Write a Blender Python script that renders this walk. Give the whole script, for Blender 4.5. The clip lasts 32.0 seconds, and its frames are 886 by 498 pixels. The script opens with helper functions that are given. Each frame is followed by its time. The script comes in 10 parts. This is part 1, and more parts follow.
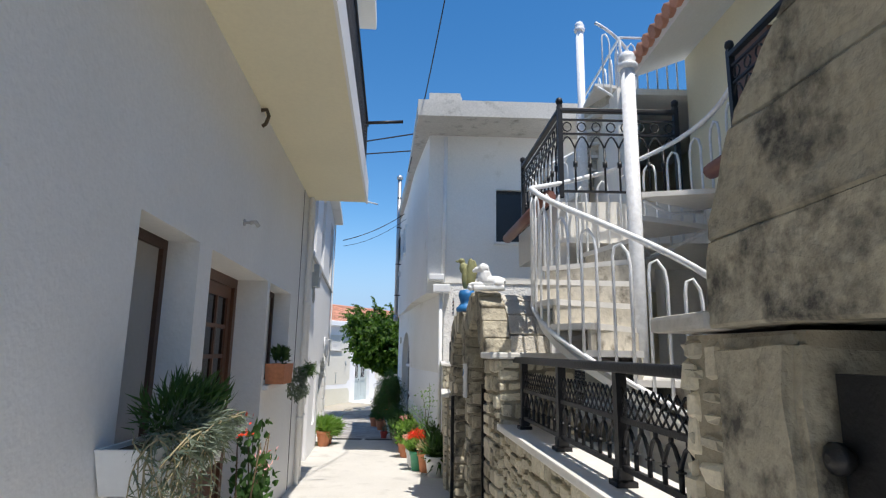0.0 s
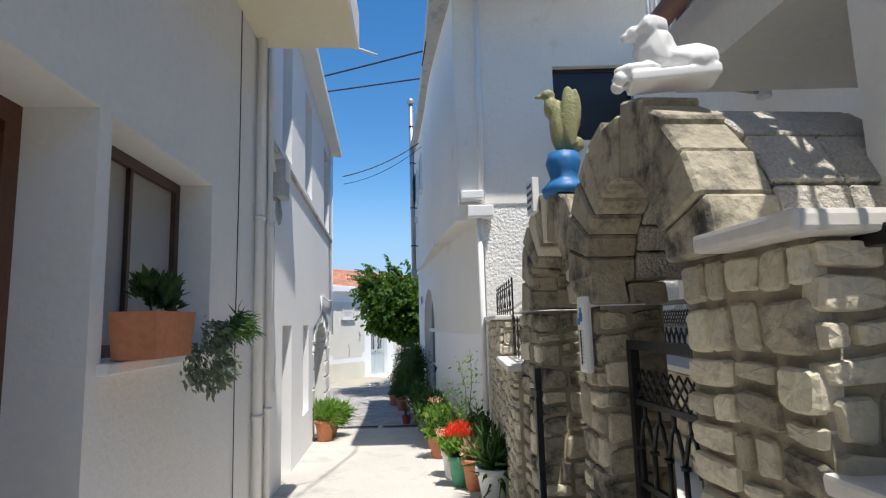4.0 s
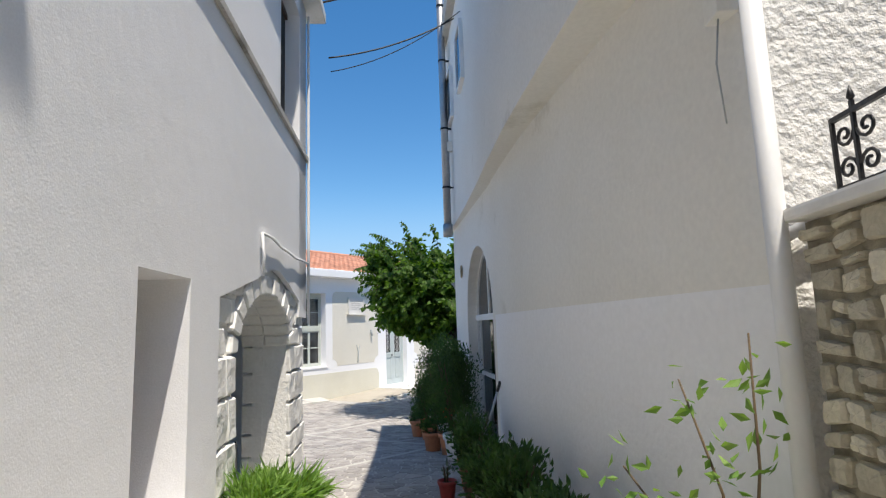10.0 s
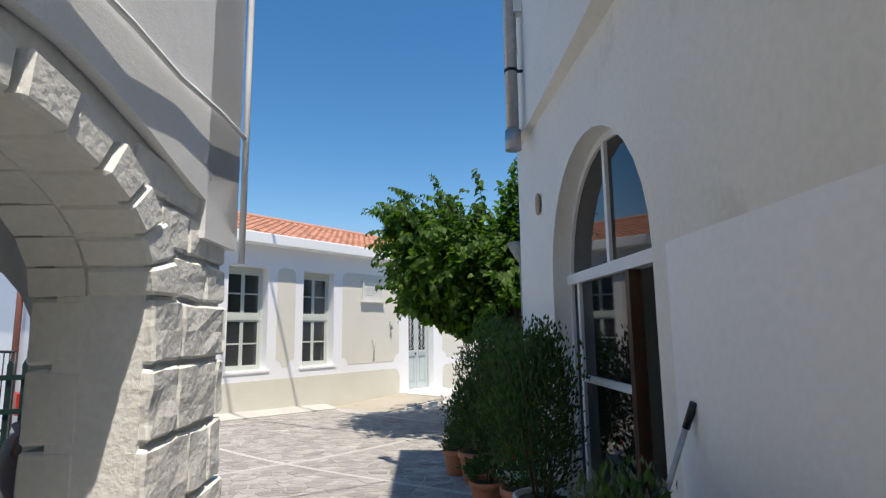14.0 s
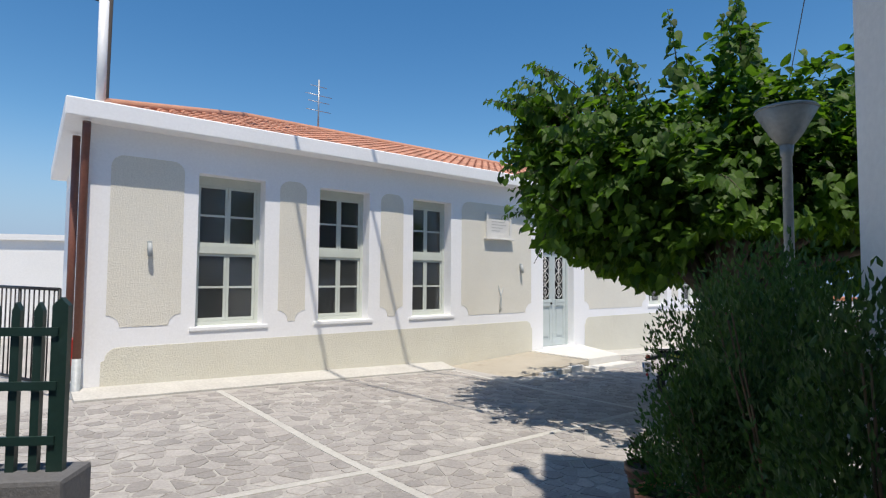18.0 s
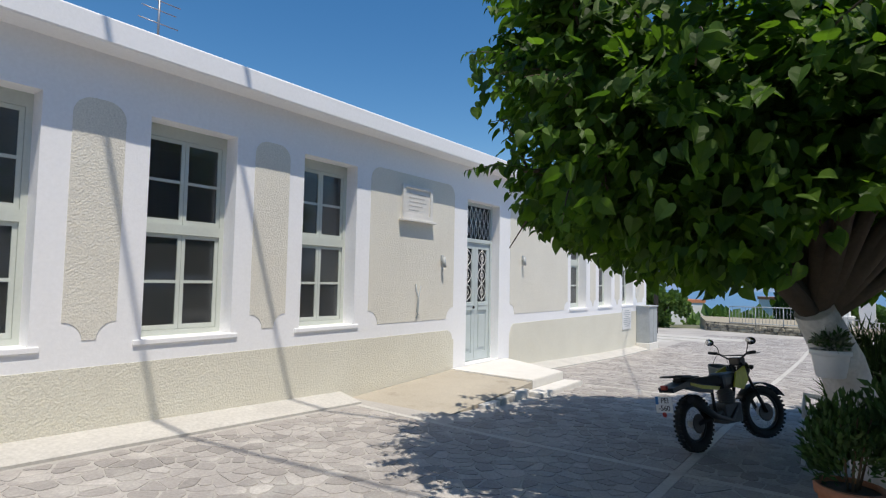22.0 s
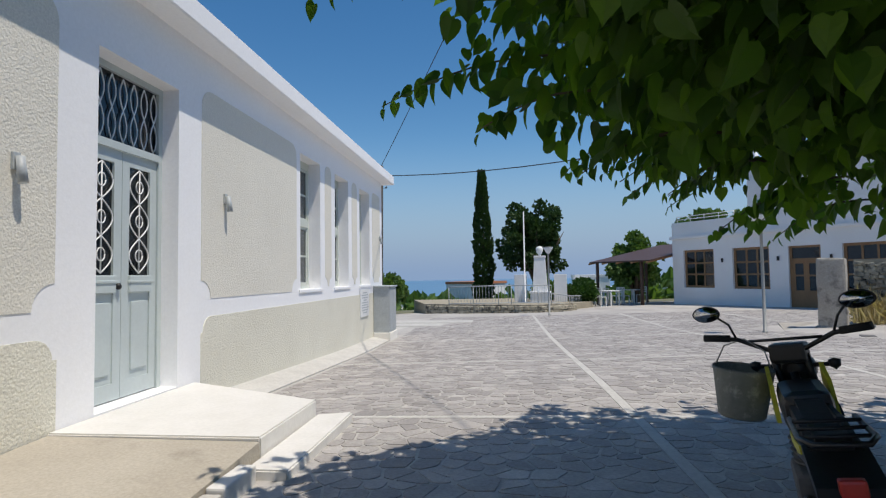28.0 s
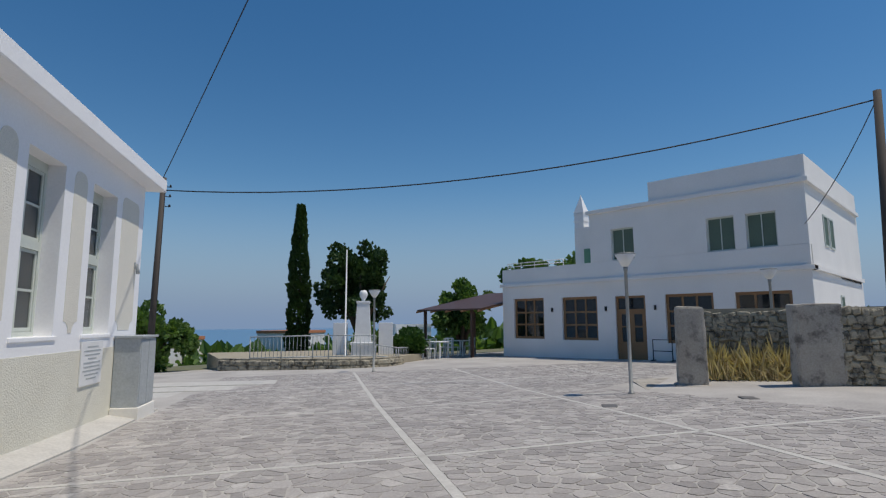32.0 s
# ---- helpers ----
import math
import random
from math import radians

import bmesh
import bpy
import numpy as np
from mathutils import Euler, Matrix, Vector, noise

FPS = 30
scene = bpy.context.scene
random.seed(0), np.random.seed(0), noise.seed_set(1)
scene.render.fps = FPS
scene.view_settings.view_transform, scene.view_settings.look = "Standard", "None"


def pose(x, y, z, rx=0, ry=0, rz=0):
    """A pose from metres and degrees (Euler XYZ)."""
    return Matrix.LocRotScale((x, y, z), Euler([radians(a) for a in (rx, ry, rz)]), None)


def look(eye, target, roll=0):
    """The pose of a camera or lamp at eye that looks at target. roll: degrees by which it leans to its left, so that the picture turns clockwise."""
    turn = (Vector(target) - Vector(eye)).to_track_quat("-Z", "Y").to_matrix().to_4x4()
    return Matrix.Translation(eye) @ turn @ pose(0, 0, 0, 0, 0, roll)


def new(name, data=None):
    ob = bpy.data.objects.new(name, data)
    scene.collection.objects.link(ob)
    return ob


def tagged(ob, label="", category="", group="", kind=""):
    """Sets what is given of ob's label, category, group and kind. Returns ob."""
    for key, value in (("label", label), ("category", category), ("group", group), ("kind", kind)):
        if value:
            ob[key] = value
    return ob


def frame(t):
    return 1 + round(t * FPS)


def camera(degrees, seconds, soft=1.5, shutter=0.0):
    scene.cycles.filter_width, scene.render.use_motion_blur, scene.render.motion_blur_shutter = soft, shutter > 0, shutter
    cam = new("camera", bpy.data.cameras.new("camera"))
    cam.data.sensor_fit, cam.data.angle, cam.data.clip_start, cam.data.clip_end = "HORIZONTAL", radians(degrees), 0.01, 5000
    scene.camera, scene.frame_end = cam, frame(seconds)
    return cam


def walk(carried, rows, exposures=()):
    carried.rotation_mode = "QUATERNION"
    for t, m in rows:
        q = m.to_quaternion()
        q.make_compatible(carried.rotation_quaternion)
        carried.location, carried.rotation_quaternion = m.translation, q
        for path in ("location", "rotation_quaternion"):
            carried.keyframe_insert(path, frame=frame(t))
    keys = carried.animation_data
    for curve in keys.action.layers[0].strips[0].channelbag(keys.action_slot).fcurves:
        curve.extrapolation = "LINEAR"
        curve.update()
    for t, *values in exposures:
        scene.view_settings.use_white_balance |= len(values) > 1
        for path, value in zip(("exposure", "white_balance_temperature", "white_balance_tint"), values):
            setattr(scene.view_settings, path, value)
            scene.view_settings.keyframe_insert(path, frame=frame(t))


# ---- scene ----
cam = camera(77.3, 32.0, soft=1.25)
PATH = [
    (0, (-0.090, 0.342, 1.637), (-0.061, 2.309, 2.000), 0.86),
    (0.5, (-0.164, 0.764, 1.593), (-0.081, 2.727, 1.967), 0.54),
    (1, (-0.202, 1.167, 1.563), (-0.105, 3.129, 1.939), 0.37),
    (1.5, (-0.272, 1.538, 1.552), (-0.166, 3.501, 1.918), 0.16),
    (2, (-0.328, 1.984, 1.550), (-0.232, 3.957, 1.863), -0.55),
    (2.5, (-0.331, 2.425, 1.545), (-0.267, 4.406, 1.813), -1.13),
    (3, (-0.379, 2.892, 1.503), (-0.342, 4.875, 1.758), -1.26),
    (3.5, (-0.342, 3.355, 1.450), (-0.356, 5.339, 1.702), -1.41),
    (5.5, (-0.597, 5.138, 1.327), (-0.625, 7.115, 1.629), -1.69),
    (6, (-0.646, 5.565, 1.311), (-0.655, 7.544, 1.599), -1.59),
    (6.5, (-0.695, 6.032, 1.305), (-0.694, 8.015, 1.566), -1.30),
    (7, (-0.762, 6.467, 1.272), (-0.754, 8.452, 1.521), -0.73),
    (7.5, (-0.812, 6.957, 1.227), (-0.816, 8.945, 1.445), -0.80),
    (8, (-0.866, 7.404, 1.195), (-0.884, 9.396, 1.372), -0.64),
    (8.5, (-0.908, 7.836, 1.187), (-0.931, 9.829, 1.346), -1.15),
    (9, (-0.909, 8.275, 1.170), (-0.956, 10.266, 1.351), -1.30),
    (9.5, (-0.951, 8.679, 1.128), (-1.019, 10.664, 1.358), -1.69),
    (10, (-0.992, 9.135, 1.111), (-1.079, 11.114, 1.388), -1.99),
    (10.5, (-1.048, 9.621, 1.070), (-1.157, 11.596, 1.360), -1.67),
    (11, (-1.128, 10.042, 1.051), (-1.251, 12.019, 1.325), -1.88),
    (11.5, (-1.162, 10.481, 1.017), (-1.309, 12.454, 1.306), -1.88),
    (12, (-1.238, 10.918, 0.972), (-1.390, 12.888, 1.286), -1.62),
    (12.5, (-1.303, 11.385, 0.944), (-1.457, 13.353, 1.263), -1.17),
    (13, (-1.385, 11.825, 0.927), (-1.539, 13.796, 1.234), -0.88),
    (13.5, (-1.502, 12.275, 0.884), (-1.645, 14.248, 1.178), -1.41),
    (14, (-1.530, 12.755, 0.822), (-1.704, 14.726, 1.113), -0.78),
    (14.5, (-1.611, 13.216, 0.783), (-1.802, 15.188, 1.056), -0.68),
    (16.5, (-1.788, 14.602, 0.751), (-2.049, 16.579, 0.904), 0.71),
    (17, (-1.894, 14.968, 0.745), (-2.234, 16.936, 0.857), 1.08),
    (17.5, (-2.057, 15.361, 0.772), (-2.525, 17.304, 0.856), 0.89),
    (18, (-2.227, 15.749, 0.765), (-2.841, 17.650, 0.868), 0.42),
    (18.5, (-2.421, 16.093, 0.773), (-3.134, 17.957, 0.895), 0.76),
    (19, (-2.661, 16.457, 0.790), (-3.396, 18.313, 0.903), 1.16),
    (19.5, (-2.842, 16.814, 0.767), (-3.546, 18.682, 0.880), 1.58),
    (20, (-3.031, 17.131, 0.730), (-3.671, 19.022, 0.862), 1.75),
    (20.5, (-3.236, 17.481, 0.717), (-3.792, 19.397, 0.859), 1.73),
    (21, (-3.412, 17.883, 0.705), (-3.861, 19.827, 0.839), 2.06),
    (21.5, (-3.593, 18.270, 0.688), (-3.868, 20.247, 0.809), 1.69),
    (22, (-3.696, 18.634, 0.672), (-3.838, 20.626, 0.783), 1.17),
    (22.5, (-3.804, 19.007, 0.640), (-3.826, 21.004, 0.746), 1.10),
    (23, (-3.902, 19.406, 0.608), (-3.801, 21.400, 0.715), 0.52),
    (23.5, (-3.973, 19.807, 0.583), (-3.753, 21.791, 0.692), 0.66),
    (24, (-4.057, 20.192, 0.531), (-3.720, 22.161, 0.629), 0.67),
    (24.5, (-4.068, 20.572, 0.482), (-3.665, 22.530, 0.547), 1.00),
    (26.5, (-3.963, 22.246, 0.202), (-3.284, 24.125, 0.301), 1.57),
    (27, (-3.801, 22.675, 0.178), (-3.054, 24.527, 0.288), 1.24),
    (27.5, (-3.641, 23.083, 0.177), (-2.826, 24.905, 0.292), 0.90),
    (28, (-3.476, 23.488, 0.214), (-2.579, 25.273, 0.310), -0.85),
    (28.5, (-3.256, 23.853, 0.213), (-2.301, 25.607, 0.307), -1.89),
    (29, (-3.071, 24.225, 0.173), (-2.025, 25.925, 0.293), -1.19),
    (29.5, (-2.860, 24.594, 0.173), (-1.716, 26.229, 0.310), -0.46),
    (30, (-2.567, 24.997, 0.178), (-1.360, 26.585, 0.322), 0.10),
    (30.5, (-2.338, 25.365, 0.177), (-1.077, 26.909, 0.341), 0.25),
    (31, (-2.042, 25.701, 0.169), (-0.737, 27.203, 0.368), -0.30),
    (31.5, (-1.781, 26.049, 0.143), (-0.430, 27.504, 0.387), -0.11),
    (32, (-1.494, 26.353, 0.164), (-0.092, 27.755, 0.430), -0.23),
]
walk(cam, [(t, look(e, a, r)) for t, e, a, r in PATH], exposures=[(0.0, 0.66, 6550, 10), (6.0, 0.68, 6550, 10), (9.0, 0.72, 6800, 10), (14.0, 0.58, 7050, 10), (17.0, 0.42, 6950, 10), (24.0, 0.24, 6900, 10), (28.0, 0.12, 6900, 10), (32.0, -0.2, 6900, 10)])

# ---- light: high sun from the south, clear sky ----
SUN = Vector((0.22, -0.33, 1.0)).normalized()
world = bpy.data.worlds.new("sky")
scene.world = world
world.use_nodes = True
wn = world.node_tree.nodes
sky = wn.new("ShaderNodeTexSky")
sky.sky_type, sky.sun_disc = "NISHITA", False
sky.sun_elevation = math.asin(SUN.z)
sky.sun_rotation = math.atan2(SUN.x, SUN.y)
sky.air_density, sky.dust_density, sky.ozone_density = 1.0, 0.15, 1.6
wn["Background"].inputs["Strength"].default_value = 0.11
vivid = wn.new("ShaderNodeHueSaturation")
vivid.inputs["Saturation"].default_value = 1.35
world.node_tree.links.new(sky.outputs["Color"], vivid.inputs["Color"])
haze = wn.new("ShaderNodeMix")
haze.data_type = "RGBA"
haze.inputs["B"].default_value = (2.0, 3.0, 4.8, 1)
way = wn.new("ShaderNodeTexCoord")
split = wn.new("ShaderNodeSeparateXYZ")
low = wn.new("ShaderNodeMapRange")
low.inputs["From Min"].default_value, low.inputs["From Max"].default_value = 0.26, -0.01
low.interpolation_type = "SMOOTHSTEP"
world.node_tree.links.new(way.outputs["Generated"], split.inputs["Vector"])
world.node_tree.links.new(split.outputs["Z"], low.inputs["Value"])
world.node_tree.links.new(low.outputs["Result"], haze.inputs["Factor"])
world.node_tree.links.new(vivid.outputs["Color"], haze.inputs["A"])
world.node_tree.links.new(haze.outputs["Result"], wn["Background"].inputs["Color"])
sun = new("sun", bpy.data.lights.new("sun", "SUN"))
sun.data.energy, sun.data.angle, sun.data.color = 3.6, radians(0.53), (1.0, 0.95, 0.88)
sun.matrix_world = look(SUN * 50, (0, 0, 0))


# ---- materials ----
def mat(name, col, rough=0.8, metal=0.0, col2=None, s1=1.5, s2=30.0, amount=0.5, fine=0.12, bump=0.2, bs=60.0, rand=0.0,
        stain=None, stain_at=(0.55, 0.7), spec=0.5, bdist=0.01, wave=0.0):
    m = bpy.data.materials.new(name)
    m.use_nodes = True
    nt = m.node_tree
    N, L = nt.nodes, nt.links
    b = N["Principled BSDF"]
    b.inputs["Roughness"].default_value = rough
    b.inputs["Metallic"].default_value = metal
    b.inputs["Specular IOR Level"].default_value = spec
    geo = N.new("ShaderNodeNewGeometry")
    col2 = col2 or tuple(c * 0.8 for c in col)
    n1 = N.new("ShaderNodeTexNoise")
    n1.inputs["Scale"].default_value, n1.inputs["Detail"].default_value = s1, 5
    L.new(geo.outputs["Position"], n1.inputs["Vector"])
    ramp = N.new("ShaderNodeMapRange")
    ramp.inputs["From Min"].default_value, ramp.inputs["From Max"].default_value = 0.35, 0.68
    ramp.inputs["To Max"].default_value = amount
    L.new(n1.outputs["Fac"], ramp.inputs["Value"])
    mix = N.new("ShaderNodeMix")
    mix.data_type = "RGBA"
    mix.inputs["A"].default_value, mix.inputs["B"].default_value = (*col, 1), (*col2, 1)
    L.new(ramp.outputs["Result"], mix.inputs["Factor"])
    out = mix.outputs["Result"]
    n2 = N.new("ShaderNodeTexNoise")
    n2.inputs["Scale"].default_value, n2.inputs["Detail"].default_value = s2, 3
    L.new(geo.outputs["Position"], n2.inputs["Vector"])
    if stain:
        n3 = N.new("ShaderNodeTexNoise")
        n3.inputs["Scale"].default_value, n3.inputs["Detail"].default_value = s1 * 1.7, 9
        n3.inputs["Roughness"].default_value = 0.65
        L.new(geo.outputs["Position"], n3.inputs["Vector"])
        r3 = N.new("ShaderNodeMapRange")
        r3.inputs["From Min"].default_value, r3.inputs["From Max"].default_value = stain_at
        L.new(n3.outputs["Fac"], r3.inputs["Value"])
        m3 = N.new("ShaderNodeMix")
        m3.data_type = "RGBA"
        m3.inputs["B"].default_value = (*stain, 1)
        L.new(out, m3.inputs["A"])
        L.new(r3.outputs["Result"], m3.inputs["Factor"])
        out = m3.outputs["Result"]
    hsv = N.new("ShaderNodeHueSaturation")
    L.new(out, hsv.inputs["Color"])
    v = N.new("ShaderNodeMapRange")
    v.inputs["To Min"].default_value, v.inputs["To Max"].default_value = 1 - fine, 1 + fine
    v.inputs["From Min"].default_value, v.inputs["From Max"].default_value = 0.25, 0.75
    L.new(n2.outputs["Fac"], v.inputs["Value"])
    val = v.outputs["Result"]
    if rand:
        info = N.new("ShaderNodeObjectInfo")
        r = N.new("ShaderNodeMapRange")
        r.inputs["To Min"].default_value, r.inputs["To Max"].default_value = 1 - rand, 1 + rand
        add = N.new("ShaderNodeMath")
        add.operation = "ADD"
        L.new(info.outputs["Random"], add.inputs[0])
        L.new(geo.outputs["Random Per Island"], add.inputs[1])
        fr = N.new("ShaderNodeMath")
        fr.operation = "FRACT"
        L.new(add.outputs[0], fr.inputs[0])
        L.new(fr.outputs[0], r.inputs["Value"])
        mul = N.new("ShaderNodeMath")
        mul.operation = "MULTIPLY"
        L.new(val, mul.inputs[0])
        L.new(r.outputs["Result"], mul.inputs[1])
        val = mul.outputs[0]
    L.new(val, hsv.inputs["Value"])
    L.new(hsv.outputs["Color"], b.inputs["Base Color"])
    if bump:
        nb = N.new("ShaderNodeTexNoise")
        nb.inputs["Scale"].default_value, nb.inputs["Detail"].default_value = bs, 4
        L.new(geo.outputs["Position"], nb.inputs["Vector"])
        bn = N.new("ShaderNodeBump")
        bn.inputs["Strength"].default_value, bn.inputs["Distance"].default_value = bump, bdist
        L.new(nb.outputs["Fac"], bn.inputs["Height"])
        if wave:
            nw = N.new("ShaderNodeTexNoise")
            nw.inputs["Scale"].default_value, nw.inputs["Detail"].default_value = 5.0, 3
            L.new(geo.outputs["Position"], nw.inputs["Vector"])
            bw = N.new("ShaderNodeBump")
            bw.inputs["Strength"].default_value, bw.inputs["Distance"].default_value = wave, 0.05
            L.new(nw.outputs["Fac"], bw.inputs["Height"])
            L.new(bw.outputs["Normal"], bn.inputs["Normal"])
        L.new(bn.outputs["Normal"], b.inputs["Normal"])
    return m


def glass(name, tint=(0.02, 0.025, 0.03), rough=0.03):
    m = bpy.data.materials.new(name)
    m.use_nodes = True
    b = m.node_tree.nodes["Principled BSDF"]
    b.inputs["Base Color"].default_value = (*tint, 1)
    b.inputs["Roughness"].default_value = rough
    b.inputs["IOR"].default_value = 1.52
    b.inputs["Transmission Weight"].default_value = 0.55
    return m


def leafmat(name, col, col2, trans=0.35):
    m = bpy.data.materials.new(name)
    m.use_nodes = True
    N, L = m.node_tree.nodes, m.node_tree.links
    b = N["Principled BSDF"]
    b.inputs["Roughness"].default_value = 0.55
    b.inputs["Specular IOR Level"].default_value = 0.3
    geo = N.new("ShaderNodeNewGeometry")
    mix = N.new("ShaderNodeMix")
    mix.data_type = "RGBA"
    mix.inputs["A"].default_value, mix.inputs["B"].default_value = (*col, 1), (*col2, 1)
    L.new(geo.outputs["Random Per Island"], mix.inputs["Factor"])
    L.new(mix.outputs["Result"], b.inputs["Base Color"])
    tr = N.new("ShaderNodeBsdfTranslucent")
    bright = N.new("ShaderNodeMix")
    bright.data_type = "RGBA"
    bright.blend_type = "MULTIPLY"
    bright.inputs["Factor"].default_value = 1.0
    bright.inputs["B"].default_value = (2.2, 2.4, 0.9, 1)
    L.new(mix.outputs["Result"], bright.inputs["A"])
    L.new(bright.outputs["Result"], tr.inputs["Color"])
    ms = N.new("ShaderNodeMixShader")
    ms.inputs["Fac"].default_value = trans
    L.new(b.outputs["BSDF"], ms.inputs[1])
    L.new(tr.outputs["BSDF"], ms.inputs[2])
    L.new(ms.outputs["Shader"], N["Material Output"].inputs["Surface"])
    return m


WHITEWASH = mat("whitewash", (0.80, 0.79, 0.77), 0.9, col2=(0.72, 0.71, 0.69), s1=0.9, s2=25, bump=0.35, bs=45, fine=0.03, wave=0.08)
FRESHWASH = mat("fresh_whitewash", (0.87, 0.87, 0.88), 0.9, col2=(0.82, 0.82, 0.83), s1=0.6, s2=25, bump=0.25, bs=40, fine=0.03, wave=0.08)
ROUGHCAST = mat("roughcast", (0.82, 0.81, 0.78), 0.95, col2=(0.72, 0.70, 0.66), s1=1.2, s2=40, bump=1.0, bs=26, fine=0.05, bdist=0.03)
GRAINWASH = mat("grained_plaster", (0.83, 0.83, 0.84), 0.95, col2=(0.76, 0.765, 0.77), s1=0.6, s2=120, bump=0.22, bs=110, fine=0.05, bdist=0.006, wave=0.1)
CREAM = mat("cream_plaster", (0.80, 0.74, 0.55), 0.9, s1=1, fine=0.03, bump=0.1, amount=0.25)
OFFWHITE = mat("aged_white", (0.82, 0.80, 0.75), 0.9, col2=(0.74, 0.71, 0.64), s1=0.8, fine=0.04, bump=0.25, stain=(0.55, 0.52, 0.44), stain_at=(0.62, 0.8))
SCHOOL_WHITE = mat("school_white", (0.87, 0.87, 0.88), 0.85, col2=(0.83, 0.83, 0.83), s1=1.0, bump=0.12, bs=50, fine=0.03)
SCHOOL_BEIGE = mat("school_beige_render", (0.74, 0.71, 0.625), 0.95, col2=(0.68, 0.65, 0.57), s1=1.2, s2=70, bump=0.65, bs=52, fine=0.12, bdist=0.013, wave=0.1)
SCHOOL_PLINTH = mat("school_plinth_render", (0.73, 0.705, 0.60), 0.95, col2=(0.65, 0.62, 0.52), s1=1.2, s2=70, bump=0.7, bs=48, fine=0.13, bdist=0.014, wave=0.1)
CONCRETE = mat("weathered_concrete", (0.50, 0.48, 0.44), 0.9, col2=(0.40, 0.38, 0.34), s1=2, bump=0.4, stain=(0.25, 0.24, 0.21))
CEMENT = mat("alley_cement", (0.56, 0.54, 0.50), 0.9, col2=(0.46, 0.44, 0.40), s1=1.1, s2=60, bump=0.3, stain=(0.36, 0.34, 0.31), stain_at=(0.55, 0.75))
STONE = mat("limestone", (0.60, 0.55, 0.43), 0.9, col2=(0.47, 0.43, 0.32), s1=5, s2=50, bump=0.6, bs=22, rand=0.25, stain=(0.26, 0.24, 0.19), stain_at=(0.6, 0.75), bdist=0.02)
MORTAR = mat("mortar", (0.36, 0.32, 0.24), 0.95, col2=(0.27, 0.24, 0.17), s1=6, bump=0.6, bs=60)
WHITESTONE = mat("limewashed_stone", (0.81, 0.80, 0.77), 0.9, col2=(0.73, 0.72, 0.68), s1=5, bump=0.5, bs=28, rand=0.04, fine=0.05, bdist=0.015)
MARBLE = mat("pale_marble", (0.72, 0.70, 0.66), 0.5, col2=(0.62, 0.6, 0.55), s1=4, bump=0.1, fine=0.05)
PAVE = mat("grey_slate_paving", (0.37, 0.345, 0.325), 0.8, col2=(0.26, 0.245, 0.235), s1=1.1, s2=45, bump=0.5, bs=24, rand=0.2, fine=0.16, stain=(0.47, 0.45, 0.42), stain_at=(0.52, 0.72), bdist=0.015)
GROUT = mat("pale_grout", (0.46, 0.44, 0.41), 0.9, col2=(0.34, 0.32, 0.30), s1=0.9, bump=0.3, amount=0.9)
JOINT = mat("white_joint", (0.52, 0.505, 0.47), 0.85, col2=(0.40, 0.385, 0.36), s1=3, bump=0.2)
WHITEPAINT = mat("white_paint", (0.80, 0.80, 0.79), 0.5, s1=5, bump=0.05, fine=0.02, amount=0.3)
IRONWHITE = mat("white_painted_iron", (0.78, 0.79, 0.80), 0.45, s1=9, bump=0.15, amount=0.3, stain=(0.5, 0.42, 0.35), stain_at=(0.68, 0.8))
IRON = mat("black_iron", (0.018, 0.018, 0.02), 0.45, metal=0.3, s1=10, bump=0.2)
GREENGREY = mat("pale_green_joinery", (0.56, 0.60, 0.55), 0.55, s1=3, bump=0.05, fine=0.03, amount=0.3)
DOORBLUE = mat("pale_grey_green_door", (0.50, 0.56, 0.56), 0.5, s1=3, bump=0.05, fine=0.03, amount=0.3)
WOOD = mat("brown_varnished_wood", (0.12, 0.05, 0.025), 0.45, s1=4, s2=40, bump=0.2, fine=0.15)
OLDIRON = mat("worn_iron", (0.13, 0.125, 0.12), 0.6, s1=8, bump=0.3)
OLDPLASTER = mat("weathered_plaster", (0.42, 0.39, 0.34), 0.95, col2=(0.27, 0.25, 0.22), s1=2.2, s2=30, bump=0.7, bs=22, fine=0.15, stain=(0.15, 0.14, 0.125), stain_at=(0.52, 0.66))
POLEWOOD = mat("tarred_pole_wood", (0.075, 0.062, 0.052), 0.85, s1=3, s2=60, bump=0.3)
DARKWOOD = mat("dark_wood", (0.08, 0.04, 0.025), 0.5, s1=5, bump=0.2)
OAK = mat("taverna_wood", (0.26, 0.14, 0.06), 0.5, s1=5, bump=0.15)
TERRACOTTA = mat("terracotta", (0.55, 0.22, 0.11), 0.8, col2=(0.45, 0.17, 0.08), s1=4, bump=0.3, rand=0.15)
ROOFTILE = mat("roof_tile", (0.52, 0.255, 0.165), 0.85, col2=(0.42, 0.19, 0.12), s1=3, bump=0.3, rand=0.2)
BROWNPIPE = mat("brown_gutter", (0.20, 0.075, 0.05), 0.5, s1=5, bump=0.1)
STEEL = mat("galvanised_steel", (0.45, 0.45, 0.45), 0.45, metal=0.8, s1=6, bump=0.1)
GREYMETAL = mat("grey_painted_metal", (0.42, 0.45, 0.46), 0.5, s1=6, bump=0.05)
LAMPGREY = mat("lamp_post_grey", (0.30, 0.31, 0.30), 0.5, metal=0.3, s1=6, bump=0.1)
RUBBER = mat("black_rubber", (0.02, 0.02, 0.02), 0.8, s1=8, bump=0.3)
BLACKPLASTIC = mat("black_plastic", (0.015, 0.015, 0.017), 0.4, s1=8, bump=0.05)
YELLOW = mat("yellow_plastic", (0.62, 0.58, 0.04), 0.4, s1=8, bump=0.03)
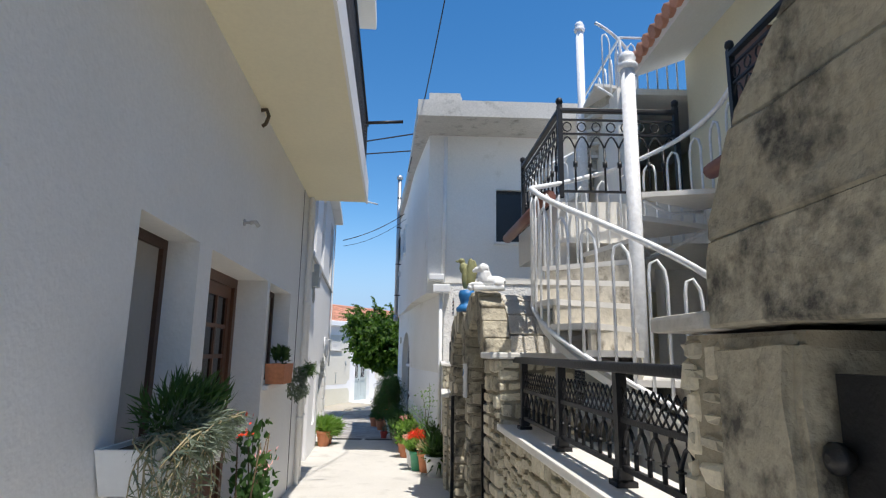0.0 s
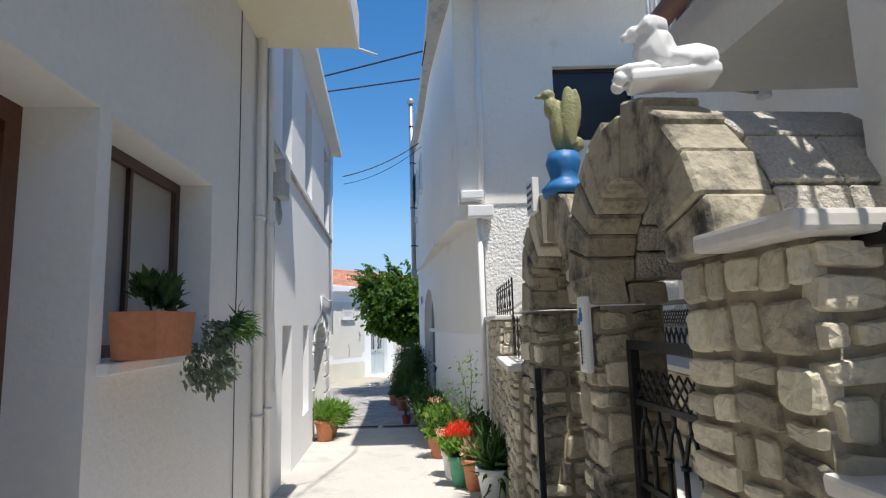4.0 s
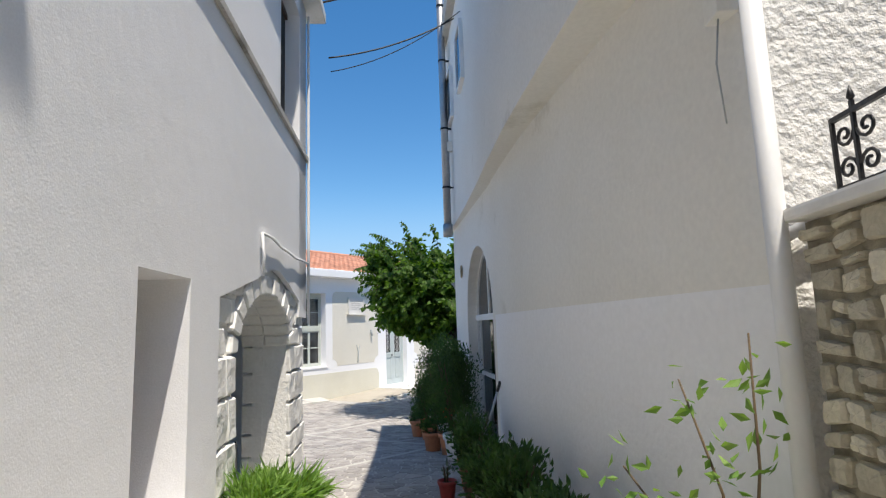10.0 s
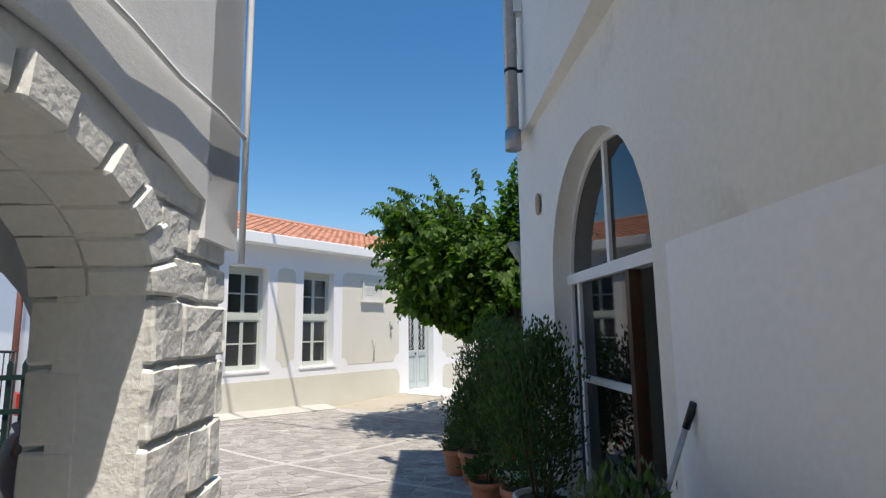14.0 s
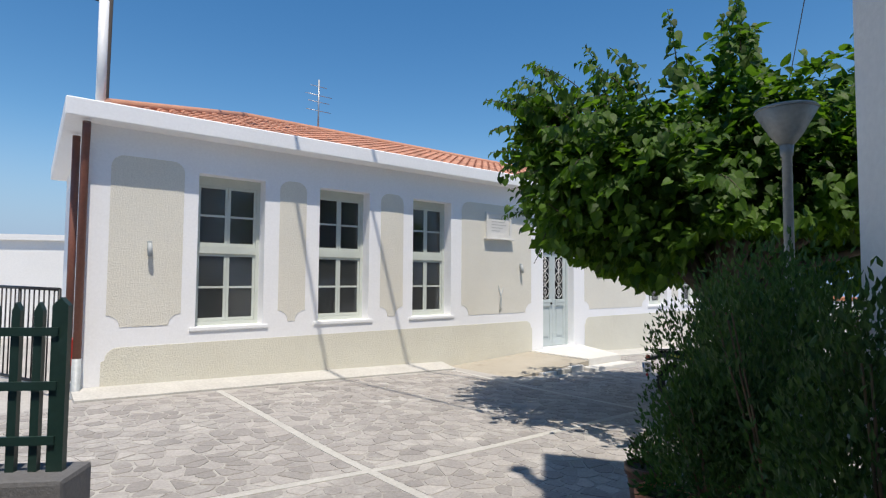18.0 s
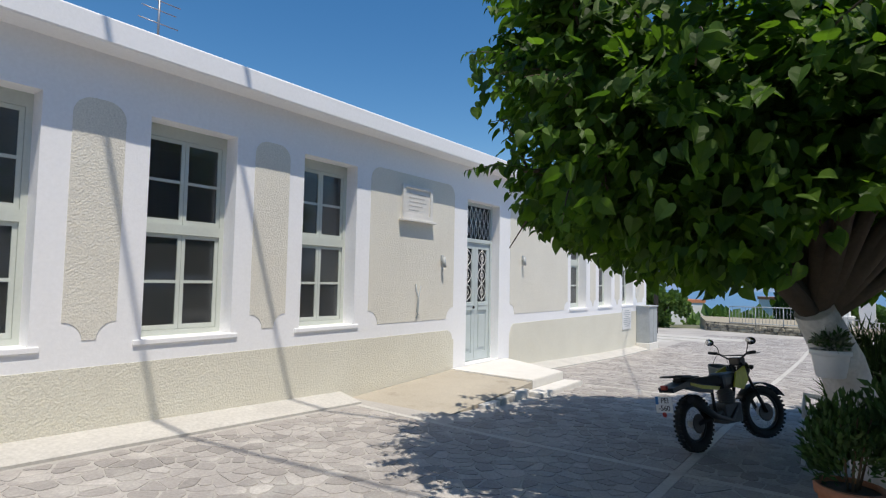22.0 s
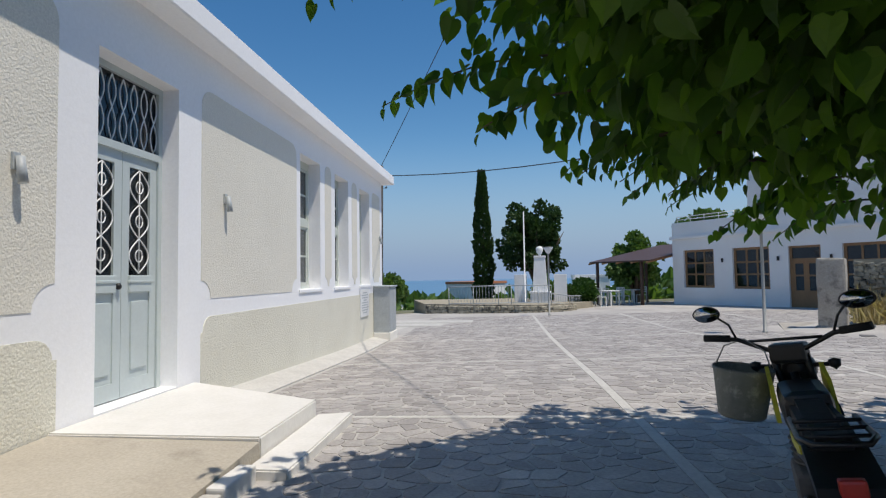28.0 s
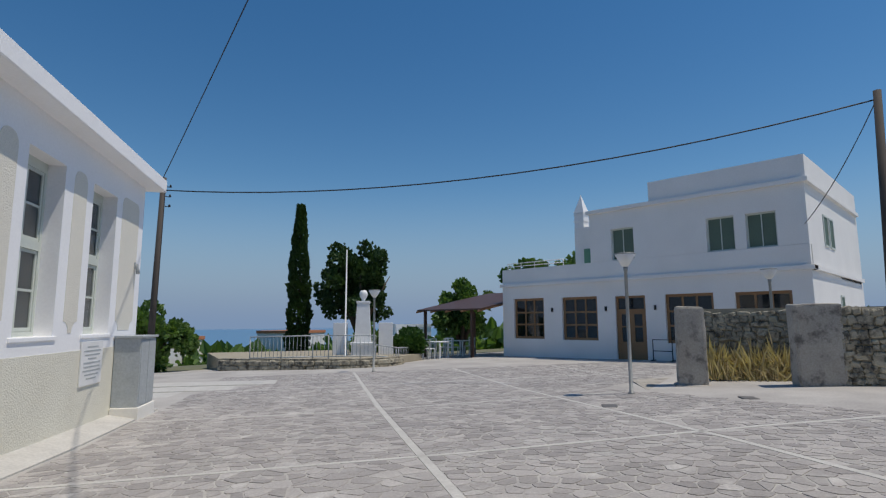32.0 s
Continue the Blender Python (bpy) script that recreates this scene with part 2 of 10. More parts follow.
CHROME = mat("chrome", (0.75, 0.75, 0.76), 0.15, metal=1.0, s1=8, bump=0.0)
REDPLASTIC = mat("red_plastic", (0.45, 0.03, 0.02), 0.3, s1=8, bump=0.0)
BUCKET = mat("dirty_grey_bucket", (0.23, 0.24, 0.22), 0.7, s1=9, bump=0.3, stain=(0.45, 0.44, 0.4), stain_at=(0.55, 0.7))
BLUE = mat("sky_blue_paint", (0.02, 0.17, 0.43), 0.5, s1=7, bump=0.2)
BARK = mat("mulberry_bark", (0.096, 0.072, 0.048), 0.9, s1=7, bump=0.8, bs=25)
LIMEBARK = mat("limewashed_bark", (0.72, 0.70, 0.66), 0.9, col2=(0.5, 0.46, 0.4), s1=6, bump=0.9, bs=20, stain=(0.3, 0.25, 0.2), stain_at=(0.62, 0.75))
# black that stands in for shade inside rooms, windows and drains
SHADEBLACK = mat("shade_black", (0.03, 0.028, 0.026), 0.9, s1=3, bump=0)
CURTAIN = mat("grey_curtain", (0.22, 0.23, 0.27), 0.9, s1=3, bump=0.1)
CABLE = mat("black_cable", (0.02, 0.02, 0.02), 0.6, s1=8, bump=0)
DRYGRASS = leafmat("dry_grass", (0.36, 0.29, 0.17), (0.50, 0.42, 0.27), 0.15)
SOIL = mat("soil", (0.10, 0.07, 0.045), 0.95, s1=9, bump=0.6)
FARLAND = mat("far_land", (0.10, 0.12, 0.06), 0.95, col2=(0.2, 0.17, 0.1), s1=0.02, s2=0.3, amount=0.8, bump=0)
SEA = mat("sea", (0.10, 0.22, 0.36), 0.35, s1=0.01, s2=0.1, bump=0)
GLASS = glass("window_glass")
CLEARGLASS = glass("dusty_clear_glass", (0.42, 0.45, 0.46), 0.06)
CLEARGLASS.node_tree.nodes["Principled BSDF"].inputs["Transmission Weight"].default_value = 0.93
OLDSTONE = mat("old_dark_stone", (0.42, 0.38, 0.29), 0.95, col2=(0.22, 0.20, 0.15), s1=3, s2=40, bump=0.9, bs=18, rand=0.18, stain=(0.07, 0.066, 0.055), stain_at=(0.47, 0.63), bdist=0.025)
DARKSTONE = mat("dark_grey_stone", (0.13, 0.13, 0.135), 0.85, s1=3, bump=0.4)
RISER = mat("stained_riser", (0.56, 0.52, 0.44), 0.9, col2=(0.42, 0.38, 0.30), s1=5, bump=0.3, stain=(0.16, 0.14, 0.11), stain_at=(0.52, 0.7))
BARREL = mat("granular_barrel_stone", (0.54, 0.51, 0.45), 0.95, col2=(0.44, 0.41, 0.35), s1=6, s2=90, bump=1.0, bs=60, fine=0.2, rand=0.06, bdist=0.02)
RAMP = mat("stained_ramp_cement", (0.44, 0.40, 0.33), 0.9, col2=(0.34, 0.30, 0.24), s1=1.5, s2=50, bump=0.3, stain=(0.26, 0.23, 0.18), stain_at=(0.58, 0.8))
BLIND = mat("grey_window_blind", (0.40, 0.385, 0.36), 0.6, s1=2, bump=0.05, fine=0.03)
LEAF = leafmat("mulberry_leaf", (0.024, 0.058, 0.010), (0.085, 0.16, 0.022), 0.42)
SHRUB = leafmat("shrub_leaf", (0.03, 0.075, 0.02), (0.06, 0.12, 0.03), 0.2)
LIGHTLEAF = leafmat("light_leaf", (0.10, 0.20, 0.04), (0.19, 0.30, 0.07), 0.3)
GREYLEAF = leafmat("grey_leaf", (0.10, 0.13, 0.10), (0.18, 0.21, 0.17), 0.15)
PINE = leafmat("cypress_green", (0.026, 0.06, 0.02), (0.055, 0.10, 0.032), 0.12)
FARGREEN = leafmat("far_tree_green", (0.07, 0.135, 0.04), (0.13, 0.21, 0.065), 0.22)
PETAL = leafmat("red_petal", (0.65, 0.03, 0.02), (0.8, 0.08, 0.03), 0.2)
PINKPETAL = leafmat("pink_petal", (0.75, 0.3, 0.35), (0.85, 0.5, 0.5), 0.2)


# ---- builders ----
def box(bm, x0, x1, y0, y1, z0, z1, bevel=0.0, m=None):
    vs = [bm.verts.new((x, y, z)) for z in (z0, z1) for x, y in ((x0, y0), (x1, y0), (x1, y1), (x0, y1))]
    q = [(3, 2, 1, 0), (4, 5, 6, 7), (0, 1, 5, 4), (1, 2, 6, 5), (2, 3, 7, 6), (3, 0, 4, 7)]
    fs = [bm.faces.new([vs[i] for i in f]) for f in q]
    if bevel:
        es = {e for f in fs for e in f.edges}
        r = bmesh.ops.bevel(bm, geom=list(es), offset=bevel, segments=2, affect="EDGES", profile=0.6)
        vs = list({v for f in r["faces"] for v in f.verts} | {v for v in vs if v.is_valid})
    if m is not None:
        bmesh.ops.transform(bm, matrix=m, verts=vs)
    return vs


def tube(bm, pts, r, n=8, cap=True, r1=None):
    pts = [Vector(p) for p in pts]
    rings, side = [], None
    for i, p in enumerate(pts):
        a = (pts[min(i + 1, len(pts) - 1)] - pts[max(i - 1, 0)]).normalized()
        if side is None:
            side = a.orthogonal().normalized()
        side = (side - a * side.dot(a)).normalized()
        up = a.cross(side)
        k = i / max(1, len(pts) - 1)
        rad = r if r1 is None else r + (r1 - r) * k
        rings.append([bm.verts.new(p + rad * (math.cos(2 * math.pi * j / n) * side + math.sin(2 * math.pi * j / n) * up)) for j in range(n)])
    for a, b in zip(rings, rings[1:]):
        for j in range(n):
            f = bm.faces.new((a[j], a[(j + 1) % n], b[(j + 1) % n], b[j]))
            f.smooth = True
    if cap:
        bm.faces.new(rings[0][::-1])
        bm.faces.new(rings[-1])
    return rings


def lathe(bm, prof, n=20, at=(0, 0, 0)):
    """prof: (radius, z) from the bottom up."""
    at = Vector(at)
    rings = []
    for r, z in prof:
        rings.append([bm.verts.new(at + Vector((max(r, 1e-4) * math.cos(2 * math.pi * j / n), max(r, 1e-4) * math.sin(2 * math.pi * j / n), z))) for j in range(n)])
    for a, b in zip(rings, rings[1:]):
        for j in range(n):
            f = bm.faces.new((a[j], a[(j + 1) % n], b[(j + 1) % n], b[j]))
            f.smooth = True
    bm.faces.new(rings[0][::-1])
    bm.faces.new(rings[-1])


def prism(bm, poly, y0, y1):
    """A polygon of (x, z) pushed from y0 to y1."""
    a = [bm.verts.new((x, y0, z)) for x, z in poly]
    b = [bm.verts.new((x, y1, z)) for x, z in poly]
    bm.faces.new(a[::-1])
    bm.faces.new(b)
    for i in range(len(poly)):
        j = (i + 1) % len(poly)
        bm.faces.new((a[i], a[j], b[j], b[i]))


def hslab(bm, poly, z0, z1):
    a = [bm.verts.new((x, y, z0)) for x, y in poly]
    b = [bm.verts.new((x, y, z1)) for x, y in poly]
    bm.faces.new(a[::-1])
    bm.faces.new(b)
    for i in range(len(poly)):
        j = (i + 1) % len(poly)
        bm.faces.new((a[i], a[j], b[j], b[i]))


def mesh_of(name, bm, material):
    bmesh.ops.recalc_face_normals(bm, faces=bm.faces)
    me = bpy.data.meshes.new(name)
    bm.to_mesh(me)
    bm.free()
    if material:
        me.materials.append(material)
    return me


def part(name, bm, material, parent=None, label=""):
    ob = new(name, mesh_of(name, bm, material))
    if parent is not None:
        ob.parent = parent
    if label:
        ob["label"] = label
    return ob


def thing(name, m, label, category, group="", kind=""):
    ob = new(name)
    ob.matrix_basis = m
    ob.empty_display_size = 0.2
    return tagged(ob, label, category, group, kind)


def wallplan(bm, u0, u1, z0, z1, thick, holes=(), y0=0.0):
    """A wall along x with thickness in +y. holes: (u0, u1, z0, z1, rise): rise is the height of an arched head within the hole."""
    us = sorted({u0, u1, *(h[0] for h in holes), *(h[1] for h in holes)})
    zs = sorted({z0, z1, *(h[2] for h in holes), *(h[3] for h in holes)})
    us, zs = [u for u in us if u0 <= u <= u1], [z for z in zs if z0 <= z <= z1]
    hole = lambda a, c: any(h[0] < a < h[1] and h[2] < c < h[3] for h in holes)  # noqa: E731
    solid = [[not hole((a + b) / 2, (c + e) / 2) for c, e in zip(zs, zs[1:])] for a, b in zip(us, us[1:])]
    cache = {}

    def v(i, j, k):
        if (i, j, k) not in cache:
            cache[i, j, k] = bm.verts.new((us[i], y0 + (thick if k else 0), zs[j]))
        return cache[i, j, k]

    get = lambda i, j: 0 <= i < len(us) - 1 and 0 <= j < len(zs) - 1 and solid[i][j]  # noqa: E731
    for i in range(len(us) - 1):
        for j in range(len(zs) - 1):
            if not solid[i][j]:
                continue
            bm.faces.new((v(i, j, 0), v(i + 1, j, 0), v(i + 1, j + 1, 0), v(i, j + 1, 0)))
            bm.faces.new((v(i, j + 1, 1), v(i + 1, j + 1, 1), v(i + 1, j, 1), v(i, j, 1)))
            if not get(i - 1, j):
                bm.faces.new((v(i, j, 1), v(i, j, 0), v(i, j + 1, 0), v(i, j + 1, 1)))
            if not get(i + 1, j):
                bm.faces.new((v(i + 1, j, 0), v(i + 1, j, 1), v(i + 1, j + 1, 1), v(i + 1, j + 1, 0)))
            if not get(i, j - 1):
                bm.faces.new((v(i, j, 0), v(i, j, 1), v(i + 1, j, 1), v(i + 1, j, 0)))
            if not get(i, j + 1):
                bm.faces.new((v(i, j + 1, 0), v(i + 1, j + 1, 0), v(i + 1, j + 1, 1), v(i, j + 1, 1)))
    for h in holes:
        if len(h) > 4 and h[4]:
            a, b, top, rise = h[0], h[1], h[3], h[4]
            c, w, n = (a + b) / 2, (b - a) / 2, 16
            curve = [(c - w * math.cos(math.pi * k / n), top - rise + rise * math.sin(math.pi * k / n)) for k in range(n + 1)]
            for k in range(n):
                (xa, za), (xb, zb) = curve[k], curve[k + 1]
                f = [[bm.verts.new((x, y0 + yy, z)) for x, z in ((xa, za), (xb, zb), (xb, top), (xa, top))] for yy in (0, thick)]
                bm.faces.new(f[0])
                bm.faces.new(f[1][::-1])
                bm.faces.new((f[0][1], f[0][0], f[1][0], f[1][1]))
    bmesh.ops.remove_doubles(bm, verts=bm.verts, dist=1e-5)


def along(a, b):
    """The pose of a wall from a to b in plan: x runs along it, +y lies to its left."""
    return pose(a[0], a[1], 0, 0, 0, math.degrees(math.atan2(b[1] - a[1], b[0] - a[0])))


def ground_z(x, y):
    prof = ((-12, 0.75), (0, 0.2), (8.4, -0.15), (10.4, -0.26), (14.2, -0.46), (18.0, -0.74), (20.5, -0.92), (22, -0.95), (24.5, -1.0), (28.5, -1.09), (34.5, -1.36), (38, -1.42), (46, -1.5), (60, -2.2), (120, -9), (300, -28), (600, -41))
    for (a, za), (b, zb) in zip(prof, prof[1:]):
        if y <= b or b == 600:
            k = min(1.0, max(0.0, (y - a) / (b - a)))
            z = za + (zb - za) * k
            break
    if y > 18:
        z += min(1.0, (y - 18) / 3) * 0.028 * max(0.0, min(6.0, -x - 3.5)) + 0.012 * max(0.0, min(14.0, x - 3)) * min(1.0, max(0.0, (50 - y) / 10))
    far = max(0.0, abs(x) - 40)
    return z - 0.06 * far


# ---- ground ----
def ground():
    bm = bmesh.new()
    xs = [-900, -400, -150, -70, -40, -25, -16, -12] + [-10 + 0.5 * i for i in range(61)] + [22, 25, 30, 40, 70, 150, 400, 900]
    ys = [-60, -30, -12, -6] + [-4 + 0.5 * i for i in range(105)] + [50, 54, 60, 70, 90, 120, 180, 300, 450, 600]
    vs = [[bm.verts.new((x, y, ground_z(x, y) - 0.005)) for y in ys] for x in xs]
    for i in range(len(xs) - 1):
        for j in range(len(ys) - 1):
            f = bm.faces.new((vs[i][j], vs[i + 1][j], vs[i + 1][j + 1], vs[i][j + 1]))
            x, y = (xs[i] + xs[i + 1]) / 2, (ys[j] + ys[j + 1]) / 2
            f.smooth = True
            f.material_index = 2 if (y > 49 or abs(x) > 32 or y < -10) else (0 if y < 17.3 else 1)
    ob = part("ground", bm, CEMENT)
    ob.data.materials.append(GROUT)
    ob.data.materials.append(FARLAND)
    return tagged(ob, "cement alley and pale mortar bed of the paved square", "ground", kind="structure")


ground()
bm = bmesh.new()
box(bm, -4000, 4000, 560, 4300, -42, -40.2)
tagged(part("water", bm, SEA), "hazy blue sea on the far horizon", "sea", kind="structure")

# ---- school: x along the front, +y into the building, origin at the west corner of the front ----
SCH = along((-8.86, 21.16), (-8.86 + 0.5411, 21.16 + 0.8410))
SL, SZ0, SEAVE = 19.75, -1.75, 2.76
WINS = [(1.38, 2.38), (3.32, 4.30), (5.27, 6.22), (13.60, 14.60), (15.48, 16.45), (17.38, 18.36)]
WZ0, WZ1 = 0.02, 2.27
DOOR = (9.03, 10.17, -0.86, 2.16)


def school_window(house, a, b, z0, z1):
    """Four-pane casement below, four-pane casement above, a heavy mullion between, set back in its reveal."""
    w = thing("window", Matrix.Identity(4), "", "")
    w.parent = house
    w.name = "window"
    fy = 0.22
    bm = bmesh.new()
    t = 0.055
    box(bm, a, a + t, fy, fy + 0.07, z0, z1)
    box(bm, b - t, b, fy, fy + 0.07, z0, z1)
    box(bm, a + t, b - t, fy, fy + 0.07, z1 - 0.13, z1)
    box(bm, a + t, b - t, fy, fy + 0.07, z0, z0 + 0.06)
    zm = z0 + (z1 - z0) * 0.505
    box(bm, a + t, b - t, fy - 0.012, fy + 0.075, zm - 0.05, zm + 0.06)
    part("window_frame", bm, GREENGREY, w)
    for lo, hi in ((z0 + 0.06, zm - 0.05), (zm + 0.06, z1 - 0.13)):
        c = (a + b) / 2
        for p, q in ((a + t, c), (c, b - t)):
            bm = bmesh.new()
            s = 0.042
            box(bm, p + 0.002, p + s, fy + 0.012, fy + 0.05, lo + 0.002, hi - 0.002)
            box(bm, q - s, q - 0.002, fy + 0.012, fy + 0.05, lo + 0.002, hi - 0.002)
            box(bm, p + s, q - s, fy + 0.012, fy + 0.05, lo + 0.002, lo + s + 0.01)
            box(bm, p + s, q - s, fy + 0.012, fy + 0.05, hi - s, hi - 0.002)
            m = (lo + hi) / 2
            box(bm, p + s, q - s, fy + 0.015, fy + 0.045, m - 0.016, m + 0.016)
            sash = part("casement", bm, GREENGREY, w)
            for e, g in ((lo + s + 0.01, m - 0.016), (m + 0.016, hi - s)):
                bm = bmesh.new()
                box(bm, p + s, q - s, fy + 0.028, fy + 0.034, e, g)
                part("pane", bm, CLEARGLASS, sash)
    bm = bmesh.new()
    box(bm, a - 0.08, b + 0.08, -0.022, fy, z0 - 0.055, z0 - 0.002, 0.008)
    part("window_sill", bm, SCHOOL_WHITE, w)
    return w


def rounded(u0, u1, z0, z1, r, top="round", n=6):
    """Outline of a render panel with scooped lower corners and rounded upper corners."""
    out = []
    for cx, cz, s in ((u0, z0, 0), (u1, z0, 1), (u1, z1, 2), (u0, z1, 3)):
        for k in range(n + 1):
            f = k / n * math.pi / 2
            if s == 0:
                out.append((cx + r * math.sin(f) , cz + r * math.cos(f)))
            elif s == 1:
                out.append((cx - r * math.cos(f), cz + r * math.sin(f)))
            elif s == 2:
                out.append((cx - r + r * math.cos(f), cz - r + r * math.sin(f)))
            else:
                out.append((cx + r - r * math.sin(f), cz - r + r * math.cos(f)))
    return out


def school():
    h = thing("school_building", SCH, "long single-storey school with white trim and beige roughcast panels", "building")
    bm = bmesh.new()
    wallplan(bm, 0, SL, SZ0, SEAVE + 0.1, 0.42, [(a, b, WZ0, WZ1) for a, b in WINS] + [(DOOR[0], DOOR[1], DOOR[2], DOOR[3])])
    part("front_wall", bm, SCHOOL_WHITE, h, "white plastered front wall with raised trim")
    bm = bmesh.new()
    hslab(bm, [(0, 0.42), (0.42, 0.42), (0.66, 5.0), (0.22, 5.0)], SZ0, SEAVE + 0.1)
    part("side_wall", bm, SCHOOL_WHITE, h)
    bm = bmesh.new()
    box(bm, SL - 0.42, SL, 0.42, 5.0, SZ0, SEAVE + 0.1)
    part("side_wall", bm, SCHOOL_WHITE, h)
    bm = bmesh.new()
    box(bm, 0.24, SL, 5.0, 5.4, SZ0, SEAVE + 0.1)
    part("back_wall", bm, SCHOOL_WHITE, h)
    bm = bmesh.new()
    box(bm, 0.42, SL - 0.42, 0.42, 5.0, -1.0, -0.9)
    part("interior_floor", bm, CONCRETE, h)
    bm = bmesh.new()
    box(bm, 0.42, SL - 0.42, 3.6, 3.7, -0.9, 2.76)
    part("partition", bm, OFFWHITE, h)
    # white trim stands proud of the recessed render panels: band, piers
    panels = [(0.26, 1.18, 0.07, 2.39, 0.16), (2.62, 3.08, 0.05, 2.31, 0.17), (4.54, 5.04, 0.05, 2.30, 0.17), (6.50, 8.61, 0.0, 2.34, 0.2),
              (10.60, 13.42, 0.0, 2.34, 0.2), (14.86, 15.24, 0.05, 2.31, 0.16), (16.72, 17.14, 0.05, 2.31, 0.16), (18.62, 19.48, 0.07, 2.36, 0.16)]
    for u0, u1, z0, z1, r in panels:
        bm = bmesh.new()
        prism(bm, rounded(u0, u1, z0, z1, r), -0.006, 0.02)
        part("render_panel", bm, SCHOOL_BEIGE, h, "beige roughcast panel with rounded corners")
    for u0, u1 in ((0.22, 8.64), (10.6, SL)):
        bm = bmesh.new()
        n = 5
        zt = -0.20
        poly = [(u0, SZ0), (u1, SZ0)]
        poly += [(u1, zt - 0.16)] if u1 < SL else [(u1, zt)]
        if u1 < SL:
            poly += [(u1 - 0.16 * (1 - math.cos(k / n * math.pi / 2)) - 0.04, zt - 0.16 + 0.16 * math.sin(k / n * math.pi / 2)) for k in range(n + 1)]
        poly += [(u0 + 0.2 - 0.16 * math.sin(k / n * math.pi / 2), zt - 0.16 + 0.16 * math.cos(k / n * math.pi / 2)) for k in range(n + 1)]
        poly += [(u0, zt - 0.18)]
        prism(bm, poly, -0.006, 0.02)
        part("plinth", bm, SCHOOL_PLINTH, h, "yellowish beige roughcast plinth")
    # eave slab and parapet edge
    bm = bmesh.new()
    hslab(bm, [(-0.3, -0.3), (SL + 0.3, -0.3), (SL + 0.3, 5.7), (-0.02, 5.7)], SEAVE, SEAVE + 0.24)
    bmesh.ops.bevel(bm, geom=list(bm.edges), offset=0.015, segments=1, affect="EDGES")
    part("eave", bm, SCHOOL_WHITE, h, "white concrete eave slab")
    # hipped tiled roof
    bm = bmesh.new()
    z0, rise, o = SEAVE + 0.243, 1.0, 0.2
    x0, x1, y0, y1 = -0.02 + o, SL + 0.3 - o, -0.3 + o, 5.7 - o
    hp = (y1 - y0) / 2
    c = [bm.verts.new(p) for p in ((x0, y0, z0), (x1, y0, z0), (x1, y1, z0), (x0, y1, z0), (x0 + hp, y0 + hp, z0 + rise), (x1 - hp, y0 + hp, z0 + rise))]
    for f in ((0, 1, 5, 4), (1, 2, 5), (2, 3, 4, 5), (3, 0, 4), (3, 2, 1, 0)):
        bm.faces.new([c[i] for i in f])
    roof = part("roof", bm, ROOFTILE, h, "red clay tiled hipped roof")
    # barrel tiles of the two slopes that show
    bm = bmesh.new()
    rows = 12
    slope = Vector((0, hp, rise)).normalized()
    for side in (0, 1):
        length = (x1 - x0) if side == 0 else (y1 - y0)
        cols = int(length / 0.22)
        for cidx in range(cols):
            s = (cidx + 0.5) / cols * length
            top = min(1.0, min(s, length - s) / hp)
            p0 = Vector((x0 + s, y0, z0)) if side == 0 else Vector((x0, y0 + s, z0))
            d = Vector((0, hp, rise)) if side == 0 else Vector((hp, 0, rise))
            acr = Vector((1, 0, 0)) if side == 0 else Vector((0, 1, 0))
            nrm = d.cross(acr).normalized()
            nrm = nrm if nrm.z > 0 else -nrm
            for k in range(rows):
                ka, kb = k / rows, (k + 1) / rows
                if ka >= top:
                    break
                kb = min(kb, top)
                lift = 0.02
                pa, pb = p0 + d * (ka - 0.012), p0 + d * kb
                ring = []
                for pp, up, w in ((pa, lift + 0.035, 0.085), (pb, lift + 0.015, 0.07)):
                    ring.append([bm.verts.new(pp + acr * (w * math.cos(a)) + nrm * (up * math.sin(a))) for a in (0, math.pi / 4, math.pi / 2, 3 * math.pi / 4, math.pi)])
                for q in range(4):
                    bm.faces.new((ring[0][q], ring[0][q + 1], ring[1][q + 1], ring[1][q]))
                bm.faces.new(ring[0])
    t = part("tiles", bm, ROOFTILE, roof)
    t["kind"] = "stuff"
    bm = bmesh.new()
    tube(bm, [(x0, y0, z0 + 0.03), (x0 + hp, y0 + hp, z0 + rise + 0.03)], 0.07, 8)
    part("hip_tiles", bm, ROOFTILE, roof)
    bm = bmesh.new()
    tube(bm, [(x0 + hp, y0 + hp, z0 + rise + 0.03), (x1 - hp, y0 + hp, z0 + rise + 0.03)], 0.07, 8)
    part("ridge_tiles", bm, ROOFTILE, roof)
    for a, b in WINS:
        school_window(h, a, b, WZ0, WZ1)
    # door
    a, b, z0, z1 = DOOR
    d = thing("door", Matrix.Identity(4), "", "")
    d.parent = h
    fy = 0.18
    bm = bmesh.new()
    zt = 1.40
    box(bm, a, a + 0.06, fy, fy + 0.08, z0, z1)
    box(bm, b - 0.06, b, fy, fy + 0.08, z0, z1)
    box(bm, a + 0.06, b - 0.06, fy, fy + 0.08, z1 - 0.06, z1)
    box(bm, a + 0.06, b - 0.06, fy - 0.01, fy + 0.08, zt, zt + 0.07)
    part("door_frame", bm, DOORBLUE, d)
    c = (a + b) / 2
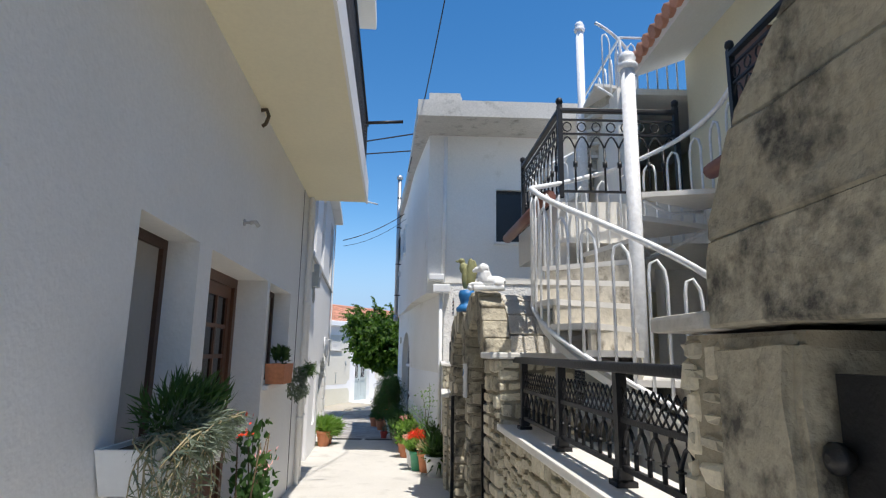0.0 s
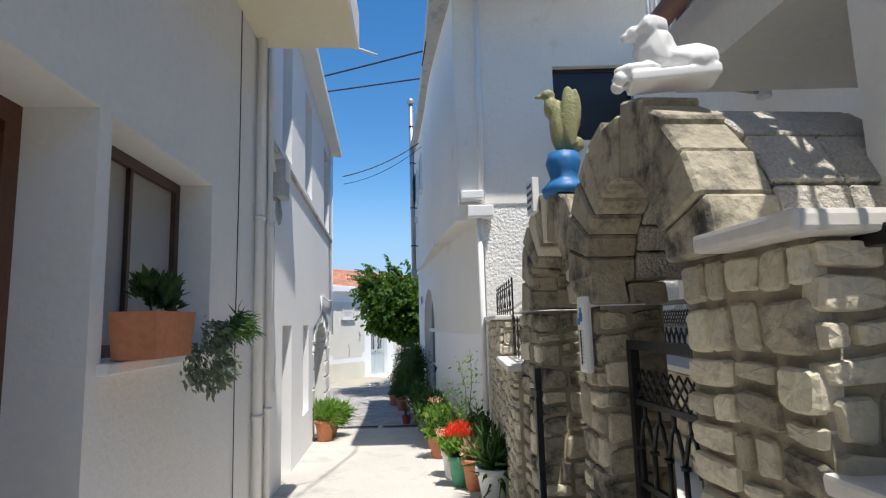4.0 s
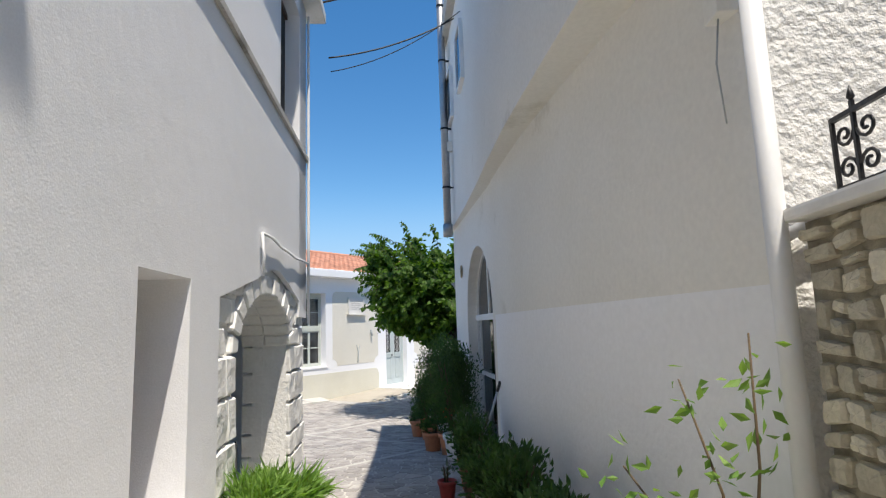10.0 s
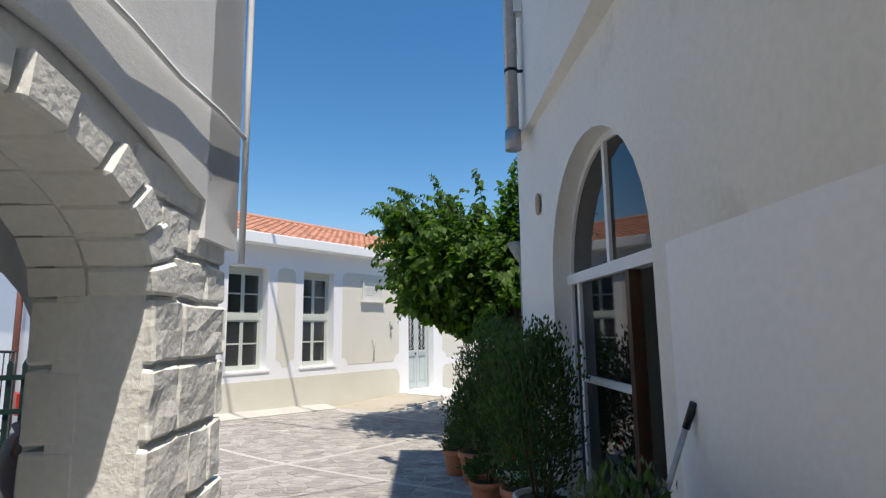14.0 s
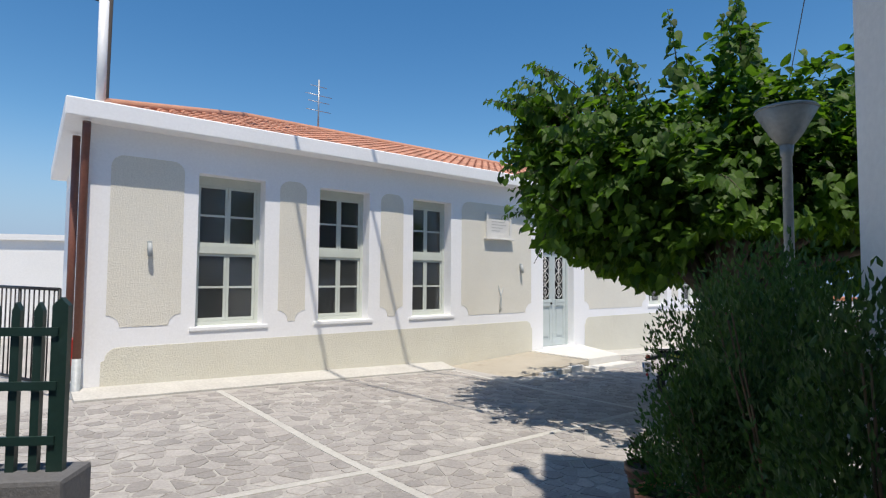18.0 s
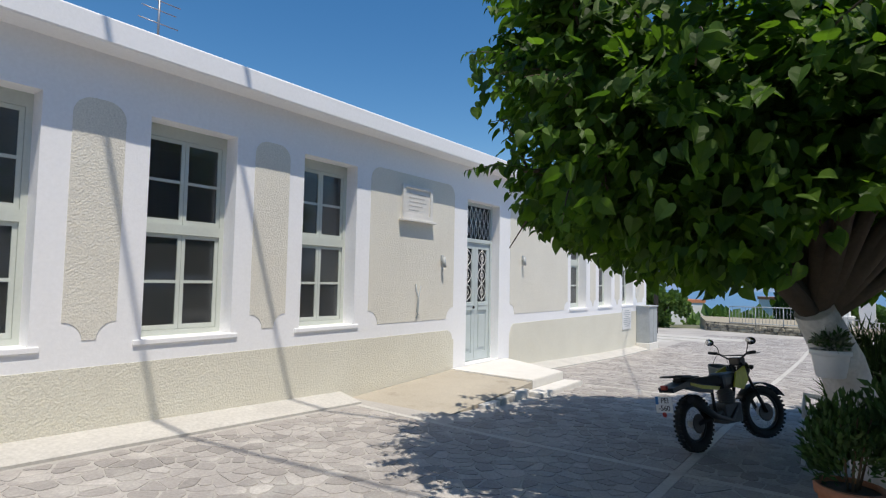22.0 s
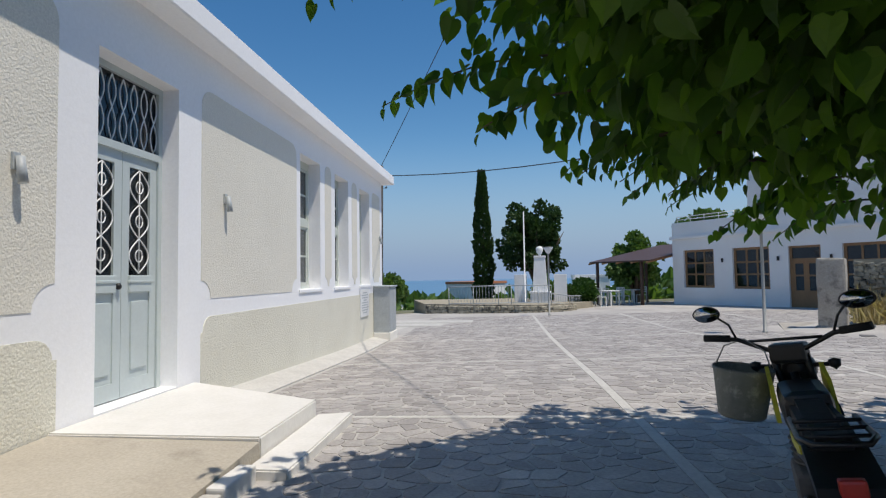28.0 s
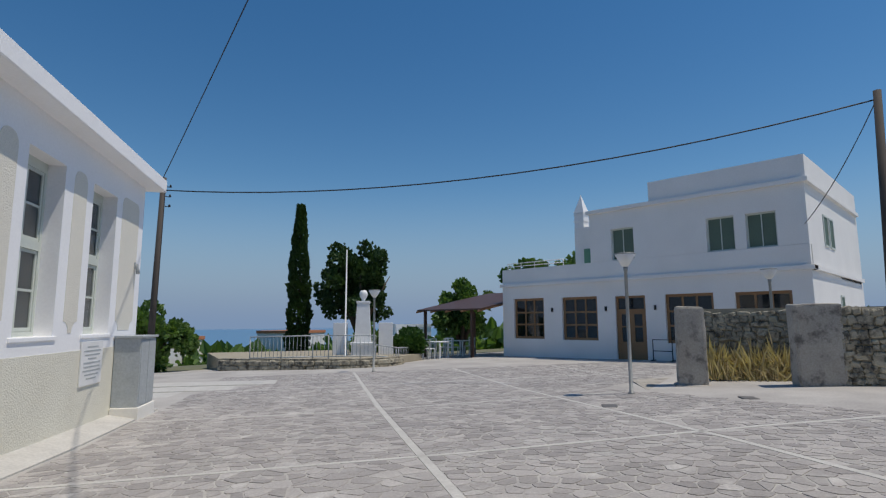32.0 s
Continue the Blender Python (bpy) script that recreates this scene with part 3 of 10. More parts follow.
    for p, q in ((a + 0.06, c), (c, b - 0.06)):
        bm = bmesh.new()
        p, q = p + 0.003, q - 0.003
        s = 0.10
        y = fy + 0.02
        box(bm, p, p + s, y, y + 0.045, z0 + 0.01, zt)
        box(bm, q - s, q, y, y + 0.045, z0 + 0.01, zt)
        box(bm, p + s, q - s, y, y + 0.045, z0 + 0.01, z0 + 0.16)
        box(bm, p + s, q - s, y, y + 0.045, zt - 0.12, zt)
        box(bm, p + s, q - s, y + 0.012, y + 0.035, z0 + 0.16, 0.10)
        box(bm, p + s - 0.01, q - s + 0.01, y - 0.025, y + 0.045, 0.10, 0.26, 0.01)
        box(bm, p + s - 0.015, q - s + 0.015, y - 0.035, y + 0.02, 0.19, 0.215, 0.006)
        box(bm, p + s + 0.04, q - s - 0.04, y - 0.006, y + 0.02, z0 + 0.24, 0.02, 0.01)
        leaf = part("door_leaf", bm, DOORBLUE, d, "pale grey-green panelled door leaf")
        bm = bmesh.new()
        box(bm, p + s, q - s, y + 0.024, y + 0.03, 0.26, zt - 0.12)
        part("pane", bm, GLASS, leaf)
        bm = bmesh.new()
        g0, g1, gz0, gz1, gy = p + s + 0.01, q - s - 0.01, 0.28, zt - 0.13, y + 0.006
        w = g1 - g0
        for k in range(3):
            za, zb = gz0 + (gz1 - gz0) * k / 3, gz0 + (gz1 - gz0) * (k + 1) / 3
            mid = (za + zb) / 2
            for sgn in (1, -1):
                tube(bm, [((g0 + g1) / 2 + sgn * w / 2 * math.sin(f * math.pi), gy, za + (zb - za) * f) for f in [i / 10 for i in range(11)]], 0.007, 5)
            tube(bm, [((g0 + g1) / 2 + 0.05 * math.cos(f), gy, mid + 0.06 * math.sin(f)) for f in [i * math.pi / 6 for i in range(13)]], 0.006, 5)
        tube(bm, [((g0 + g1) / 2, gy, gz0), ((g0 + g1) / 2, gy, gz1)], 0.007, 5)
        part("grille", bm, WHITEPAINT, leaf, "scrolled white iron grille")
    bm = bmesh.new()
    lathe(bm, [(0.012, 0), (0.03, 0.01), (0.03, 0.03), (0.01, 0.045)], 10)
    bmesh.ops.transform(bm, matrix=pose(c - 0.06, fy + 0.018, 0.16, 90, 0, 0), verts=bm.verts)
    part("door_knob", bm, IRON, d)
    bm = bmesh.new()
    box(bm, a + 0.06, b - 0.06, fy + 0.04, fy + 0.046, zt + 0.07, z1 - 0.06)
    part("pane", bm, GLASS, d)
    bm = bmesh.new()
    for k in range(7):
        x = a + 0.12 + k * (b - a - 0.24) / 6
        tube(bm, [(x + 0.05 * math.sin(f * 2 * math.pi), fy + 0.02, zt + 0.08 + (z1 - zt - 0.16) * f) for f in [i / 10 for i in range(11)]], 0.007, 5)
        tube(bm, [(x - 0.05 * math.sin(f * 2 * math.pi), fy + 0.02, zt + 0.08 + (z1 - zt - 0.16) * f) for f in [i / 10 for i in range(11)]], 0.007, 5)
    part("transom_grille", bm, WHITEPAINT, d, "wavy pale iron transom grille")
    return h


school()


# ---- alley: houses on the west side ----
def framed_window(house, a, b, z0, z1, fy, frame, pane, cols=1, rows=1, sill=None, t=0.06, bars=0.03):
    w = thing("window", Matrix.Identity(4), "", "")
    w.parent = house
    bm = bmesh.new()
    box(bm, a, a + t, fy, fy + 0.07, z0, z1)
    box(bm, b - t, b, fy, fy + 0.07, z0, z1)
    box(bm, a + t, b - t, fy, fy + 0.07, z1 - t, z1)
    box(bm, a + t, b - t, fy, fy + 0.07, z0, z0 + t)
    for i in range(1, cols):
        x = a + t + (b - a - 2 * t) * i / cols
        box(bm, x - bars / 2, x + bars / 2, fy + 0.005, fy + 0.06, z0 + t, z1 - t)
    part("window_frame", bm, frame, w)
    for i in range(cols):
        for j in range(rows):
            x0 = a + t + (b - a - 2 * t) * i / cols + (bars / 2 if i else 0)
            x1 = a + t + (b - a - 2 * t) * (i + 1) / cols - (bars / 2 if i < cols - 1 else 0)
            c0 = z0 + t + (z1 - z0 - 2 * t) * j / rows
            c1 = z0 + t + (z1 - z0 - 2 * t) * (j + 1) / rows
            if j:
                bm = bmesh.new()
                box(bm, x0, x1, fy + 0.008, fy + 0.055, c0 - bars / 2, c0 + bars / 2)
                part("glazing_bar", bm, frame, w)
            bm = bmesh.new()
            box(bm, x0, x1, fy + 0.03, fy + 0.038, c0 + (bars / 2 if j else 0), c1 - (bars / 2 if j < rows - 1 else 0))
            part("pane", bm, pane, w)
    if sill:
        bm = bmesh.new()
        box(bm, a - 0.03, b + 0.03, -0.05, fy, z0 - 0.05, z0 - 0.002, 0.008)
        part("window_sill", bm, sill, w)
    return w


def panelled_door(house, a, b, z0, z1, fy, wood, glazed=False):
    d = thing("door", Matrix.Identity(4), "", "")
    d.parent = house
    bm = bmesh.new()
    box(bm, a, a + 0.09, fy, fy + 0.1, z0, z1)
    box(bm, b - 0.09, b, fy, fy + 0.1, z0, z1)
    box(bm, a + 0.09, b - 0.09, fy, fy + 0.1, z1 - 0.09, z1)
    part("door_frame", bm, wood, d)
    c = a + 0.09 + (b - a - 0.18) * (0.34 if glazed else 0.0)
    for p, q in ((a + 0.09, c), (c, b - 0.09)):
        if q - p < 0.1:
            continue
        s = 0.09
        y = fy + 0.03
        bm = bmesh.new()
        box(bm, p + 0.003, p + s, y, y + 0.05, z0, z1 - 0.092)
        box(bm, q - s, q - 0.003, y, y + 0.05, z0, z1 - 0.092)
        box(bm, p + s, q - s, y, y + 0.05, z1 - 0.2, z1 - 0.092)
        box(bm, p + s, q - s, y, y + 0.05, z0, z0 + 0.2)
        if glazed:
            box(bm, p + s, q - s, y, y + 0.05, z0 + 0.62, z0 + 0.72)
            box(bm, p + s, q - s, y + 0.015, y + 0.04, z0 + 0.2, z0 + 0.62)
            nx, nz = (1 if q - p < 0.6 else 3), 5
            for i in range(1, nx):
                x = p + s + (q - p - 2 * s) * i / nx
                box(bm, x - 0.018, x + 0.018, y + 0.004, y + 0.046, z0 + 0.72, z1 - 0.2)
            for j in range(1, nz):
                zz = z0 + 0.72 + (z1 - 0.92 - z0) * j / nz
                box(bm, p + s, q - s, y + 0.006, y + 0.044, zz - 0.018, zz + 0.018)
        else:
            m = z0 + (z1 - z0) * 0.42
            box(bm, p + s, q - s, y, y + 0.05, m - 0.06, m + 0.06)
            for e, g in ((z0 + 0.2, m - 0.06), (m + 0.06, z1 - 0.2)):
                box(bm, p + s, q - s, y + 0.02, y + 0.045, e, g)
                box(bm, p + s + 0.06, q - s - 0.06, y + 0.008, y + 0.03, e + 0.06, g - 0.06, 0.008)
        leaf = part("door_leaf", bm, wood, d)
        if glazed:
            bm = bmesh.new()
            box(bm, p + s, q - s, y + 0.022, y + 0.028, z0 + 0.72, z1 - 0.2)
            part("pane", bm, GLASS, leaf)
    bm = bmesh.new()
    zz = z0 + 0.95
    box(bm, b - 0.17, b - 0.13, fy + 0.015, fy + 0.03, zz - 0.1, zz + 0.1, 0.004)
    tube(bm, [(b - 0.15, fy + 0.02, zz), (b - 0.15, fy - 0.03, zz), (b - 0.27, fy - 0.035, zz)], 0.01, 6)
    part("door_handle", bm, CHROME, d)
    return d


# first house: shaded white wall, cream balcony underside
H1A, H1B = (-1.007, -4.0), (-1.993, 8.84)
H1 = along(H1A, H1B)
u1 = lambda y: (y + 4.0) / 0.99705  # noqa: E731


def house_one():
    h = thing("house", H1, "white plastered two-storey house with a cream balcony slab", "house")
    L = u1(8.84)
    bm = bmesh.new()
    wallplan(bm, 0, L, -0.8, 7.0, 0.4, [(u1(3.03), u1(3.9), 0.95, 2.31), (u1(4.15), u1(5.95), -0.05, 2.31), (u1(6.05), u1(7.25), 1.28, 2.31)])
    part("front_wall", bm, WHITEWASH, h)
    bm = bmesh.new()
    box(bm, L - 0.35, L, 0.4, 6, -0.8, 7.0)
    part("end_wall", bm, WHITEWASH, h)
    bm = bmesh.new()
    box(bm, 0, L - 0.35, 1.9, 2.0, -0.8, 7.0)
    part("inner_wall", bm, WHITEWASH, h)
    bm = bmesh.new()
    box(bm, 0, L, 0.4, 1.9, 2.9, 3.0)
    part("inner_ceiling", bm, WHITEWASH, h)
    bm = bmesh.new()
    box(bm, -0.3, u1(8.9), -0.85, 6.2, 7.0, 7.2, 0.02)
    part("roof", bm, OFFWHITE, h)
    bm = bmesh.new()
    box(bm, 0, u1(8.36), -0.82, 0, 3.82, 4.10)
    balc = part("balcony_slab", bm, CREAM, h, "cream painted underside of the balcony slab")
    bm = bmesh.new()
    box(bm, 0, u1(8.36) + 0.003, -0.845, -0.82, 3.80, 4.14)
    part("slab_edge", bm, WHITEWASH, balc)
    bm = bmesh.new()
    n = int(u1(8.3) / 0.12)
    for k in range(n + 1):
        u = k * u1(8.3) / n
        box(bm, u - 0.007, u + 0.007, -0.80, -0.786, 4.10, 5.0)
    box(bm, 0, u1(8.3), -0.815, -0.77, 5.0, 5.04)
    box(bm, 0, u1(8.3), -0.81, -0.776, 4.2, 4.23)
    part("balcony_railing", bm, IRON, balc, "black iron balcony railing")
    framed_window(h, u1(3.03), u1(3.9), 0.95, 2.31, 0.2, DARKWOOD, BLIND, 1, 1, WHITEWASH)
    framed_window(h, u1(6.05), u1(7.25), 1.28, 2.31, 0.2, DARKWOOD, BLIND, 2, 1, WHITEWASH)
    panelled_door(h, u1(4.15), u1(5.95), 0.02, 2.31, 0.3, WOOD, True)
    bm = bmesh.new()
    box(bm, u1(4.15), u1(5.95), 0, 0.4, -0.3, 0.02)
    part("threshold", bm, MARBLE, h)
    # corner drain pipes
    for y, off, r in ((8.22, -0.045, 0.036), (8.6, -0.03, 0.024)):
        bm = bmesh.new()
        tube(bm, [(u1(y), off, -0.3), (u1(y), off, 7.1)], r, 10)
        for zz in (0.7, 2.27, 4.6):
            tube(bm, [(u1(y), off, zz), (u1(y), off, zz + 0.03)], r + 0.012, 10)
        part("drain_pipe", bm, WHITEWASH, h, "whitewashed drain pipe")
    return h


house_one()

# second house: grained white wall with a string course, arched stone porch at its corner
H2A, H2B = (-2.07, 8.86), (-2.934, 15.67)
H2 = along(H2A, H2B)
H2L = math.hypot(H2B[0] - H2A[0], H2B[1] - H2A[1])
u2 = lambda y: (y - 8.86) / 0.99204  # noqa: E731


def house_two():
    h = thing("house", H2, "grained white plaster house with a stone porch arch", "house")
    bm = bmesh.new()
    wallplan(bm, 0, H2L, -0.9, 3.2, 0.45, [(u2(9.82), u2(10.46), -0.55, 1.41), (u2(11.42), u2(12.02), 0.2, 1.41), (u2(12.5), H2L, -0.9, 1.72)])
    part("lower_wall", bm, GRAINWASH, h)
    bm = bmesh.new()
    prism(bm, [(u2(12.5), 1.72), (u2(12.5), 1.34), (4.57, 1.53), (4.85, 1.61), (5.12, 1.665), (5.35, 1.67), (5.54, 1.645), (5.85, 1.585), (6.1, 1.52), (6.5, 1.43), (H2L, 1.34), (H2L, 1.72)], 0.0, 0.05)
    part("plaster_edge", bm, GRAINWASH, h, "plaster cut back in a curve round the porch stones")
    bm = bmesh.new()
    wallplan(bm, 0, H2L, 3.2, 5.16, 0.45, [(u2(9.7), u2(10.35), 3.35, 4.85), (u2(11.55), u2(12.35), 3.35, 4.85), (u2(14.2), u2(15.3), 3.28, 4.85)])
    part("upper_wall", bm, GRAINWASH, h)
    bm = bmesh.new()
    box(bm, 0, H2L + 0.03, -0.035, 0, 3.17, 3.23, 0.006)
    part("string_course", bm, CONCRETE, h, "thin weathered string course")
    # north end wall, arched, back of the porch
    bm = bmesh.new()
    wallplan(bm, 0, 6.2, -0.9, 5.16, 0.45, [(0.0, 0.45, -0.9, 1.27), (0.75, 2.6, -0.9, 1.35, 0.55)])
    bmesh.ops.transform(bm, matrix=pose(H2L, 0, 0, 0, 0, 90), verts=bm.verts)
    part("end_wall", bm, GRAINWASH, h)
    for a, b, c, d in ((u2(12.7) - 0.3, u2(12.7), 0.45, 6.2), (0, u2(12.4), 1.6, 1.7)):
        bm = bmesh.new()
        box(bm, a, b, c, d, -0.9, 3.2)
        part("inner_wall", bm, GRAINWASH, h)
    bm = bmesh.new()
    box(bm, u2(12.7), H2L - 0.45, 2.9, 3.2, -0.9, 2.2)
    part("porch_back_wall", bm, GRAINWASH, h)
    bm = bmesh.new()
    box(bm, 0, H2L - 0.45, 0.45, 6.2, 1.95, 2.15)
    part("porch_ceiling", bm, GRAINWASH, h)
    bm = bmesh.new()
    box(bm, -0.02, H2L + 0.28, -0.22, 6.5, 5.16, 5.30, 0.02)
    part("roof", bm, OFFWHITE, h)
    panelled_door(h, u2(11.42), u2(12.02), 0.2, 1.41, 0.33, WOOD)
    framed_window(h, u2(9.7), u2(10.35), 3.35, 4.85, 0.3, WHITEPAINT, GLASS, 1, 1)
    framed_window(h, u2(11.55), u2(12.35), 3.35, 4.85, 0.3, WHITEPAINT, GLASS, 1, 1)
    # a set-in balcony; black panes stand for the shade in its recess
    framed_window(h, u2(14.2), u2(15.3), 3.28, 4.85, 0.14, DARKWOOD, SHADEBLACK, 2, 1)
    panelled_door(h, u2(9.82), u2(10.46), -0.5, 1.41, 0.33, WOOD)
    return h


house_two()


# ---- alley: east side, corner house with an arched shop window ----
def curved_wall(bm, line, z0, z1, thick):
    """A wall along a plan line, thickness to the right of the way."""
    n = len(line)
    off = []
    for i, p in enumerate(line):
        a, b = Vector(line[max(i - 1, 0)]), Vector(line[min(i + 1, n - 1)])
        d = (b - a).normalized()
        off.append(Vector(p) + thick * Vector((d.y, -d.x)))
    vs = [[bm.verts.new((*p, z)) for z in (z0, z1)] for p in line]
    ws = [[bm.verts.new((*p, z)) for z in (z0, z1)] for p in off]
    for i in range(n - 1):
        for q in ((vs[i][0], vs[i + 1][0], vs[i + 1][1], vs[i][1]), (ws[i][0], ws[i][1], ws[i + 1][1], ws[i + 1][0]),
                  (vs[i][1], vs[i + 1][1], ws[i + 1][1], ws[i][1]), (vs[i][0], ws[i][0], ws[i + 1][0], vs[i + 1][0])):
            bm.faces.new(q).smooth = False
    bm.faces.new((vs[0][0], vs[0][1], ws[0][1], ws[0][0]))
    bm.faces.new((vs[-1][0], ws[-1][0], ws[-1][1], vs[-1][1]))


def smooth_line(pts, n=6):
    out = []
    P = [Vector(p) for p in pts]
    P = [2 * P[0] - P[1]] + P + [2 * P[-1] - P[-2]]
    for i in range(1, len(P) - 2):
        for k in range(n):
            t = k / n
            a, b, c, d = P[i - 1:i + 3]
            out.append(0.5 * ((2 * b) + (c - a) * t + (2 * a - 5 * b + 4 * c - d) * t * t + (3 * b - a - 3 * c + d) * t ** 3))
    out.append(P[-2])
    return [tuple(p) for p in out]


R2LOW = smooth_line([(0.10, 11.10), (-0.20, 12.4), (-0.48, 13.8), (-0.68, 15.2), (-0.70, 15.45)])
R2UP = smooth_line([(-0.235, 11.09), (-0.42, 12.2), (-0.66, 13.8), (-0.86, 15.6), (-1.06, 17.2), (-1.27, 18.65)])
SHOP = along((-1.22, 18.65), (-0.70, 15.45))
SHOPL = math.hypot(0.52, 3.2)


def house_three():
    h = thing("house", pose(0, 0, 0), "white corner house with a curved alley wall", "house")
    bm = bmesh.new()
    curved_wall(bm, R2LOW, -0.9, 2.8, 0.4)
    part("alley_wall", bm, OFFWHITE, h, "aged white curved plaster wall")
    bm = bmesh.new()
    curved_wall(bm, [(x - 0.004, y) for x, y in R2LOW], -0.9, 1.22, 0.05)
    part("whitewashed_base", bm, FRESHWASH, h, "freshly whitewashed lower wall")
    bm = bmesh.new()
    us = lambda y: (18.65 - y) / 0.98705  # noqa: E731
    wallplan(bm, 0, SHOPL, -1.0, 2.8, 0.4, [(us(17.44), us(15.60), -0.72, 2.16, 0.94)])
    bmesh.ops.transform(bm, matrix=SHOP, verts=bm.verts)
    part("shop_wall", bm, OFFWHITE, h)
    bm = bmesh.new()
    curved_wall(bm, R2UP, 2.8, 5.98, 0.5)
    w = part("upper_wall", bm, OFFWHITE, h)
    bm = bmesh.new()
    line = [(x - 0.015, y) for x, y in R2UP]
    curved_wall(bm, line, 2.74, 2.82, 0.5)
    part("overhang_band", bm, OFFWHITE, h)
    for y0, y1 in ((16.2, 16.75), (17.55, 18.1)):
        xx = -1.03 if y0 < 17 else -1.21
        win = thing("window", pose(xx, y1, 0, 0, 0, -90 + 7.6), "", "")
        win.parent = h
        bm = bmesh.new()
        wallplan(bm, 0, y1 - y0, 4.42, 5.28, 0.06, [(0.05, y1 - y0 - 0.05, 4.47, 5.23)], -0.03)
        part("window_frame", bm, WHITEPAINT, win)
        bm = bmesh.new()
        box(bm, 0.05, y1 - y0 - 0.05, -0.012, 0.0, 4.47, 5.23)
        part("pane", bm, GLASS, win)
    # south wall
    S = pose(0.10, 11.10, 0, 0, 0, 1.0)
    bm = bmesh.new()
    wallplan(bm, 0, 6.5, -0.9, 2.95, 0.4, [(2.75, 4.4, 0.5, 2.62)])
    bmesh.ops.transform(bm, matrix=S, verts=bm.verts)
    part("rough_wall", bm, ROUGHCAST, h, "coarse white roughcast wall")
    bm = bmesh.new()
    wallplan(bm, -0.30, 6.5, 2.95, 5.98, 0.4, [(1.02, 2.12, 3.78, 4.86)], -0.02)
    bmesh.ops.transform(bm, matrix=S, verts=bm.verts)
    part("south_upper_wall", bm, OFFWHITE, h)
    win = thing("window", S, "", "")
    win.parent = h
    bm = bmesh.new()
    wallplan(bm, 1.02, 2.12, 3.78, 4.86, 0.05, [(1.07, 2.07, 3.83, 4.81)], 0.08)
    part("window_frame", bm, BLACKPLASTIC, win)
    bm = bmesh.new()
    box(bm, 1.07, 2.07, 0.10, 0.11, 3.83, 4.81)
    part("shutter", bm, BLACKPLASTIC, win, "closed black shutter")
    bm = bmesh.new()
    box(bm, 0.98, 2.16, -0.07, 0.08, 3.73, 3.78)
    part("window_sill", bm, OFFWHITE, win)
    # north wall, floor slab and roof slab
    bm = bmesh.new()
    box(bm, -1.15, 6.5, 18.3, 18.65, -1.0, 5.98)
    part("north_wall", bm, OFFWHITE, h)
    # indoor shade is painted on the ceiling and inner wall as black
    bm = bmesh.new()
    hslab(bm, [(0.3, 11.4), (6.5, 11.4), (6.5, 18.4), (-0.85, 18.4), (-0.5, 15)], 2.6, 2.75)
    part("inner_ceiling", bm, SHADEBLACK, h)
    bm = bmesh.new()
    box(bm, 2.6, 2.7, 14.0, 18.3, -0.9, 2.6)
    part("inner_wall", bm, SHADEBLACK, h)
    bm = bmesh.new()
    hslab(bm, [(-0.45, 10.1), (6.8, 10.2), (6.8, 18.9), (-1.38, 18.9), (-1.18, 17.2), (-0.98, 15.6), (-0.78, 13.7)], 5.98, 6.30)
    part("roof", bm, CONCRETE, h, "weathered concrete roof slab")
    bm = bmesh.new()
    hslab(bm, [(-0.25, 10.4), (0.35, 10.4), (0.5, 11.2), (-0.25, 11.3)], 6.30, 6.58)
    part("parapet", bm, CONCRETE, h)
    # corner rain pipe with bracket
    bm = bmesh.new()
    tube(bm, [(0.10, 11.0, 5.9), (0.08, 11.0, 2.95)], 0.04, 10)
    tube(bm, [(0.04, 11.0, 2.75), (0.04, 11.02, -0.3)], 0.036, 10)
    part("rain_pipe", bm, WHITEPAINT, h, "white rain pipe")
    bm = bmesh.new()
    box(bm, -0.12, 0.22, 10.86, 11.08, 2.74, 2.9, 0.02)
    box(bm, -0.2, 0.1, 10.88, 11.08, 2.98, 3.1, 0.02)
    part("pipe_bracket", bm, WHITEPAINT, h)
    return h


house_three()


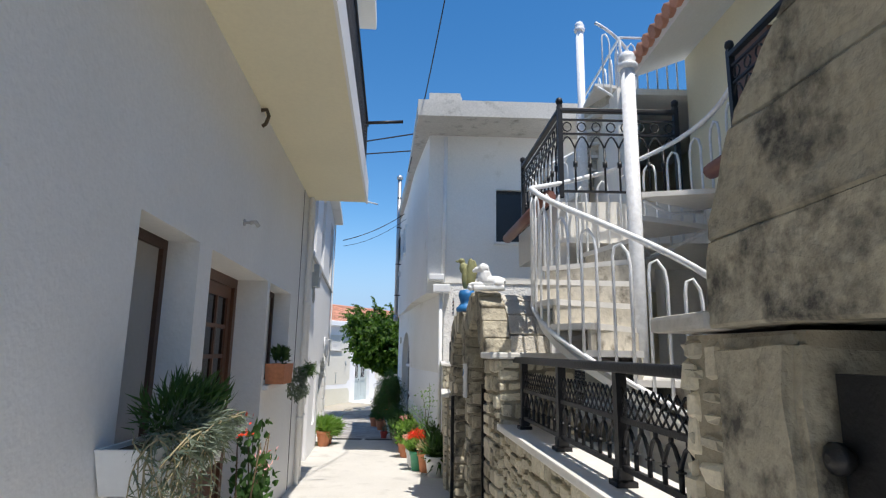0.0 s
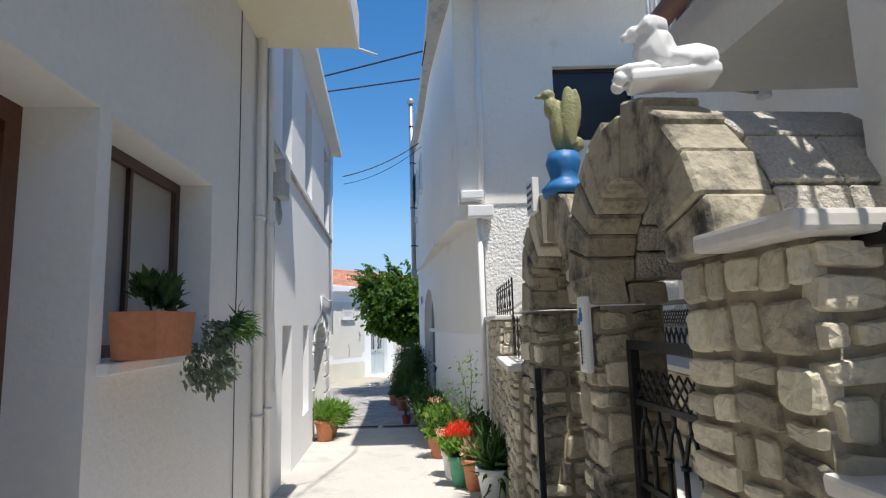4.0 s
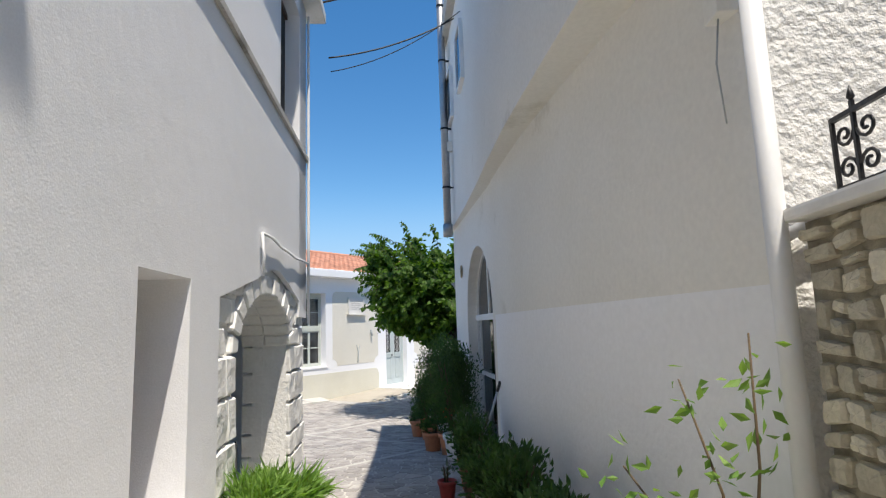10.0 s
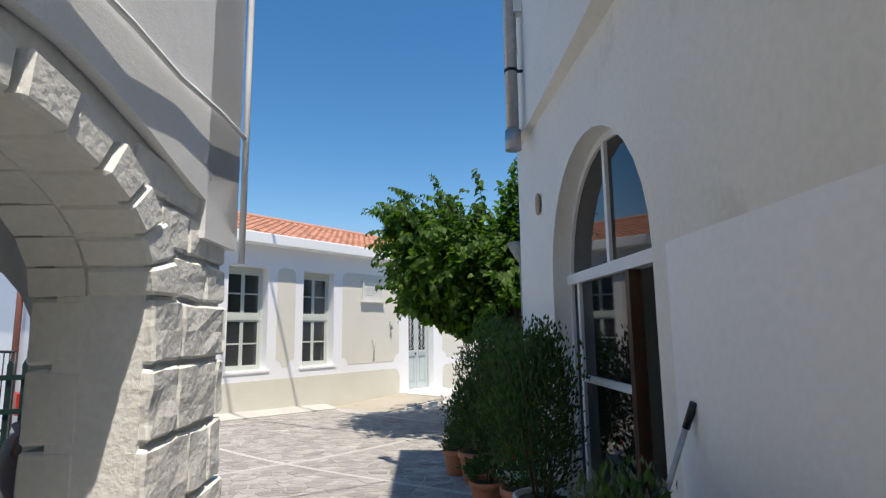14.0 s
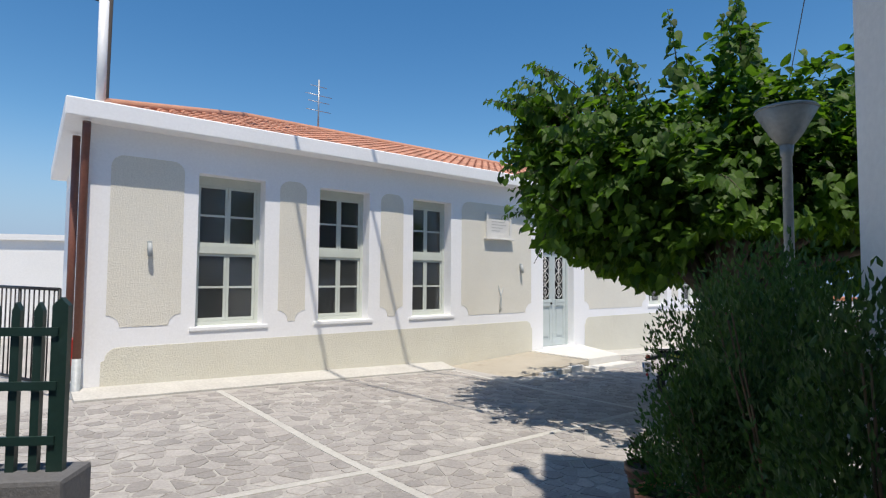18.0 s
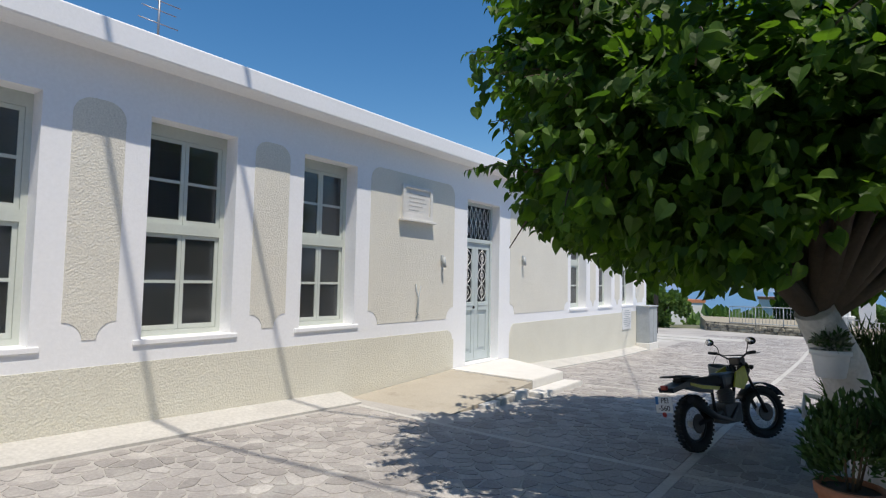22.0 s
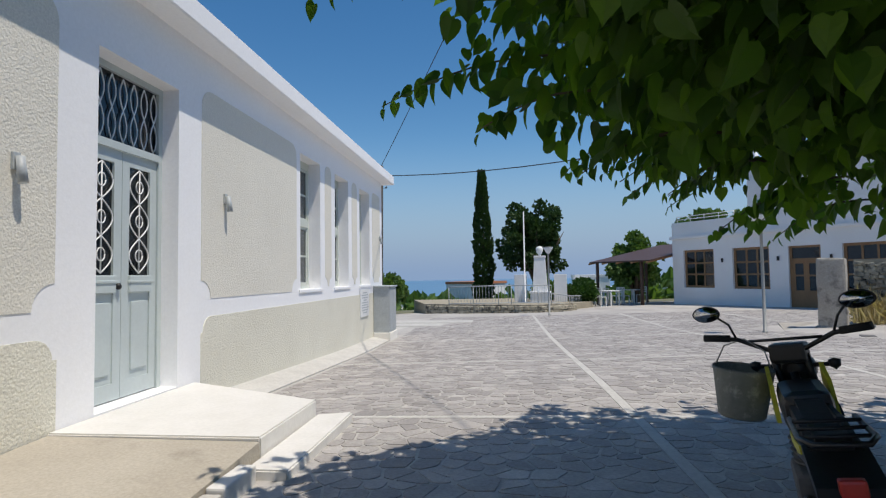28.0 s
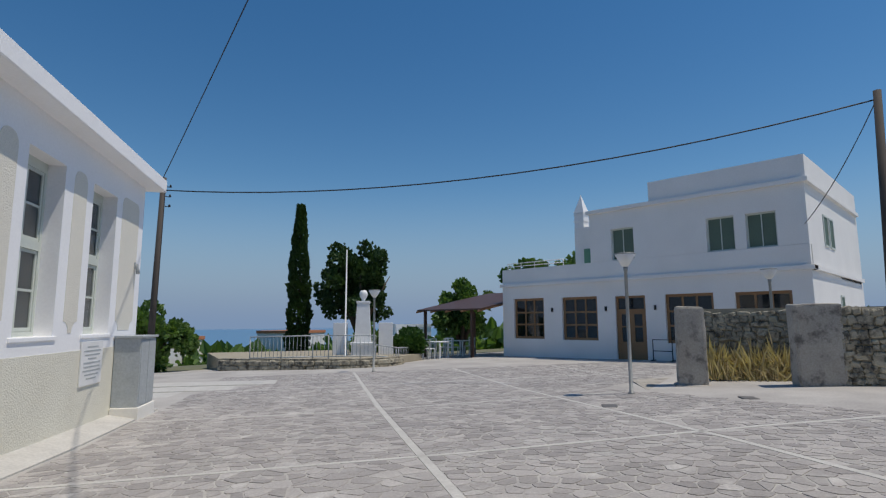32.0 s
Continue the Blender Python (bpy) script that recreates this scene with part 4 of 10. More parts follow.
def shop_glazing():
    w = thing("shop_window", SHOP, "arched white-framed shop window with dark glass", "window")
    us = lambda y: (18.65 - y) / 0.98705  # noqa: E731
    a, b, y = us(17.44), us(15.60), 0.14
    c, r = (a + b) / 2, (b - a) / 2
    z0, zs, rise = -0.72, 1.22, 0.94
    p1, p2, mu = us(17.22), us(16.27), us(16.55)
    bm = bmesh.new()
    for k in range(16):
        f0, f1 = math.pi * k / 16, math.pi * (k + 1) / 16
        q = [(c - rr * math.cos(f), zs + rr / r * rise * math.sin(f)) for rr, f in ((r, f0), (r, f1), (r - 0.05, f1), (r - 0.05, f0))]
        prism(bm, q, y, y + 0.06)
    box(bm, a, b, y - 0.02, y + 0.08, zs - 0.04, zs + 0.04)
    box(bm, mu - 0.025, mu + 0.025, y, y + 0.06, zs + 0.04, zs + rise * 0.96)
    box(bm, a, a + 0.05, y, y + 0.06, z0, zs - 0.04)
    box(bm, p1 - 0.025, p1 + 0.025, y, y + 0.06, z0, zs - 0.04)
    box(bm, p1 + 0.025, p2, y, y + 0.06, 0.42, 0.47)
    part("window_frame", bm, WHITEPAINT, w)
    bm = bmesh.new()
    box(bm, p2, p2 + 0.06, y - 0.01, y + 0.07, z0, zs - 0.04)
    part("door_jamb", bm, DARKWOOD, w)
    bm = bmesh.new()
    poly = [(c - (r - 0.05) * math.cos(math.pi * k / 20), zs + 0.04 + (rise - 0.09) * math.sin(math.pi * k / 20)) for k in range(21)]
    prism(bm, poly, y + 0.025, y + 0.032)
    part("pane", bm, GLASS, w)
    for p, q, e, g in ((a + 0.05, p1 - 0.025, z0, zs - 0.04), (p1 + 0.025, p2, z0, 0.42), (p1 + 0.025, p2, 0.47, zs - 0.04)):
        bm = bmesh.new()
        box(bm, p, q, y + 0.025, y + 0.032, e, g)
        part("pane", bm, GLASS, w)
    bm = bmesh.new()
    n = 60
    vs = []
    for k in range(n + 1):
        x = a + 0.1 + (b - a - 0.2) * k / n
        top = zs + (rise - 0.08) * math.sqrt(max(0.02, 1 - ((x - c) / r) ** 2))
        yy = y + 0.14 + 0.03 * math.sin(k * 1.3)
        vs.append((bm.verts.new((x, yy, zs + 0.03)), bm.verts.new((x, yy, top))))
    for p, q in zip(vs, vs[1:]):
        bm.faces.new((p[0], q[0], q[1], p[1])).smooth = True
    ob = part("curtain", bm, CURTAIN, w, "grey pleated curtain")
    ob.modifiers.new("thick", "SOLIDIFY").thickness = 0.004
    # open door leaf standing in the gap
    bm = bmesh.new()
    box(bm, b - 0.08, b, y, y + 0.06, z0, zs - 0.04)
    part("door_post", bm, DARKWOOD, w)
    bm = bmesh.new()
    box(bm, b - 0.07, b - 0.03, y + 0.06, y + 0.85, z0 + 0.02, zs - 0.08)
    part("door_leaf", bm, DARKWOOD, w, "dark door leaf standing open")


shop_glazing()


# ---- stone pieces ----
def stone_mesh(k):
    rng = random.Random(100 + k)
    bm = bmesh.new()
    box(bm, -0.5, 0.5, -0.5, 0.5, -0.5, 0.5)
    bmesh.ops.bevel(bm, geom=list(bm.edges), offset=0.17, segments=1, affect="EDGES")
    for v in bm.verts:
        v.co += Vector((rng.uniform(-0.1, 0.1), rng.uniform(-0.05, 0.05), rng.uniform(-0.1, 0.1)))
    me = mesh_of("stone", bm, STONE)
    return me


STONES = [stone_mesh(k) for k in range(14)]
WHITESTONES = []
for me in STONES[:8]:
    c = me.copy()
    c.materials.clear()
    c.materials.append(WHITESTONE)
    WHITESTONES.append(c)


OLDSTONES = []
for me in STONES[:10]:
    c = me.copy()
    c.materials.clear()
    c.materials.append(OLDSTONE)
    OLDSTONES.append(c)


def set_stone(parent, at, size, turn=0.0, tilt=0.0, meshes=STONES, rng=random, name="stone"):
    ob = new(name, rng.choice(meshes))
    ob.parent = parent
    ob.matrix_basis = Matrix.LocRotScale(Vector(at), Euler((rng.choice((0, math.pi)), tilt, turn)), Vector(size))
    return ob


def rubble(parent, u0, u1, z0, z1, y=0.006, depth=0.09, rng=None, hmin=0.08, hmax=0.2, wmin=0.1, wmax=0.27, gap=0.034, base=None, meshes=STONES):
    """Coursed rubble facing in the plane y = 0 of the parent, pieces proud of the mortar."""
    rng = rng or random.Random(5)
    z = z0
    while z < z1 - 0.03:
        h = min(rng.uniform(hmin, hmax), z1 - z)
        if z1 - z - h < 0.06:
            h = z1 - z
        u = u0 + rng.uniform(-0.05, 0)
        while u < u1 - 0.02:
            w = rng.uniform(wmin, wmax) * (0.8 + h * 2)
            a, b = max(u, u0), min(u + w, u1)
            if u1 - b < 0.08:
                b = u1
            if h > 0.13 and rng.random() < 0.35 and b - a > 0.1:
                k = rng.uniform(0.4, 0.6)
                for zz, hh in ((z, h * k), (z + h * k, h * (1 - k))):
                    if base is None or zz + hh > base((a + b) / 2):
                        set_stone(parent, ((a + b) / 2, y + depth / 2 + rng.uniform(0, 0.012), zz + hh / 2), (b - a - gap, depth, hh - gap), 0, rng.uniform(-0.04, 0.04), meshes, rng)
            elif b - a > 0.04 and (base is None or z + h > base((a + b) / 2)):
                set_stone(parent, ((a + b) / 2, y + depth / 2 + rng.uniform(0, 0.012), z + h / 2), (b - a - gap, depth, h - gap * rng.uniform(0.7, 1.6)), 0, rng.uniform(-0.05, 0.05), meshes, rng)
            u = b
        z += h


def ashlar(parent, u0, u1, z0, z1, rng, wmax=0.27, hmax=0.19, gap=0.022, mats=(STONE,), front=0.004, turn=None):
    """Random flush rubble: a rectangle split again and again, its corners pushed about, every piece a shallow rounded block."""
    todo, cells = [(u0, u1, z0, z1)], []
    while todo:
        a, b, c, d = todo.pop()
        w, h = b - a, d - c
        if w > wmax * rng.uniform(0.55, 1.0) and w > 0.11 and (w / wmax > h / hmax or h < 0.09):
            m = a + w * rng.uniform(0.36, 0.64)
            todo += [(a, m, c, d), (m, b, c, d)]
        elif h > hmax * rng.uniform(0.5, 1.0) and h > 0.10:
            m = c + h * rng.uniform(0.36, 0.64)
            todo += [(a, b, c, m), (a, b, m, d)]
        else:
            cells.append((a, b, c, d))
    for a, b, c, d in cells:
        ring = []
        for u, z in ((a, c), ((a + b) / 2, c), (b, c), (b, (c + d) / 2), (b, d), ((a + b) / 2, d), (a, d), (a, (c + d) / 2)):
            p = noise.noise_vector(Vector((u * 4.5, z * 4.5, u0 * 3 + z1)))
            ring.append((min(max(u + 0.035 * p.x, u0), u1), min(max(z + 0.03 * p.y, z0), z1)))
        cu, cz = sum(p[0] for p in ring) / 8, sum(p[1] for p in ring) / 8
        g = gap * rng.uniform(0.35, 0.8)
        ring = [(u - math.copysign(min(g, abs(u - cu) * 0.5), u - cu) if abs(u - cu) > 0.01 else u, z - math.copysign(min(g, abs(z - cz) * 0.5), z - cz) if abs(z - cz) > 0.01 else z) for u, z in ring]
        out = []
        for k in range(8):
            p, q = ring[k], ring[(k + 1) % 8]
            out += [(p[0] * 0.78 + q[0] * 0.22, p[1] * 0.78 + q[1] * 0.22), (p[0] * 0.22 + q[0] * 0.78, p[1] * 0.22 + q[1] * 0.78)]
        n = len(out)
        f = front - rng.uniform(0, 0.014)
        vs = [(u - cu, 0.06, z - cz) for u, z in out] + [(u - cu, f + 0.014, z - cz) for u, z in out]
        vs += [((u - cu) * 0.86, f + rng.uniform(-0.002, 0.004), (z - cz) * 0.86) for u, z in out] + [(0, f - 0.003, 0)]
        fs = [(k, (k + 1) % n, n + (k + 1) % n, n + k) for k in range(n)] + [(n + k, n + (k + 1) % n, 2 * n + (k + 1) % n, 2 * n + k) for k in range(n)]
        fs += [(2 * n + k, 2 * n + (k + 1) % n, 3 * n) for k in range(n)]
        me = bpy.data.meshes.new("stone")
        me.from_pydata(vs, [], fs)
        me.materials.append(rng.choice(mats))
        ob = new("stone", me)
        ob.parent = parent
        ob.matrix_basis = (turn or Matrix.Identity(4)) @ pose(cu, 0, cz)


def stone_pier(parent, u0, u1, z0, z1, y0, y1, rng, mats, hmin=0.07, hmax=0.2):
    """Rough through-stones laid in courses, each course of one to three uneven blocks."""
    z = z0
    while z < z1 - 0.03:
        h = min(rng.uniform(hmin, hmax), z1 - z)
        if z1 - z - h < 0.05:
            h = z1 - z
        cuts = [u0] + sorted(u0 + (u1 - u0) * f for f in ((), (rng.uniform(0.3, 0.7),), (rng.uniform(0.25, 0.4), rng.uniform(0.55, 0.75)))[rng.choice((1, 1, 2, 2)) if h > 0.09 else rng.choice((0, 1, 1))]) + [u1]
        for a, b in zip(cuts, cuts[1:]):
            e = [rng.uniform(-0.014, 0.02) for _ in range(4)]
            bm = bmesh.new()
            box(bm, a + 0.007 + (e[0] if a == u0 else 0), b - 0.007 - (e[1] if b == u1 else 0), y0 + e[2], y1 - e[3], z + 0.006, z + h - 0.006)
            bmesh.ops.bevel(bm, geom=list(bm.edges), offset=min(0.022, h * 0.2), segments=1, affect="EDGES")
            sh = Vector((rng.uniform(0, 9), 0, 0))
            for v in bm.verts:
                v.co += 0.012 * noise.noise_vector(v.co * 8 + sh)
            part("stone", bm, rng.choice(mats), parent)
        z += h


def voussoirs(parent, cx, cz, r0, r1, y0, y1, n, meshmat=STONE, f0=0.0, f1=math.pi, rng=None, sx=1.0):
    rng = rng or random.Random(9)
    for k in range(n):
        a, b = f0 + (f1 - f0) * k / n + 0.005, f0 + (f1 - f0) * (k + 1) / n - 0.005
        ro = r1 + rng.uniform(-0.03, 0.03)
        ya = y0 - rng.uniform(0, 0.02)
        bm = bmesh.new()
        q = [(cx + sx * r * math.cos(f), cz + r * math.sin(f)) for r, f in ((r0, a), (ro, a), (ro, b), (r0, b))]
        prism(bm, q, ya, y1)
        bmesh.ops.bevel(bm, geom=list(bm.edges), offset=0.012, segments=1, affect="EDGES")
        part("voussoir", bm, meshmat, parent)


# ---- east side of the alley: low wall with railing, two stone arches, stepped wall ----
def railing_panel(bm, u0, u1, z0, z1, y=0.0):
    """Cast arcade balusters below a lattice band."""
    box(bm, u0, u1, y - 0.012, y + 0.012, z0 + 0.05, z0 + 0.075)
    box(bm, u0, u1, y - 0.012, y + 0.012, z1 - 0.20, z1 - 0.175)
    n = max(2, round((u1 - u0) / 0.13))
    for k in range(n):
        x = u0 + (k + 0.5) * (u1 - u0) / n
        w = (u1 - u0) / n
        lo, hi = z0 + 0.06, z1 - 0.19
        tube(bm, [(x - w / 2, y, lo), (x - w / 2, y, lo + (hi - lo) * 0.45)], 0.011, 6)
        tube(bm, [(x - w / 2 + w * f, y, lo + (hi - lo) * 0.45 + (hi - lo) * 0.4 * math.sin(f * math.pi)) for f in (0, 0.12, 0.3, 0.5, 0.7, 0.88, 1)], 0.009, 5)
        tube(bm, [(x, y, lo + (hi - lo) * 0.85), (x, y, hi)], 0.01, 5)
        tube(bm, [(x - w / 2, y, hi - 0.02 - (hi - lo) * 0.52), (x - w / 2, y, hi - 0.03 - (hi - lo) * 0.45)], 0.02, 6)
        for s in (-1, 1):
            for g in (-w / 4, w / 4):
                tube(bm, [(x + g - s * w / 4, y, z1 - 0.175), (x + g + s * w / 4, y, z1 - 0.11)], 0.005, 4)
                tube(bm, [(x + g - s * w / 4, y, z1 - 0.11), (x + g + s * w / 4, y, z1 - 0.045)], 0.005, 4)


def low_wall():
    A, B = (0.50, 5.12), (0.77, 1.75)
    m = along(A, B)
    L = math.hypot(B[0] - A[0], B[1] - A[1])
    w = thing("garden_wall", m, "low rubble stone wall with a pale marble coping", "wall")
    bm = bmesh.new()
    box(bm, 0, L, 0.03, 0.34, -0.5, 1.0)
    part("mortar_core", bm, MORTAR, w)
    ashlar(w, 0, L, -0.1, 1.0, random.Random(3))
    bm = bmesh.new()
    box(bm, -0.02, L, -0.05, 0.4, 1.0, 1.05, 0.012)
    part("coping", bm, MARBLE, w, "worn marble coping slab")
    r = thing("railing", m, "black cast iron railing on the low wall", "railing")
    bm = bmesh.new()
    box(bm, -0.05, L - 0.1, 0.08, 0.14, 1.55, 1.60, 0.01)
    part("top_rail", bm, IRON, r)
    posts = (0.30, 1.25, 2.15, 2.95)
    for u in posts:
        bm = bmesh.new()
        box(bm, u - 0.025, u + 0.025, 0.085, 0.135, 1.05, 1.55)
        box(bm, u - 0.05, u + 0.05, 0.06, 0.16, 1.05, 1.075, 0.004)
        box(bm, u - 0.037, u + 0.037, 0.073, 0.147, 1.075, 1.13, 0.01)
        part("post", bm, IRON, r)
    for a, b in zip(posts, posts[1:]):
        bm = bmesh.new()
        railing_panel(bm, a + 0.025, b - 0.025, 1.07, 1.53, 0.11)
        part("railing_panel", bm, IRON, r)


low_wall()


ARM = along((0.05, 8.75), (0.44, 5.2))
ua = lambda y: (8.75 - y) / 0.9940  # noqa: E731

def gate_arches():
    rng = random.Random(21)
    # arch over the open steps
    a = thing("stone_arch", ARM, "rough stone garden arch over open steps", "arch")
    cy, cz, r0 = 7.10, 1.46, 0.38
    for u0, u1 in ((ua(8.0), ua(cy + r0)), (ua(cy - r0), ua(6.41))):
        bm = bmesh.new()
        box(bm, u0 + 0.012, u1 - 0.022, 0.024, 0.33, -0.6, cz)
        leg = part("pier", bm, MORTAR, a, "pier of coursed rubble")
        ashlar(leg, u0, u1, -0.3, cz, rng, 0.30, 0.24, 0.02, (OLDSTONE, STONE, OLDSTONE))
        ashlar(leg, 0.0, 0.34, -0.3, cz, rng, 0.28, 0.22, 0.02, (OLDSTONE, STONE, OLDSTONE), 0.004, pose(u1, 0, 0, 0, 0, 90))
    for ya, yb in ((-0.02, 0.155), (0.165, 0.34)):
        f = -0.04
        while f < math.pi + 0.03:
            g = min(math.pi + 0.04, f + rng.uniform(0.14, 0.32))
            if math.pi + 0.04 - g < 0.08:
                g = math.pi + 0.04
            ro, ri = rng.uniform(0.65, 0.72), r0 + rng.uniform(-0.012, 0.012)
            bm = bmesh.new()
            prism(bm, [(ua(cy) + r * math.cos(q), cz + 0.03 + r * math.sin(q)) for r, q in ((ri, f + 0.010), (ro, f + 0.006), (ro, g - 0.006), (ri, g - 0.010))], ya - rng.uniform(0, 0.012), yb + rng.uniform(-0.005, 0.005))
            bmesh.ops.bevel(bm, geom=list(bm.edges), offset=0.009, segments=1, affect="EDGES")
            sh = Vector((rng.uniform(0, 9), 0, 0))
            for v in bm.verts:
                v.co += 0.020 * noise.noise_vector(v.co * 9 + sh)
            part("voussoir", bm, rng.choice((OLDSTONE, OLDSTONE, STONE)), a)
            f = g
    for k in range(10):
        f = math.pi * k / 10
        bm = bmesh.new()
        prism(bm, [(ua(cy) + r * math.cos(q), cz + 0.03 + r * math.sin(q)) for r, q in ((r0 + 0.02, f), (0.63, f), (0.63, f + math.pi / 10), (r0 + 0.02, f + math.pi / 10))], 0.0, 0.32)
        part("mortar_bed", bm, MORTAR, a)
    # arch over the iron gate, with a deep barrel
    b = thing("stone_arch", ARM, "deep barrel-topped stone gateway", "arch")
    cy, cz, r0 = 6.04, 1.58, 0.37
    u0, u1 = ua(cy - r0), ua(5.08)
    bm = bmesh.new()
    box(bm, u0 + 0.012, u1 - 0.03, 0.024, 0.68, -0.6, cz)
    leg = part("pier", bm, MORTAR, b, "pier of coursed rubble")
    ashlar(leg, u0, u1, -0.2, cz, rng, 0.3, 0.24, 0.022, (STONE, STONE, OLDSTONE))
    ashlar(leg, 0.0, 0.69, 0.7, cz, rng, 0.3, 0.24, 0.022, (STONE,), 0.004, pose(u1, 0, 0, 0, 0, 90))
    bm = bmesh.new()
    box(bm, u0 + 0.24, u1 + 0.06, -0.08, 0.78, cz, cz + 0.055, 0.015)
    part("coping", bm, MARBLE, leg, "white marble cap slab")
    voussoirs(b, ua(cy), cz, r0, 0.66, -0.03, 0.20, 11, OLDSTONE, rng=rng)
    n = 9
    for k in range(n):
        f0, f1 = math.pi * k / n + 0.012, math.pi * (k + 1) / n - 0.012
        for ya, yb in ((0.205, 0.45), (0.455, 0.74)):
            bm = bmesh.new()
            q = [(ua(cy) + r * math.cos(f), cz + r * math.sin(f)) for r, f in ((r0, f0), (0.64, f0), (0.64, f1), (r0, f1))]
            prism(bm, q, ya, yb)
            bmesh.ops.bevel(bm, geom=list(bm.edges), offset=0.008, segments=1, affect="EDGES")
            part("barrel_stone", bm, BARREL, b)
    # iron gate in it
    g = thing("garden_gate", ARM, "closed black iron garden gate with arcade bars", "gate")
    bm = bmesh.new()
    p, q = ua(cy + r0) + 0.02, ua(cy - r0) - 0.02
    gy = 0.12
    for x in (p, q - 0.04):
        box(bm, x, x + 0.04, gy, gy + 0.04, -0.02, 1.30)
    box(bm, p + 0.04, q - 0.04, gy, gy + 0.03, 1.26, 1.30)
    box(bm, p + 0.04, q - 0.04, gy, gy + 0.03, 0.02, 0.06)
    part("gate_frame", bm, IRON, g)
    bm = bmesh.new()
    railing_panel(bm, p + 0.04, q - 0.04, 0.62, 1.22, gy + 0.02)
    part("upper_panel", bm, IRON, g)
    bm = bmesh.new()
    for k in range(6):
        x = p + 0.08 + k * (q - p - 0.16) / 5
        tube(bm, [(x, gy + 0.02, 0.05), (x, gy + 0.02, 0.66)], 0.009, 6)
    part("lower_bars", bm, IRON, g)
    # open gate bar of the second arch
    o = thing("gate_bar", ARM, "dark iron gate edge folded against the arch", "gate")
    bm = bmesh.new()
    x = ua(7.40)
    box(bm, x, x + 0.035, -0.06, -0.02, -0.1, 1.1)
    box(bm, x - 0.06, x + 0.09, -0.07, -0.03, 0.93, 0.97)
    tube(bm, [(x + 0.05, -0.05, 0.1 + 0.0), (x + 0.05, -0.05, 0.45)], 0.012, 6)
    part("bar", bm, IRON, o)


gate_arches()


def stepped_wall():
    m = along((0.10, 11.0), (0.08, 8.0))
    w = thing("garden_wall", m, "stepped rubble garden wall with a pale coping", "wall")
    for u0, u1, zt in ((0.0, 1.95, 1.41), (1.95, 3.02, 1.03)):
        bm = bmesh.new()
        box(bm, u0, u1, 0.03, 0.30, -0.8, zt)
        part("mortar_core", bm, MORTAR, w)
        ashlar(w, u0, u1, -0.42, zt, random.Random(int(u0 * 7) + 31), 0.24, 0.18)
        bm = bmesh.new()
        box(bm, u0 - 0.0, u1 + 0.02, -0.05, 0.36, zt, zt + 0.045, 0.012)
        part("coping", bm, MARBLE, w, "pale coping slab")
    # end stones of the upper step
    rng = random.Random(4)
    stone_pier(w, 1.86, 1.962, 1.085, 1.408, 0.015, 0.31, rng, (STONE,), 0.08, 0.15)
    r = thing("railing", m, "black iron railing with spear tips and scrolls", "railing")
    for u0, u1, z0 in ((0.06, 1.98, 1.455), (1.98, 3.0, 1.08)):
        bm = bmesh.new()
        h = 0.27
        y = 0.12
        box(bm, u0, u1, y - 0.008, y + 0.008, z0 + 0.04, z0 + 0.056)
        box(bm, u0, u1, y - 0.008, y + 0.008, z0 + h, z0 + h + 0.016)
        part("rail", bm, IRON, r)
        upper = u1 - u0 > 1.5
        n = 7 if upper else 4
        for k in range(n + 1):
            x = u0 + 0.10 + (u1 - u0 - 0.12) * k / n
            bm = bmesh.new()
            box(bm, x - 0.006, x + 0.006, y - 0.006, y + 0.006, z0, z0 + h + 0.04)
            lathe(bm, [(0.005, 0), (0.012, 0.01), (0.009, 0.025), (0.001, 0.05)], 6, (x, y, z0 + h + 0.04))
            part("spear", bm, IRON, r)
        for k in range(0 if upper else 1, n, 2):
            x = u0 + 0.10 + (u1 - u0 - 0.12) * k / n
            bm = bmesh.new()
            for sx in (-1, 1):
                for sz in (-1, 1):
                    pts = []
                    for i in range(14):
                        f = i / 13
                        rad = 0.042 * (1 - 0.75 * f)
                        an = math.pi + f * 2.6 * math.pi
                        pts.append((x + sx * (0.05 + rad * math.cos(an)), y, z0 + 0.16 + sz * (0.055 + rad * math.sin(an) * 0.9)))
                    tube(bm, pts, 0.006, 5)
            part("scroll", bm, IRON, r)
    bm = bmesh.new()
    box(bm, 0.052, 0.064, 0.114, 0.126, 1.455, 1.74)
    part("end_post", bm, IRON, r)
    bm = bmesh.new()
    box(bm, 1.972, 1.988, 0.112, 0.128, 1.08, 1.80)
    part("end_post", bm, IRON, r)


stepped_wall()


